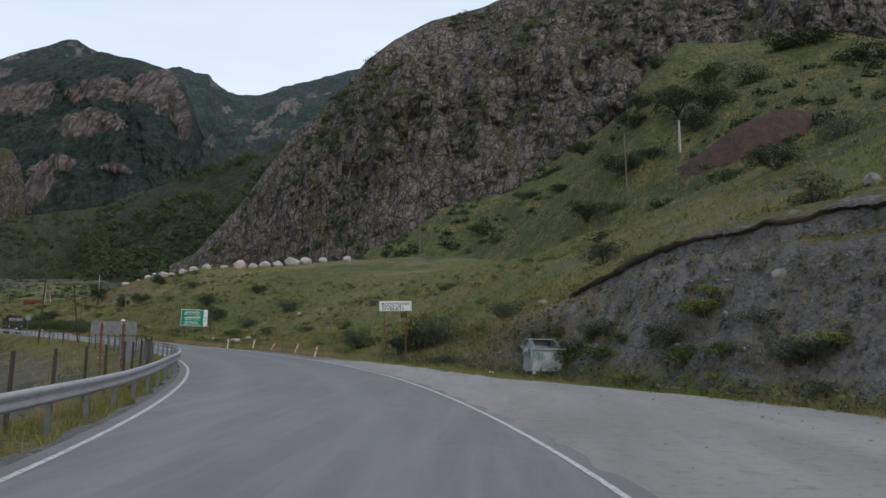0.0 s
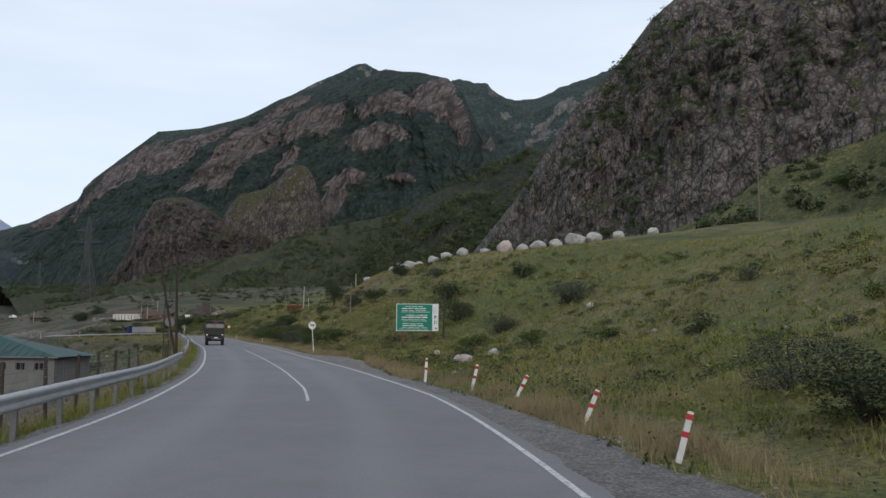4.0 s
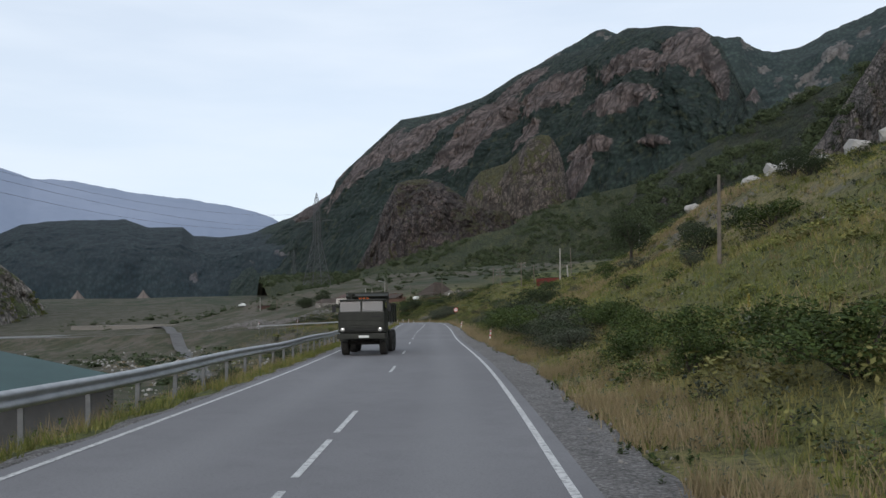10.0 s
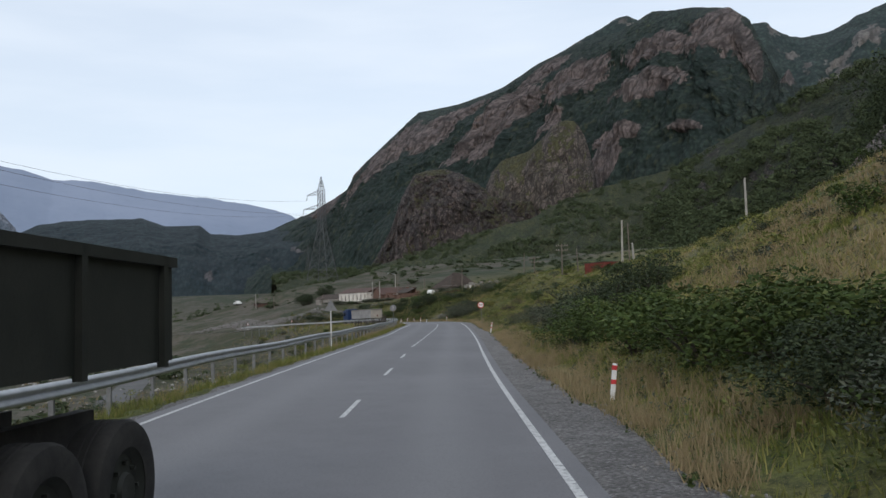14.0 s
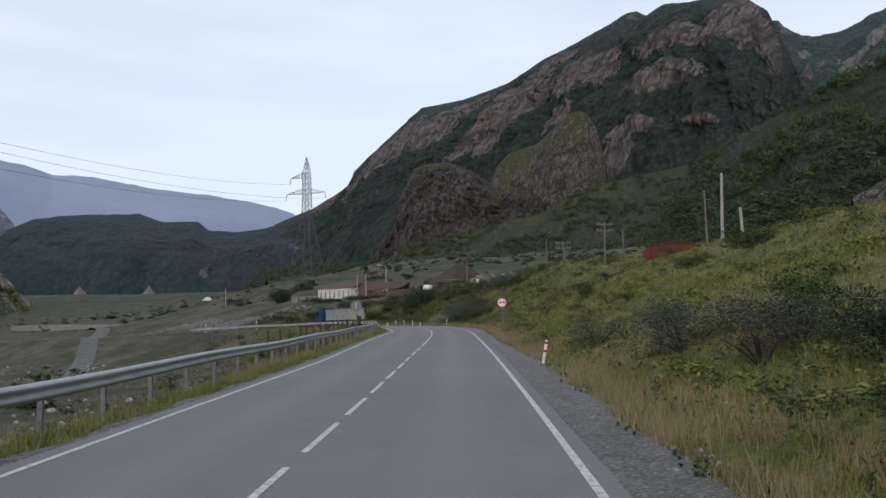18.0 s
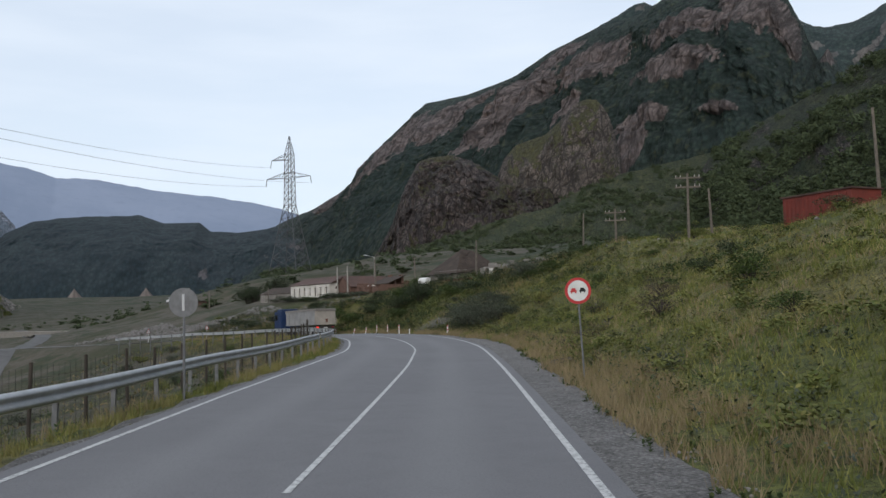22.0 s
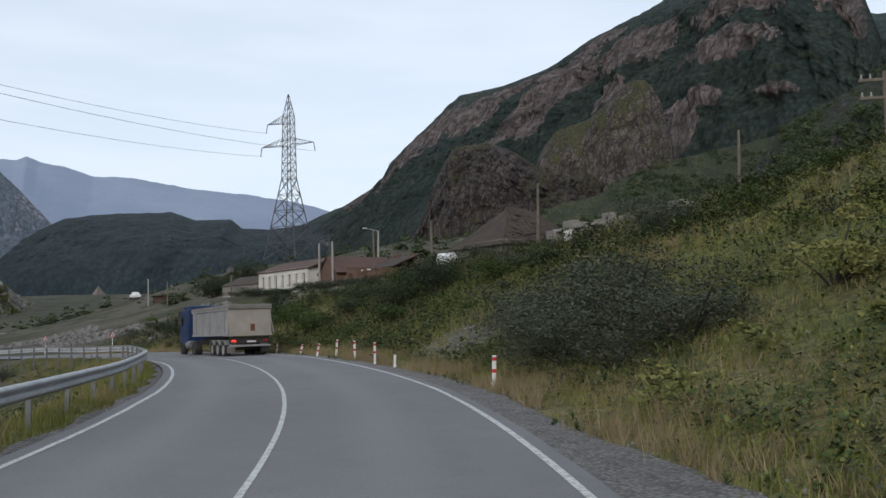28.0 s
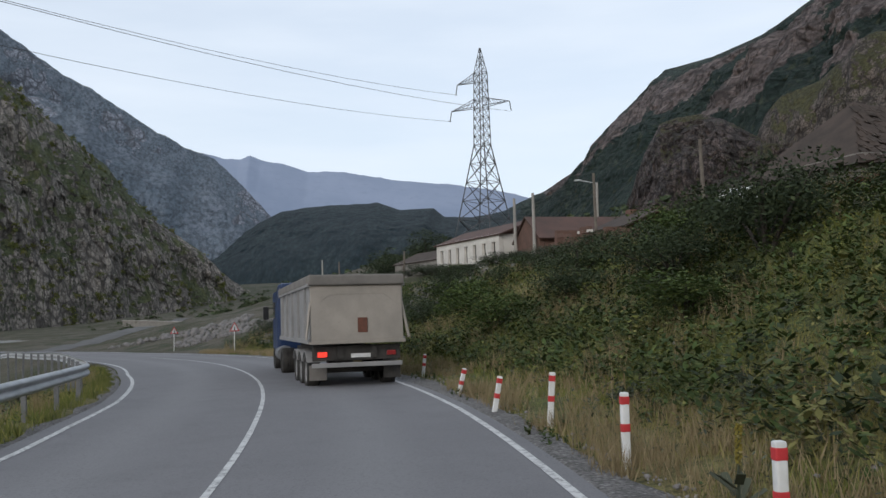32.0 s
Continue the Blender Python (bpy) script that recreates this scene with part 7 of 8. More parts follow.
BZ = land(BX, BY) - 0.12 + fade * (0.16 + face * (0.42 * gull + 0.34 * lump) + (1 - face) * 0.12 * lump + 0.85 * lip)
tagged(sheet("cut_bank", np.stack([BX, BY, BZ], -1), BANK), "eroded grey scree bank under a lip of turf", "bank", kind="structure")
# dark soil under the turf, overhanging the scree, lip shade put into its colour
edge = np.argmax(ee > 4.62, axis=1)
rows_s = np.arange(len(edge))
keep = (bs[:, 0] < 15.5) & (edge > 3)
inner, outer = np.clip(edge + 3, 0, be.shape[1] - 1), np.clip(edge - 1, 0, None)
top = np.stack([BX[rows_s, inner], BY[rows_s, inner], BZ[rows_s, inner]], -1)
fore = np.stack([BX[rows_s, outer], BY[rows_s, outer], BZ[rows_s, outer]], -1)
bared = np.clip(0.5 + 1.6 * fractal(bs[:, 0] / 2.6, 1.0, 0, 4), 0, 1)
drop = 0.03 + 0.2 * bared + 0.12 * fractal(bs[:, 0] / 0.7, 3.0, 0, 3)
lean = 0.25 * fractal(bs[:, 0] / 0.5, 8.0, 0, 3)
layer = [top + np.array([0, 0, 0.05]), top * 0.45 + fore * 0.55, fore + (fore - top) * (-0.1 + 0.6 * lean)[:, None], fore * 0.9 + top * 0.1, fore * 0.7 + top * 0.3]
sunk = 0.3 * (1 - bared)
layer[0][:, 2] -= 0.12
layer[1][:, 2], layer[2][:, 2] = top[:, 2] - 0.02 - sunk, top[:, 2] - 0.06 - sunk
layer[3][:, 2], layer[4][:, 2] = top[:, 2] - drop - sunk, top[:, 2] - drop - 0.1 - sunk
LIP = np.stack(layer, 1)[keep]
tagged(sheet("turf_edge", LIP, SHADED_SOIL), "dark soil strip with the turf lip's shade in its colour", "turf edge", kind="structure")

# rubble heap at the foot of the slope
hx, hy, _ = on_road(273.6, 5.7)
heap = thing("rubble_heap", "heap of loose dark grey slaty stones below the slope", "rubble heap", pose(hx, hy, 0))
random.seed(4)
for k in range(300):
    u, v = random.gauss(0, 1.5), random.gauss(0, 0.75)
    px, py, _ = on_road(273.6 + u, 5.7 + v)
    w = random.choice((0.06, 0.08, 0.10, 0.13, 0.17)) * random.uniform(0.7, 1.1)
    ob = new("stone", random.choice(ROCKS["slate"]))
    ob.parent = heap
    ob.matrix_basis = pose(px - hx, py - hy, ground_at(px, py) + 0.05 + random.uniform(0, 0.12), random.uniform(0, 360), random.uniform(-30, 30), random.uniform(0, 360)) @ Matrix.Diagonal((w * 1.2, w * 0.8, w * 0.45, 1))


def scatter_stones(name, places, sizes, material, label, lift=0.0):
    """Small stones in one mesh, lying on the ground."""
    base = rock_mesh("stone", 3, material, 0.7, 1)
    v = np.array([tuple(q.co) for q in base.vertices])
    f = np.array([tuple(q.vertices) for q in base.polygons])
    bpy.data.meshes.remove(base)
    n = len(places)
    xy = np.array(places)
    z = land(xy[:, 0], xy[:, 1], False) + lift
    ang = np.random.uniform(0, 6.28, n)
    w = np.array(sizes)
    st = np.random.uniform(0.7, 1.3, (n, 3))
    vv = v[None] * (w[:, None, None] * st[:, None, :])
    c, s = np.cos(ang)[:, None], np.sin(ang)[:, None]
    out = np.stack([vv[..., 0] * c - vv[..., 1] * s + xy[:, None, 0], vv[..., 0] * s + vv[..., 1] * c + xy[:, None, 1], vv[..., 2] + z[:, None] + w[:, None] * 0.15], -1)
    return polys(name, out.reshape(-1, 3), (f[None] + (np.arange(n) * len(v))[:, None, None]).reshape(-1, f.shape[1]), material, label, "stones")


def polys(name, verts, faces, material, label, category):
    k = faces.shape[1]
    me = bpy.data.meshes.new(name)
    me.vertices.add(len(verts))
    me.vertices.foreach_set("co", verts.ravel().astype(np.float32))
    me.loops.add(faces.size)
    me.loops.foreach_set("vertex_index", faces.ravel().astype(np.int32))
    me.polygons.add(len(faces))
    me.polygons.foreach_set("loop_start", np.arange(0, faces.size, k, dtype=np.int32))
    me.polygons.foreach_set("loop_total", np.full(len(faces), k, dtype=np.int32))
    me.update(calc_edges=True)
    me.materials.append(material)
    return tagged(new(name, me), label, category, kind="stuff")


def strip_places(n, s0, s1, d0, d1, power=1.0):
    """Random places on a strip beside the road; power above 1 gathers them at its near side."""
    s = np.random.uniform(s0, s1, n)
    u = np.random.uniform(0, 1, n) ** power
    grid = np.arange(s0, s1 + 0.5, 0.5)
    lo, hi = (np.interp(s, grid, [f(g) for g in grid]) if callable(f) else f for f in (d0, d1))
    d = lo + (hi - lo) * u
    x, y = np.interp(s, ROAD_S, ROAD[:, 0]), np.interp(s, ROAD_S, ROAD[:, 1])
    ux, uy = np.interp(s, ROAD_S, ROAD_D[:, 0]), np.interp(s, ROAD_S, ROAD_D[:, 1])
    return np.stack([x + uy * d, y - ux * d], 1)


np.random.seed(5)
rubble = np.array([on_road(273.6 + a, 5.7 + b)[:2] for a, b in zip(np.random.normal(0, 1.5, 1800), np.random.normal(0, 0.75, 1800))])
scatter_stones("heap_rubble", rubble, np.random.choice([0.03, 0.05, 0.08], 1800), SLATE_STONE, "fine slaty rubble between the stones of the heap")
scatter_stones("shoulder_gravel", strip_places(7500, -25, 320, lambda s: right_edge(s) + 0.6, lambda s: shoulder_edge(s) + 0.3, 0.6), np.random.choice([0.03, 0.045, 0.06, 0.09], 7500, p=[0.4, 0.35, 0.2, 0.05]), GREY_STONE, "loose grey gravel on the shoulder")
scatter_stones("bank_stones", strip_places(2600, -30, 20, lambda s: float(np.interp(s, KNOTS, TOE)) - 1, lambda s: float(np.interp(s, KNOTS, TOE)) + 5.4, 1.0), np.random.choice([0.05, 0.09, 0.15, 0.26], 2600, p=[0.5, 0.33, 0.14, 0.03]), GREY_STONE, "stones weathering out of the cut bank", 0.1)
scatter_stones("slope_stones", strip_places(500, 40, 330, 6, 22, 1.0), np.random.choice([0.08, 0.13, 0.2, 0.32], 500, p=[0.5, 0.3, 0.15, 0.05]), GREY_STONE, "grey stones scattered over the slope")
scatter_stones("scree_stones", strip_places(3200, 312, 372, lambda s: 8.0 + 2 * math.sin(s * 0.3), lambda s: 17 + 3 * math.sin(s * 0.21), 1.0), np.random.choice([0.18, 0.3, 0.5, 0.8], 3200, p=[0.4, 0.35, 0.2, 0.05]), SLATE_STONE, "dark broken slate on the bank below the houses")
bed = np.stack([np.random.uniform(-420, -110, 5200), np.random.uniform(80, 260, 5200)], 1)
bed = bed[(along(bed[:, 0], bed[:, 1])[1] < -22) & (fractal(bed[:, 0] / 40, bed[:, 1] / 40, 2.0, 3) > 0.02)]
scatter_stones("river_stones", [tuple(p) for p in bed], np.random.choice([0.25, 0.45, 0.8], len(bed), p=[0.6, 0.3, 0.1]), BOULDER, "pale boulders and shingle of the river bed")

# ---- plants ----
def leaf_material(name, a, b, c, rough=0.8, straw=0.0):
    """Leaves or blades whose tone changes from one to the next."""
    n = Nodes(name, rough)
    n.place()
    r = n.geo.outputs["Random Per Island"]
    col = n.mix(n.step(r, 0.15, 0.75), a, b)
    col = n.mix(n.step(r, 0.8, 1.0), col, c)
    col = n.mix(n.step(n.noise(0.25, 4), 0.4, 0.65, 0, 0.55), col, tuple(x * 0.6 for x in a))
    if straw:
        col = n.mix(n.step(n.noise(0.16, 5, 0.65), 0.50, 0.62, 0, straw), col, (0.255, 0.212, 0.092))
    n.b.inputs["Specular IOR Level"].default_value = 0.15
    return n.done(col)


LEAF_DARK = leaf_material("dark_leaves", (0.026, 0.038, 0.020), (0.046, 0.062, 0.030), (0.080, 0.098, 0.046))
LEAF_GREY = leaf_material("grey_green_leaves", (0.050, 0.060, 0.042), (0.082, 0.093, 0.063), (0.135, 0.142, 0.10))
LEAF_GREEN = leaf_material("green_leaves", (0.036, 0.056, 0.017), (0.064, 0.094, 0.026), (0.115, 0.132, 0.04))
LEAF_HERB = leaf_material("herb_leaves", (0.082, 0.104, 0.030), (0.162, 0.170, 0.047), (0.25, 0.23, 0.078), straw=0.35)
GRASS_GREEN = leaf_material("green_grass", (0.098, 0.122, 0.031), (0.198, 0.202, 0.055), (0.32, 0.285, 0.11), straw=0.65)
GRASS_DRY = leaf_material("dry_grass", (0.22, 0.170, 0.095), (0.33, 0.262, 0.155), (0.15, 0.128, 0.06))
LEAF_BROWN = leaf_material("brown_twigs", (0.050, 0.038, 0.032), (0.080, 0.062, 0.050), (0.11, 0.095, 0.07))
LEAF_FLOWER = leaf_material("yellow_flowers", (0.16, 0.13, 0.03), (0.30, 0.24, 0.045), (0.34, 0.32, 0.22))
LEAF_WOOD = leaf_material("distant_leaves", (0.050, 0.068, 0.034), (0.068, 0.088, 0.043), (0.088, 0.104, 0.052))
BARK = plain("bark", (0.06, 0.05, 0.042), (0.04, 0.034, 0.03), 6, 0.95)


def crown_mesh(name, seed, material, leaves, size, blobs, flat=0.8, stem=0.0):
    """A crown about one metre wide: leaves on and inside several uneven clumps."""
    rng = np.random.default_rng(seed)
    centre = rng.normal(0, 0.23, (blobs, 3)) * np.array([1, 1, 0.75]) + np.array([0, 0, 0.42 + stem])
    centre[:, 2] = np.clip(centre[:, 2], 0.12 + stem, 1.0 + stem)
    rad = rng.uniform(0.14, 0.30, blobs)
    pick = rng.choice(blobs, leaves, p=rad**2 / np.sum(rad**2))
    d = rng.normal(0, 1, (leaves, 3))
    d /= np.linalg.norm(d, axis=1)[:, None]
    r = rad[pick] * rng.uniform(0.62, 1.08, leaves) ** 0.7
    p = centre[pick] + d * r[:, None] * np.array([1, 1, flat])
    p[:, 2] = np.maximum(p[:, 2], 0.01 + stem * 0.8)
    up = rng.normal(0, 1, (leaves, 3)) + d * 0.7
    up /= np.linalg.norm(up, axis=1)[:, None]
    side = np.cross(up, rng.normal(0, 1, (leaves, 3)))
    side /= np.linalg.norm(side, axis=1)[:, None]
    fwd = np.cross(up, side)
    w = size * rng.uniform(0.6, 1.4, leaves)[:, None]
    v = np.stack([p - fwd * w, p + side * w * 0.45, p + fwd * w, p - side * w * 0.45], 1)
    me = bpy.data.meshes.new(name)
    nv = leaves * 4
    me.vertices.add(nv)
    me.vertices.foreach_set("co", v.reshape(-1).astype(np.float32))
    me.loops.add(nv)
    me.loops.foreach_set("vertex_index", np.arange(nv, dtype=np.int32))
    me.polygons.add(leaves)
    me.polygons.foreach_set("loop_start", np.arange(0, nv, 4, dtype=np.int32))
    me.polygons.foreach_set("loop_total", np.full(leaves, 4, dtype=np.int32))
    me.update(calc_edges=True)
    me.materials.append(material)
    return me, centre


def bush_kind(seed, material, leaves, size, blobs, flat=0.8, stem=0.0):
    me, centre = crown_mesh("crown", seed, material, leaves, size, blobs, flat, stem)
    s = Solid()
    base = Vector((0, 0, -0.08))
    if stem:
        s.rod(base, (0.02, 0.01, stem + 0.1), 0.045, 0.03, 8)
        base = Vector((0.02, 0.01, stem + 0.05))
    for c in centre[:9]:
        tip = Vector(c)
        mid = base.lerp(tip, 0.5) + Vector((0, 0, 0.05))
        s.rod(base, mid, 0.02, 0.013, 5)
        s.rod(mid, tip, 0.013, 0.005, 5)
    return me, s.mesh("woody_stem", BARK)


KINDS = {
    "dark": [bush_kind(11, LEAF_DARK, 5000, 0.018, 16), bush_kind(12, LEAF_DARK, 5000, 0.018, 13)],
    "grey": [bush_kind(21, LEAF_GREY, 5600, 0.017, 20), bush_kind(22, LEAF_GREY, 5600, 0.017, 16)],
    "green": [bush_kind(31, LEAF_GREEN, 3600, 0.024, 14), bush_kind(32, LEAF_GREEN, 3600, 0.024, 11)],
    "brown": [bush_kind(51, LEAF_BROWN, 3000, 0.014, 16)],
    "small green": [bush_kind(61, LEAF_GREEN, 1300, 0.036, 12), bush_kind(62, LEAF_HERB, 1300, 0.036, 10)],
    "small grey": [bush_kind(63, LEAF_GREY, 1500, 0.032, 14)],
    "small dark": [bush_kind(64, LEAF_DARK, 1500, 0.032, 13)],
    "tree": [bush_kind(41, LEAF_DARK, 6500, 0.018, 22, 0.9, 0.28)],
}
LABELS = {"brown": "leggy brown half-dead shrub on the slope", "dark": "dense dark green shrub on the slope", "grey": "broad grey-green shrub beside the road", "green": "low bright green shrub in the grass", "tree": "small dark round-crowned tree on the slope"}


def bush(x, y, wide, tall, kind, label="", group="", foot=None):
    crown, stems = random.choice(KINDS[kind])
    t = thing("tree" if kind == "tree" else "shrub", label or LABELS[kind], "tree" if kind == "tree" else "shrub", pose(x, y, ground_at(x, y) if foot is None else foot, 0, 0, random.uniform(0, 360)) @ Matrix.Diagonal((wide, wide, tall, 1)), group or "shrubs on the hillside")
    c = new("crown", crown)
    c.parent = t
    k = new("trunk" if kind == "tree" else "woody_stem", stems)
    k.parent = t
    return t


random.seed(21)
# the ones that stand out: metres along the road and to its right, width, height
for s, d, w, h, kind in (
        (25.5, 9.0, 2.7, 2.9, "dark"), (26.8, 8.2, 2.3, 1.9, "dark"), (24.3, 9.8, 2.4, 2.3, "grey"), (163, 5.8, 3.2, 2.3, "dark"), (166.5, 6.0, 3.0, 2.0, "grey"), (160, 6.2, 2.8, 1.9, "grey"), (34, 8.0, 2.6, 1.7, "dark"), (38, 9, 2.0, 1.4, "grey"), (22, 13, 2.4, 1.6, "grey"), (12, 16, 2.2, 1.2, "grey"), (4, 19, 2.4, 1.4, "grey"),
        (20, 32, 3.6, 2.6, "dark"), (5, 36, 3.4, 2.8, "dark"), (34, 44, 4.0, 3.4, "dark"), (41, 55, 4.4, 3.2, "dark"), (50, 40, 2.4, 1.6, "dark"),
        (90, 15, 3.0, 2.6, "dark"), (97, 16.4, 3.0, 2.4, "dark"), (93, 22, 2.4, 2.0, "dark"), (76, 19, 3.2, 2.2, "grey"), (79, 15, 2.6, 1.6, "grey"), (70, 14, 2.0, 1.2, "green"), (74.5, 11.6, 2.2, 1.1, "green"),
        (133.5, 21, 2.2, 2.2, "dark"), (130.5, 20.5, 2.0, 1.9, "dark"), (128.5, 13.6, 2.6, 2.2, "dark"), (124, 15.5, 3.0, 1.6, "green"),
        (22.5, 20.5, 2.6, 2.2, "dark"), (-6, 21.5, 2.0, 1.3, "grey"), (-2, 13.8, 2.2, 1.1, "grey"), (4, 12.6, 1.9, 1.0, "grey"), (-9, 16.6, 2.4, 1.2, "grey"), (9, 11.6, 1.6, 0.9, "green"), (-13, 18.6, 2.2, 1.2, "green"),
        (148.5, 14.8, 3.3, 3.6, "tree"),
        (116.5, 4.6, 2.2, 1.2, "grey"), (118.6, 4.7, 2.4, 1.4, "dark"), (120.8, 4.6, 2.4, 1.4, "grey"), (123.2, 4.8, 2.2, 1.3, "grey"), (129.5, 5.0, 2.4, 1.4, "grey"), (132.5, 5.0, 2.4, 1.5, "dark"),
        (162.5, 7.4, 4.2, 2.9, "dark"), (166, 7.2, 4.2, 2.8, "grey"), (164.5, 10.2, 4.0, 2.9, "dark"), (169, 9.6, 3.2, 2.2, "dark"), (161, 6.0, 2.6, 1.4, "grey"),
        (226, 7.6, 1.8, 1.2, "brown"), (232, 9.4, 1.6, 1.3, "brown"), (240, 8.0, 1.5, 1.0, "brown"), (204, 7.0, 1.6, 0.9, "brown"), (212, 9.6, 1.4, 0.9, "brown"), (95, 7.4, 1.6, 1.0, "brown"), (88, 9.0, 1.5, 0.9, "brown"), (177, 6.2, 2.2, 1.4, "brown"), (174, 7.4, 2.4, 1.6, "dark"), (229, 5.6, 1.5, 0.7, "brown"), (272, 10.5, 1.8, 1.2, "brown"),
        (191.5, 5.2, 1.9, 1.2, "grey"), (188, 6.8, 1.8, 1.1, "grey"), (182, 6.0, 2.6, 1.5, "grey"), (178, 7.2, 2.2, 1.6, "grey"), (181.0, 8.8, 2.0, 1.5, "green"), (207, 17.0, 3.4, 1.4, "green"), (212, 15, 2.2, 1.2, "green"),
        (261.5, 6.6, 3.6, 2.4, "grey"), (264.5, 6.6, 3.6, 2.1, "grey"), (267.2, 6.4, 3.6, 2.2, "grey"), (269.6, 7.2, 2.6, 1.5, "grey"), (258.5, 6.6, 2.8, 1.7, "grey"), (259.5, 5.3, 2.6, 1.6, "grey"), (262.0, 5.2, 3.0, 1.9, "grey"), (264.6, 5.3, 2.6, 1.7, "grey"), (267.5, 9.6, 2.8, 1.3, "grey"), (274, 15.5, 3.0, 2.2, "grey"), (277, 17, 3.0, 2.0, "grey"),
        (294, 13.5, 3.4, 2.0, "dark"), (300, 11, 3.6, 2.0, "dark"), (303, 14, 3.2, 1.8, "dark"), (309, 8.0, 3.2, 1.8, "dark"), (316, 13, 3.4, 1.8, "dark"), (285, 14, 2.8, 1.4, "grey"), (281, 13.5, 2.6, 1.3, "dark"), (290, 16, 2.8, 1.4, "dark"), (325, 8, 3.4, 1.6, "dark"), (331, 10, 3.0, 1.6, "dark"), (297.5, 9.4, 3.0, 1.7, "dark"),
        (289.5, 11.2, 4.2, 3.6, "dark"), (292, 10.0, 3.4, 2.4, "dark"), (305, 8.5, 3.6, 2.0, "green"), (312, 11, 3.4, 2.0, "dark"), (299, 7.2, 3.0, 1.6, "green"), (296, 12.5, 3.4, 2.0, "green"), (320, 9, 3.2, 1.8, "dark"), (287, 7.4, 3.0, 1.3, "green"), (283.5, 12, 3.0, 1.5, "green")):
    x, y, _ = on_road(s, d)
    bush(x, y, w, h, kind)
# a thicket along the verge
for k in range(22):
    s = 98 + 2.75 * k
    x, y, _ = on_road(s, random.uniform(5.0, 6.6))
    w = random.uniform(2.3, 3.3) * (0.75 if s < 122 else 1.0)
    bush(x, y, w, w * random.uniform(0.5, 0.72), random.choice(("grey", "green", "green")), "dense grey-green shrub in the thicket by the road", "thicket along the verge")
# shrubs and small trees on the upper meadow and below the cliff
for x, y, z, w, h, kind in ((47.4, 150.9, 48.8, 11, 8, "dark"), (53, 146, 48, 9, 7, "dark"), (47.9, 138.5, 42, 9, 6, "dark"), (33.3, 128.6, 31.6, 9, 5.5, "dark"), (38, 131, 34, 7, 5, "dark"), (43.3, 173.8, 55.6, 7, 6, "dark"), (54.9, 212.6, 77.5, 6, 6, "dark"),
                            (85.9, 178.1, 71.8, 16, 8, "dark"), (78, 181, 71, 10, 6, "green"), (85.9, 153.7, 60.2, 14, 6, "dark"), (96, 150, 60, 12, 6, "dark"), (24.3, 112.6, 20.6, 6.5, 4.6, "dark"), (29, 111, 21.2, 4, 3, "green"), (56.6, 92.1, 28.8, 6.0, 5.0, "grey"),
                            (17.7, 165.9, 32.3, 8, 3, "dark"), (24, 160, 33, 5, 3, "dark"), (6.4, 156.8, 23.3, 5, 2.5, "green"), (40, 160, 48, 8, 5, "dark"), (30, 170, 44, 6, 4, "dark"), (66, 160, 57, 10, 6, "dark"), (60, 175, 63, 9, 5, "green")):
    bush(x, y, w, h, kind, "dark shrub on the meadow below the cliff", "shrubs below the cliff", z)
# smaller growth over the slope
for k in range(230):
    s = random.uniform(30, 345)
    e = random.uniform(3, 26)
    thick = 0.25 if 30 < s < 115 else 0.55 if 172 < s < 255 else 1.0
    if random.random() > thick:
        continue
    x, y, _ = on_road(s, float(np.interp(s, KNOTS, TOE)) + e)
    if s > 304 and e > 10:
        continue
    w = random.uniform(0.7, 2.2)
    bush(x, y, w, w * random.uniform(0.45, 0.8), random.choice(("small green", "small grey", "small dark", "small green")), "small shrub on the grassy slope", "small shrubs")
# valley floor and verge on the left
crown, _ = crown_mesh("valley_shrub", 77, LEAF_DARK, 110, 0.115, 9)
base_v = np.array([tuple(v.co) for v in crown.vertices])
bpy.data.meshes.remove(crown)
spots = np.stack([np.random.default_rng(6).uniform(-440, -60, 2600), np.random.default_rng(7).uniform(60, 420, 2600)], 1)
ss, sd = along(spots[:, 0], spots[:, 1])
spots = spots[((sd < -30) | (sd > 42)) & (fractal(spots[:, 0] / 30, spots[:, 1] / 30, 1.0, 3) > -0.15)]
rng = np.random.default_rng(8)
wide = rng.uniform(1.2, 4.2, len(spots))
spin = rng.uniform(0, 6.28, len(spots))
tall = wide * rng.uniform(0.4, 0.75, len(spots))
cs, sn = np.cos(spin)[:, None], np.sin(spin)[:, None]
vv = np.stack([(base_v[None, :, 0] * cs - base_v[None, :, 1] * sn) * wide[:, None] + spots[:, :1], (base_v[None, :, 0] * sn + base_v[None, :, 1] * cs) * wide[:, None] + spots[:, 1:], base_v[None, :, 2] * tall[:, None] + land(spots[:, 0], spots[:, 1])[:, None] - 0.1], -1).reshape(-1, 3)
SHRUBS = vv
for k in range(46):
    s = random.uniform(120, 320)
    x, y, _ = on_road(s, -random.uniform(9.5, 30))
    w = random.uniform(0.8, 2.4)
    bush(x, y, w, w * random.uniform(0.45, 0.75), random.choice(("small green", "small grey", "small dark", "small green")), "small shrub in the rough grass below the crash barrier", "shrubs below the barrier")
# growth along the foot of the houses on the terrace
for k in range(15):
    u, out = -1.0 + 1.9 * k, random.uniform(1.2, 2.6)
    turn = math.radians(-11.5)
    x, y = -224.2 + u * math.cos(turn) + out * math.sin(turn), 253.7 + u * math.sin(turn) - out * math.cos(turn)
    h = min(3.4, max(0.9, 4.3 + random.uniform(-0.3, 0.3) - ground_at(x, y)))
    bush(x, y, random.uniform(2.2, 3.2), h, random.choice(("green", "dark", "grey")), "shrub growing against the foot of the house", "shrubs below the houses")
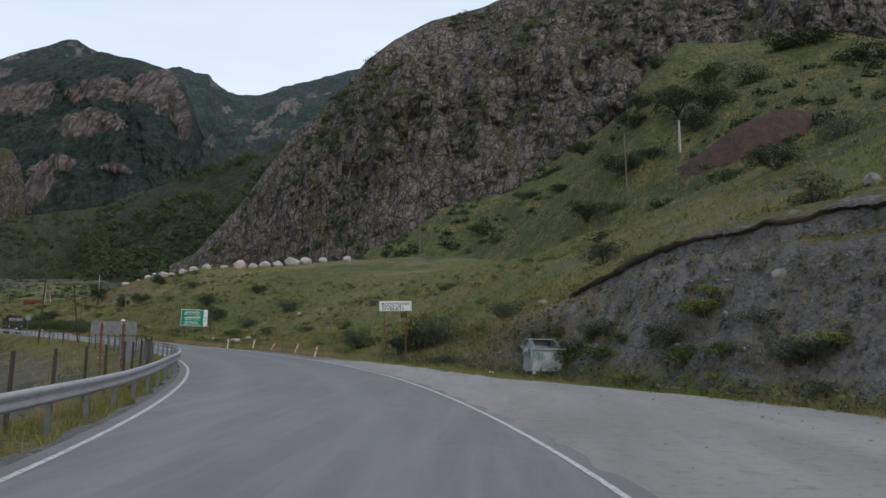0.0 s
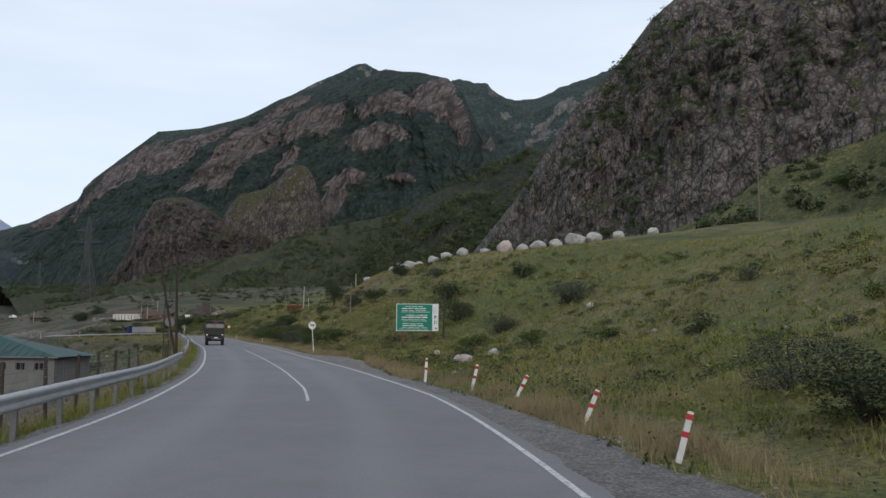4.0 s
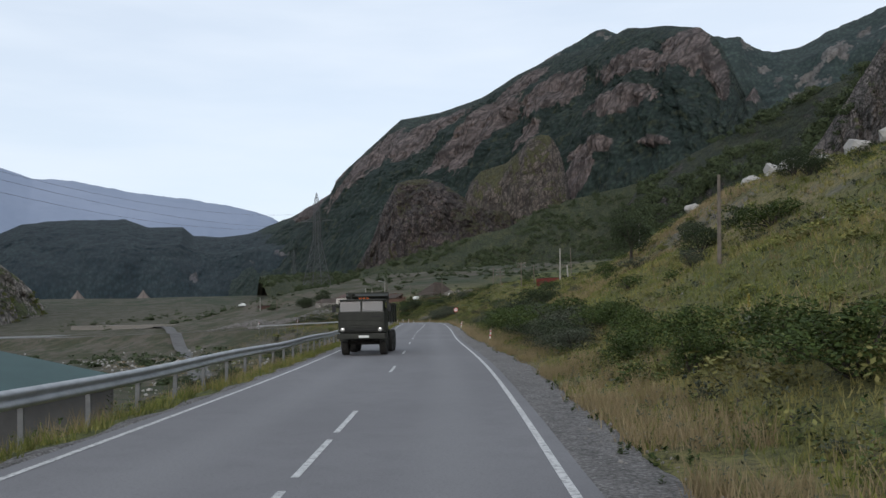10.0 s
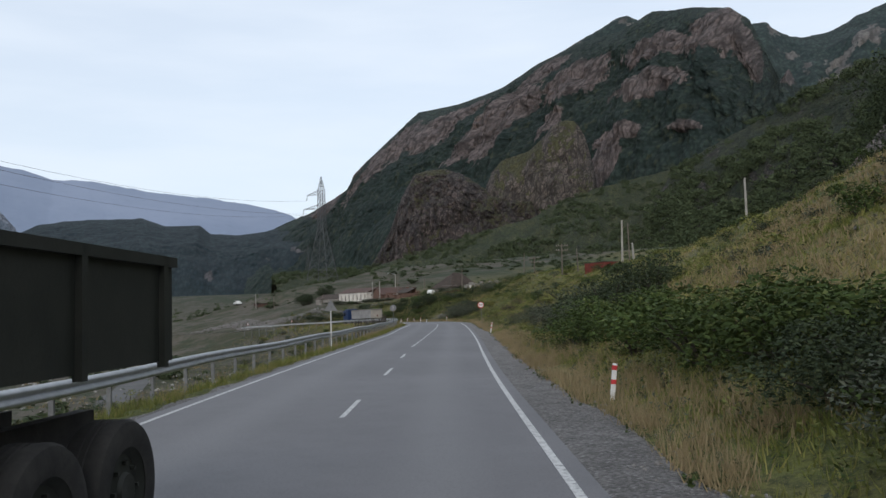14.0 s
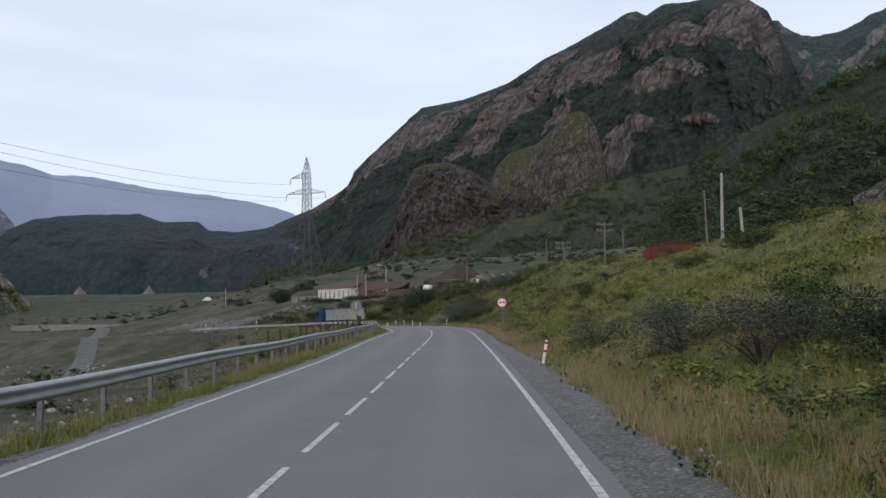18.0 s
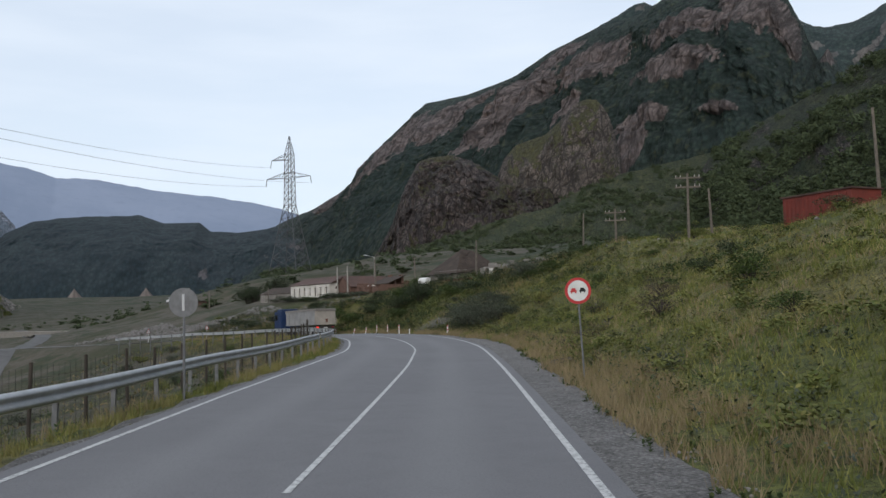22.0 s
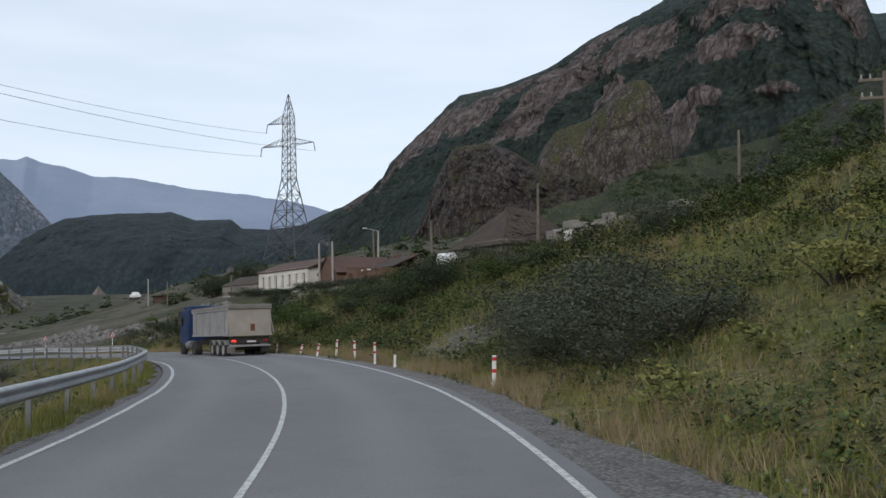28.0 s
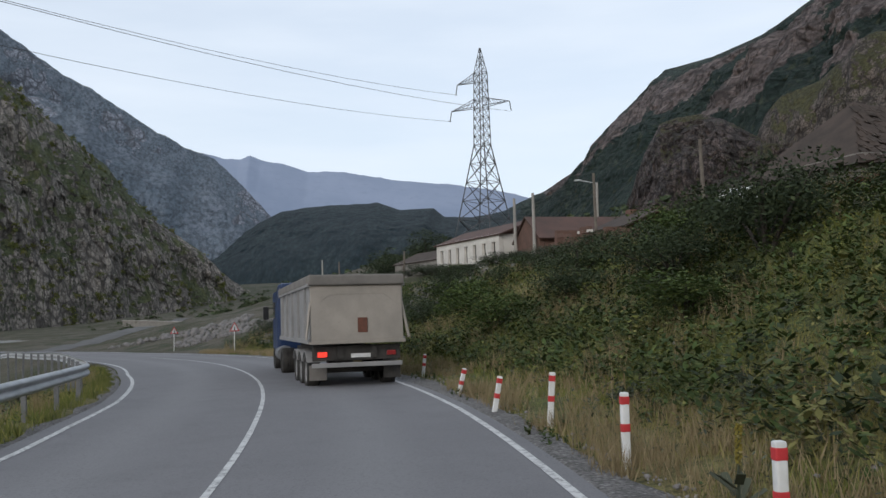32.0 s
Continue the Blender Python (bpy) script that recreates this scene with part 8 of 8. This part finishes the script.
# bushes on and below the cut bank
for k in range(34):
    s = random.uniform(-8, 21)
    x, y, _ = on_road(s, float(np.interp(s, KNOTS, TOE)) + random.uniform(-0.6, 1.0) + 2.6 * random.random() ** 2)
    w = random.uniform(0.6, 1.9)
    bush(x, y, w, w * random.uniform(0.4, 0.65), random.choice(("small grey", "small grey", "small green")), "low grey-green bush at the foot of the bank", "bushes below the bank")
for x, y, w in ((-240.0, 262.5, 7.0), (-245.0, 261.0, 6.0), (-250.0, 263, 6.5), (-205, 258, 4.5), (-192, 256, 4.0)):
    bush(x, y, w, w * 0.75, "dark", "dark green trees behind the houses", "trees behind the houses")


# ---- grass and herbs ----
def blades(name, places, lift, tall, wide, per, material, label, lean=0.35):
    """Tufts of narrow blades, in one mesh."""
    rng = np.random.default_rng(len(name) * 7)
    xy = np.repeat(np.array(places), per, axis=0)
    n = len(xy)
    z = np.repeat(land(np.array(places)[:, 0], np.array(places)[:, 1], False), per) + lift
    xy = xy + rng.normal(0, 0.09, (n, 2))
    a = rng.uniform(0, 6.28, n)
    h = rng.uniform(tall[0], tall[1], n)
    bend = rng.uniform(0.1, 1.0, n) * lean * h
    w = rng.uniform(wide[0], wide[1], n)
    b = rng.uniform(0, 6.28, n)
    root = np.stack([xy[:, 0], xy[:, 1], z - 0.04], 1)
    side = np.stack([np.cos(b) * w, np.sin(b) * w, np.zeros(n)], 1)
    tip = root + np.stack([np.cos(a) * bend, np.sin(a) * bend, h], 1)
    v = np.stack([root - side, root + side, tip], 1).reshape(-1, 3)
    f = np.arange(n * 3).reshape(-1, 3)
    return polys(name, v, f, material, label, "grass")


def herbs(name, places, tall, leaf, per, material, label):
    """Leafy weeds: small leaves up and round a stalk, in one mesh."""
    rng = np.random.default_rng(len(name) * 11)
    p0 = np.array(places)
    z = land(p0[:, 0], p0[:, 1], False)
    h = rng.uniform(tall[0], tall[1], len(p0))
    n = len(p0) * per
    k = np.repeat(np.arange(len(p0)), per)
    u = rng.uniform(0.05, 1, n)
    r = 0.32 * h[k] * (1.1 - u * 0.6) * rng.uniform(0.2, 1, n)
    a = rng.uniform(0, 6.28, n)
    p = np.stack([p0[k, 0] + np.cos(a) * r, p0[k, 1] + np.sin(a) * r, z[k] + u * h[k]], 1)
    fwd = np.stack([np.cos(a), np.sin(a), rng.uniform(-0.3, 0.8, n)], 1)
    side = np.stack([-np.sin(a), np.cos(a), rng.uniform(-0.3, 0.3, n)], 1)
    w = (leaf * rng.uniform(0.6, 1.5, n))[:, None]
    v = np.stack([p - fwd * w, p + side * w * 0.5, p + fwd * w, p - side * w * 0.5], 1).reshape(-1, 3)
    return polys(name, v, np.arange(n * 4).reshape(-1, 4), material, label, "weeds")


polys("valley_shrubs", SHRUBS, np.arange(len(SHRUBS)).reshape(-1, 4), LEAF_WOOD, "dark shrubs dotted over the valley floor", "shrubs")


def wood_on(name, ob, count, size, material, label, scale, level, seed, rows=None):
    """Shrubs and small trees scattered in clumps over a mountainside, joined."""
    rng = np.random.default_rng(seed)
    co = np.empty(len(ob.data.vertices) * 3, np.float32)
    ob.data.vertices.foreach_get("co", co)
    co = co.reshape(-1, 3)
    pick = co[rng.choice(len(co), count * 5)]
    pick = pick[fractal(pick[:, 0] / scale + seed, pick[:, 1] / scale, pick[:, 2] / scale, 3) > level][:count]
    unit, _ = crown_mesh("unit_crown", seed, material, 120, 0.11, 9)
    v = np.array([tuple(q.co) for q in unit.vertices])
    bpy.data.meshes.remove(unit)
    w = rng.uniform(size[0], size[1], len(pick))
    h = w * rng.uniform(0.6, 1.1, len(pick))
    a = rng.uniform(0, 6.28, len(pick))
    c, s = np.cos(a)[:, None], np.sin(a)[:, None]
    out = np.stack([(v[None, :, 0] * c - v[None, :, 1] * s) * w[:, None] + pick[:, :1], (v[None, :, 0] * s + v[None, :, 1] * c) * w[:, None] + pick[:, 1:2], v[None, :, 2] * h[:, None] + pick[:, 2:] - 0.15 * h[:, None]], -1).reshape(-1, 3)
    return polys(name, out, np.arange(len(out)).reshape(-1, 4), material, label, "woods")


wood_on("cliff_scrub", MOUNTAIN_CLIFF, 1000, (1.2, 4.5), LEAF_WOOD, "dark scrub in the gullies of the cliff", 22, 0.12, 3)
wood_on("spur_woods", MOUNTAIN_SPUR, 1100, (4, 9), LEAF_WOOD, "dark woods on the spur", 45, 0.0, 4)
wood_on("foot_woods", MOUNTAIN_APRON, 1000, (3, 7), LEAF_WOOD, "dark trees on the slope below the crags", 40, 0.02, 5)
wood_on("valley_side_scrub", MOUNTAIN_LEFTNEAR, 500, (1.5, 4.5), LEAF_HERB, "green scrub on the rocky mountainside", 40, 0.05, 6)
wood_on("meadow_scrub", MOUNTAIN_UPPER, 300, (1.0, 3.6), LEAF_WOOD, "shrubs scattered over the upper meadow", 25, 0.1, 7)


def toe(s):
    return float(np.interp(s, KNOTS, TOE))


def clear(places, scale=0.0, level=0.0, seed=0.0):
    """Places without those on bare ground, and in clumps if a scale is given."""
    p = np.array(places)
    s, d = along(p[:, 0], p[:, 1])
    e = d - np.interp(s, KNOTS, TOE)
    bare = (s < 20) & (e > -0.5) & (e < np.interp(s, [-30, 0, 20], [8.5, 7, 5])) & (np.random.uniform(0, 1, len(p)) < 0.93)
    bare |= (abs(s - 273.6) < 3.2) & (abs(d - 5.7) < 1.5)
    bare |= (s > 306) & (d > 15)
    if scale:
        bare |= fractal(p[:, 0] / scale + seed, p[:, 1] / scale, seed, 4) < level
    return p[~bare]


np.random.seed(9)
blades("verge_straw", clear(strip_places(9000, 30, 335, lambda s: shoulder_edge(s) - 0.1, lambda s: shoulder_edge(s) + 1.7, 1.2), 1.8, -0.12), 0, (0.15, 0.48), (0.004, 0.011), 16, GRASS_DRY, "straw-coloured grass along the gravel", 0.7)
blades("verge_grass", clear(strip_places(6000, -25, 335, lambda s: shoulder_edge(s), lambda s: shoulder_edge(s) + 4.5, 1.2)), 0, (0.08, 0.28), (0.005, 0.013), 13, GRASS_GREEN, "green grass behind the gravel", 0.7)
blades("near_slope_grass", clear(strip_places(56000, -28, 335, lambda s: toe(s) + 0.2, lambda s: toe(s) + 9.5, 1.15)), 0, (0.07, 0.28), (0.008, 0.020), 7, GRASS_GREEN, "rough yellow-green grass on the slope", 0.9)
blades("far_slope_grass", clear(strip_places(24000, -28, 335, lambda s: toe(s) + 8.5, lambda s: toe(s) + 36, 1.3)), 0, (0.1, 0.32), (0.02, 0.05), 7, GRASS_GREEN, "rough green grass higher up the slope", 0.9)
blades("slope_straw", clear(strip_places(26000, -28, 282, lambda s: toe(s) + 0.6, lambda s: toe(s) + 32, 1.5), 3.5, 0.04, 4.0), 0, (0.12, 0.38), (0.007, 0.018), 8, GRASS_DRY, "dry straw-coloured grass on the slope", 0.8)
blades("left_verge_grass", strip_places(9000, -30, 320, lambda s: left_edge(s) - 0.7, lambda s: left_edge(s) - 4.5, 1.3), 0, (0.08, 0.34), (0.005, 0.013), 14, GRASS_GREEN, "green grass under the crash barrier", 0.7)
blades("left_verge_straw", clear(strip_places(6500, -30, 320, lambda s: left_edge(s) - 1.2, lambda s: left_edge(s) - 7, 1.3), 2.5, 0.0, 2.0), 0, (0.2, 0.55), (0.004, 0.011), 14, GRASS_DRY, "straw-coloured grass behind the crash barrier", 0.6)
herbs("valley_weeds", clear(strip_places(6000, 90, 330, -8.5, -34, 1.4), 5.0, -0.1, 2.0), (0.2, 0.6), 0.06, 14, LEAF_GREEN, "green weeds over the rough ground below the barrier")
herbs("valley_herbs", clear(strip_places(4500, 90, 330, -8.5, -42, 1.3), 5.0, 0.0, 8.0), (0.2, 0.6), 0.07, 12, LEAF_HERB, "yellowish herbs over the rough ground below the barrier")
blades("valley_grass", clear(strip_places(9000, -25, 330, -10, -60, 1.2), 6.0, 0.05, 3.0), 0, (0.12, 0.36), (0.02, 0.05), 8, GRASS_DRY, "rough dry grass on the valley floor", 0.8)
blades("scar_straw", clear(strip_places(4200, 138, 168, 9.0, 21, 1.0), 3.0, -0.2, 6.0), 0, (0.12, 0.36), (0.01, 0.024), 10, GRASS_DRY, "pale straw-coloured grass round the sandy scar", 0.8)
herbs("slope_weeds", clear(strip_places(15000, -28, 335, lambda s: toe(s) + 0.6, lambda s: toe(s) + 24, 1.5), 4.0, -0.15, 1.0), (0.15, 0.5), 0.045, 10, LEAF_HERB, "mixed leafy weeds on the slope")
herbs("green_weeds", clear(strip_places(7000, 30, 335, lambda s: toe(s) + 0.3, lambda s: toe(s) + 22, 1.4), 6.0, 0.02, 7.0), (0.2, 0.6), 0.04, 16, LEAF_GREEN, "bright green leafy weeds on the slope")
herbs("verge_weeds", clear(strip_places(2400, -25, 330, lambda s: shoulder_edge(s) + 0.2, lambda s: shoulder_edge(s) + 3.5, 1.0)), (0.2, 0.65), 0.032, 18, LEAF_GREY, "grey-green weeds at the road side")
herbs("tall_weeds", clear(strip_places(6500, 268, 338, lambda s: toe(s) + 0.8, lambda s: toe(s) + 20, 1.1)), (0.35, 1.05), 0.07, 14, LEAF_GREEN, "dense dark green weeds on the bank below the houses")
herbs("dark_weeds", clear(strip_places(4200, 272, 338, lambda s: toe(s) + 0.8, lambda s: toe(s) + 20, 1.1), 5.0, -0.05), (0.4, 1.2), 0.07, 14, LEAF_DARK, "dark leafy weeds on the bank below the houses")
blades("bank_straw", clear(strip_places(5000, 266, 338, lambda s: toe(s) + 0.6, lambda s: toe(s) + 20, 1.1), 3.0, 0.12, 5.0), 0, (0.3, 0.8), (0.006, 0.014), 12, GRASS_DRY, "tufts of straw-coloured grass among the weeds", 0.5)
herbs("bank_herbs", clear(strip_places(4000, 266, 338, lambda s: toe(s) + 0.6, lambda s: toe(s) + 20, 1.1), 3.5, 0.0, 3.0), (0.3, 0.8), 0.06, 13, LEAF_HERB, "pale leafy herbs among the weeds")
herbs("bank_foot_weeds", strip_places(2600, -30, 26, lambda s: toe(s) - 1.2, lambda s: toe(s) + 3.4, 1.3), (0.2, 0.7), 0.04, 24, LEAF_GREY, "grey-green weeds along the foot of the bank")
blades("bank_foot_grass", strip_places(1800, -30, 26, lambda s: toe(s) - 1.6, lambda s: toe(s) + 3.2, 1.2), 0, (0.1, 0.36), (0.006, 0.015), 14, GRASS_GREEN, "green grass along the foot of the bank", 0.7)
blades("bank_foot_straw", strip_places(1500, -30, 26, lambda s: toe(s) - 0.8, lambda s: toe(s) + 4.2, 1.0), 0, (0.15, 0.5), (0.006, 0.014), 14, GRASS_DRY, "straw-coloured grass at the foot of the bank", 0.6)
herbs("bank_tufts", strip_places(900, -30, 24, lambda s: toe(s) + 2, lambda s: toe(s) + 8, 1.0), (0.25, 0.7), 0.05, 30, LEAF_HERB, "tufts clinging to the bank")
herbs("flower_heads", clear(strip_places(5200, 40, 300, lambda s: toe(s) + 1.5, lambda s: toe(s) + 22, 1.3), 7.0, 0.0, 9.0), (0.25, 0.55), 0.018, 12, LEAF_FLOWER, "small yellow flower heads among the weeds")
herbs("dark_clumps", clear(strip_places(5200, 40, 282, lambda s: toe(s) + 0.8, lambda s: toe(s) + 24, 1.4), 3.0, 0.14, 12.0), (0.2, 0.55), 0.04, 18, LEAF_DARK, "dark green clumps of weeds on the slope")
herbs("brown_clumps", clear(strip_places(3000, 40, 300, lambda s: toe(s) + 0.6, lambda s: toe(s) + 20, 1.5), 3.0, 0.16, 15.0), (0.2, 0.5), 0.025, 20, LEAF_BROWN, "brown withered weeds on the slope")
herbs("edge_clumps", clear(strip_places(3200, 30, 330, lambda s: shoulder_edge(s) - 0.35, lambda s: shoulder_edge(s) + 0.5, 1.0), 1.2, 0.12, 3.0), (0.05, 0.16), 0.035, 14, LEAF_GREEN, "low green plants at the edge of the gravel")
def sparse(places, share):
    """Thinned out over the open grassy stretch."""
    p = np.array(places)
    s, _ = along(p[:, 0], p[:, 1])
    return p[~((s > 174) & (s < 257) & (np.random.uniform(0, 1, len(p)) < share))]


def bushlets(name, places, wide, material, label, seed):
    """Knee-high shrubs and cushions, joined."""
    p = np.array(places)
    rng = np.random.default_rng(seed)
    unit, _ = crown_mesh("unit_cushion", seed, material, 150, 0.07, 12, 0.7)
    v = np.array([tuple(q.co) for q in unit.vertices])
    bpy.data.meshes.remove(unit)
    w = rng.uniform(wide[0], wide[1], len(p))
    h = w * rng.uniform(0.35, 0.7, len(p))
    a = rng.uniform(0, 6.28, len(p))
    c, s = np.cos(a)[:, None], np.sin(a)[:, None]
    z = land(p[:, 0], p[:, 1], False)
    out = np.stack([(v[None, :, 0] * c - v[None, :, 1] * s) * w[:, None] + p[:, :1], (v[None, :, 0] * s + v[None, :, 1] * c) * w[:, None] + p[:, 1:2], v[None, :, 2] * h[:, None] + z[:, None] - 0.04], -1).reshape(-1, 3)
    return polys(name, out, np.arange(len(out)).reshape(-1, 4), material, label, "undergrowth")


bushlets("yellow_green_cushions", clear(strip_places(1900, 32, 335, lambda s: toe(s) + 1.0, lambda s: toe(s) + 26, 1.2), 5.0, -0.05, 21.0), (0.4, 1.3), LEAF_HERB, "yellow-green cushions of herbs on the slope", 31)
bushlets("green_cushions", sparse(clear(strip_places(1500, 32, 335, lambda s: toe(s) + 0.8, lambda s: toe(s) + 26, 1.2), 5.0, 0.03, 24.0), 0.55), (0.3, 1.1), LEAF_GREEN, "bright green cushions of herbs on the slope", 32)
bushlets("dark_cushions", sparse(clear(strip_places(1500, 32, 335, lambda s: toe(s) + 0.8, lambda s: toe(s) + 26, 1.2), 6.0, 0.05, 27.0), 0.7), (0.3, 1.1), LEAF_GREY, "grey-green cushions of wormwood on the slope", 33)
herbs("herb_slope", clear(strip_places(6000, 236, 300, lambda s: toe(s) + 0.8, lambda s: toe(s) + 16, 1.1), 4.0, -0.1, 31.0), (0.25, 0.75), 0.05, 14, LEAF_GREEN, "dark green herbs over the slope")
herbs("yellow_heads", clear(strip_places(2600, 236, 285, lambda s: toe(s) + 1.2, lambda s: toe(s) + 14, 1.1), 4.0, -0.05, 35.0), (0.5, 0.85), 0.022, 9, LEAF_FLOWER, "yellow flower heads over the herbs")
herbs("left_weeds", strip_places(1500, -25, 320, lambda s: left_edge(s) - 0.9, lambda s: left_edge(s) - 6, 1.0), (0.2, 0.6), 0.035, 18, LEAF_GREEN, "leafy weeds along the barrier")

# tall mulleins in flower
for s, d in ((276.6, 3.0), (271.2, 4.3), (271.3, 5.2), (105.5, 7.2), (131, 5.2), (196, 5.8), (229.5, 6.4)):
    x, y, _ = on_road(s, d)
    t = thing("mullein", "tall mullein with a yellow flower spike", "flower", pose(x, y, ground_at(x, y), random.uniform(-5, 5), random.uniform(-5, 5), random.uniform(0, 360)), "mulleins on the verge")
    tall = random.uniform(0.7, 0.95)
    part("stalk", Solid().rod((0, 0, 0), (0, 0, tall), 0.014, 0.008, 6), LEAF_GREY, t)
    spike = Solid()
    for k in range(46):
        a, z = k * 2.4, tall * (0.55 + 0.45 * k / 46)
        spike.box((0.02 * math.cos(a), 0.02 * math.sin(a), z), (0.024, 0.024, 0.016), (k * 31, k * 17, 0))
    part("flower_spike", spike, LEAF_FLOWER, t, "yellow flower spike")
    for k in range(7):
        a = k * 0.9
        part("leaf", Solid().box((0.14 * math.cos(a), 0.14 * math.sin(a), 0.1 + 0.04 * k), (0.26, 0.08, 0.006), (0, -35, math.degrees(a))), LEAF_GREY, t)

# ---- litter beside the road ----
for s, d, w, mat, lab in ((12.5, 8.2, 0.28, WHITE_PAINT, "crumpled white plastic litter"), (15.5, 8.6, 0.22, WHITE_PAINT, "crumpled white plastic litter"), (14, 9.8, 0.3, RED_PAINT, "crumpled red plastic litter"), (5, 11, 0.3, WHITE_PAINT, "crumpled white plastic litter"),
                          (20, 7.2, 0.2, WHITE_PAINT, "crumpled white plastic litter"), (247.5, 4.4, 0.3, WHITE_PAINT, "crumpled white plastic litter"), (238, 4.0, 0.2, RED_PAINT, "crumpled red plastic litter"), (254, 3.9, 0.16, BLACK_PAINT, "crumpled black plastic litter")):
    x, y, _ = on_road(s, d)
    me = rock_mesh("litter", s, mat, 0.55, 2)
    ob = new("litter", me)
    ob.matrix_basis = pose(x, y, ground_at(x, y) + w * 0.2, 20, 10, s * 40) @ Matrix.Diagonal((w, w * 0.7, w * 0.6, 1))
    tagged(ob, lab, "litter", "litter along the verge")
# old tyre in the grass
x, y, _ = on_road(223.2, 3.6)
t = new("old_tyre", Solid().lathe([(0.28, 0), (0.5, -0.02), (0.56, 0.06), (0.56, 0.18), (0.5, 0.26), (0.28, 0.24)], (0, 0, 0), (0, 0, 0), 28).mesh("old_tyre", RUBBER, True))
t.matrix_basis = pose(x, y, ground_at(x, y) - 0.06, 10, -6, 0) @ Matrix.Diagonal((0.8, 0.8, 0.9, 1))
tagged(t, "worn black tyre lying in the dry grass", "tyre")
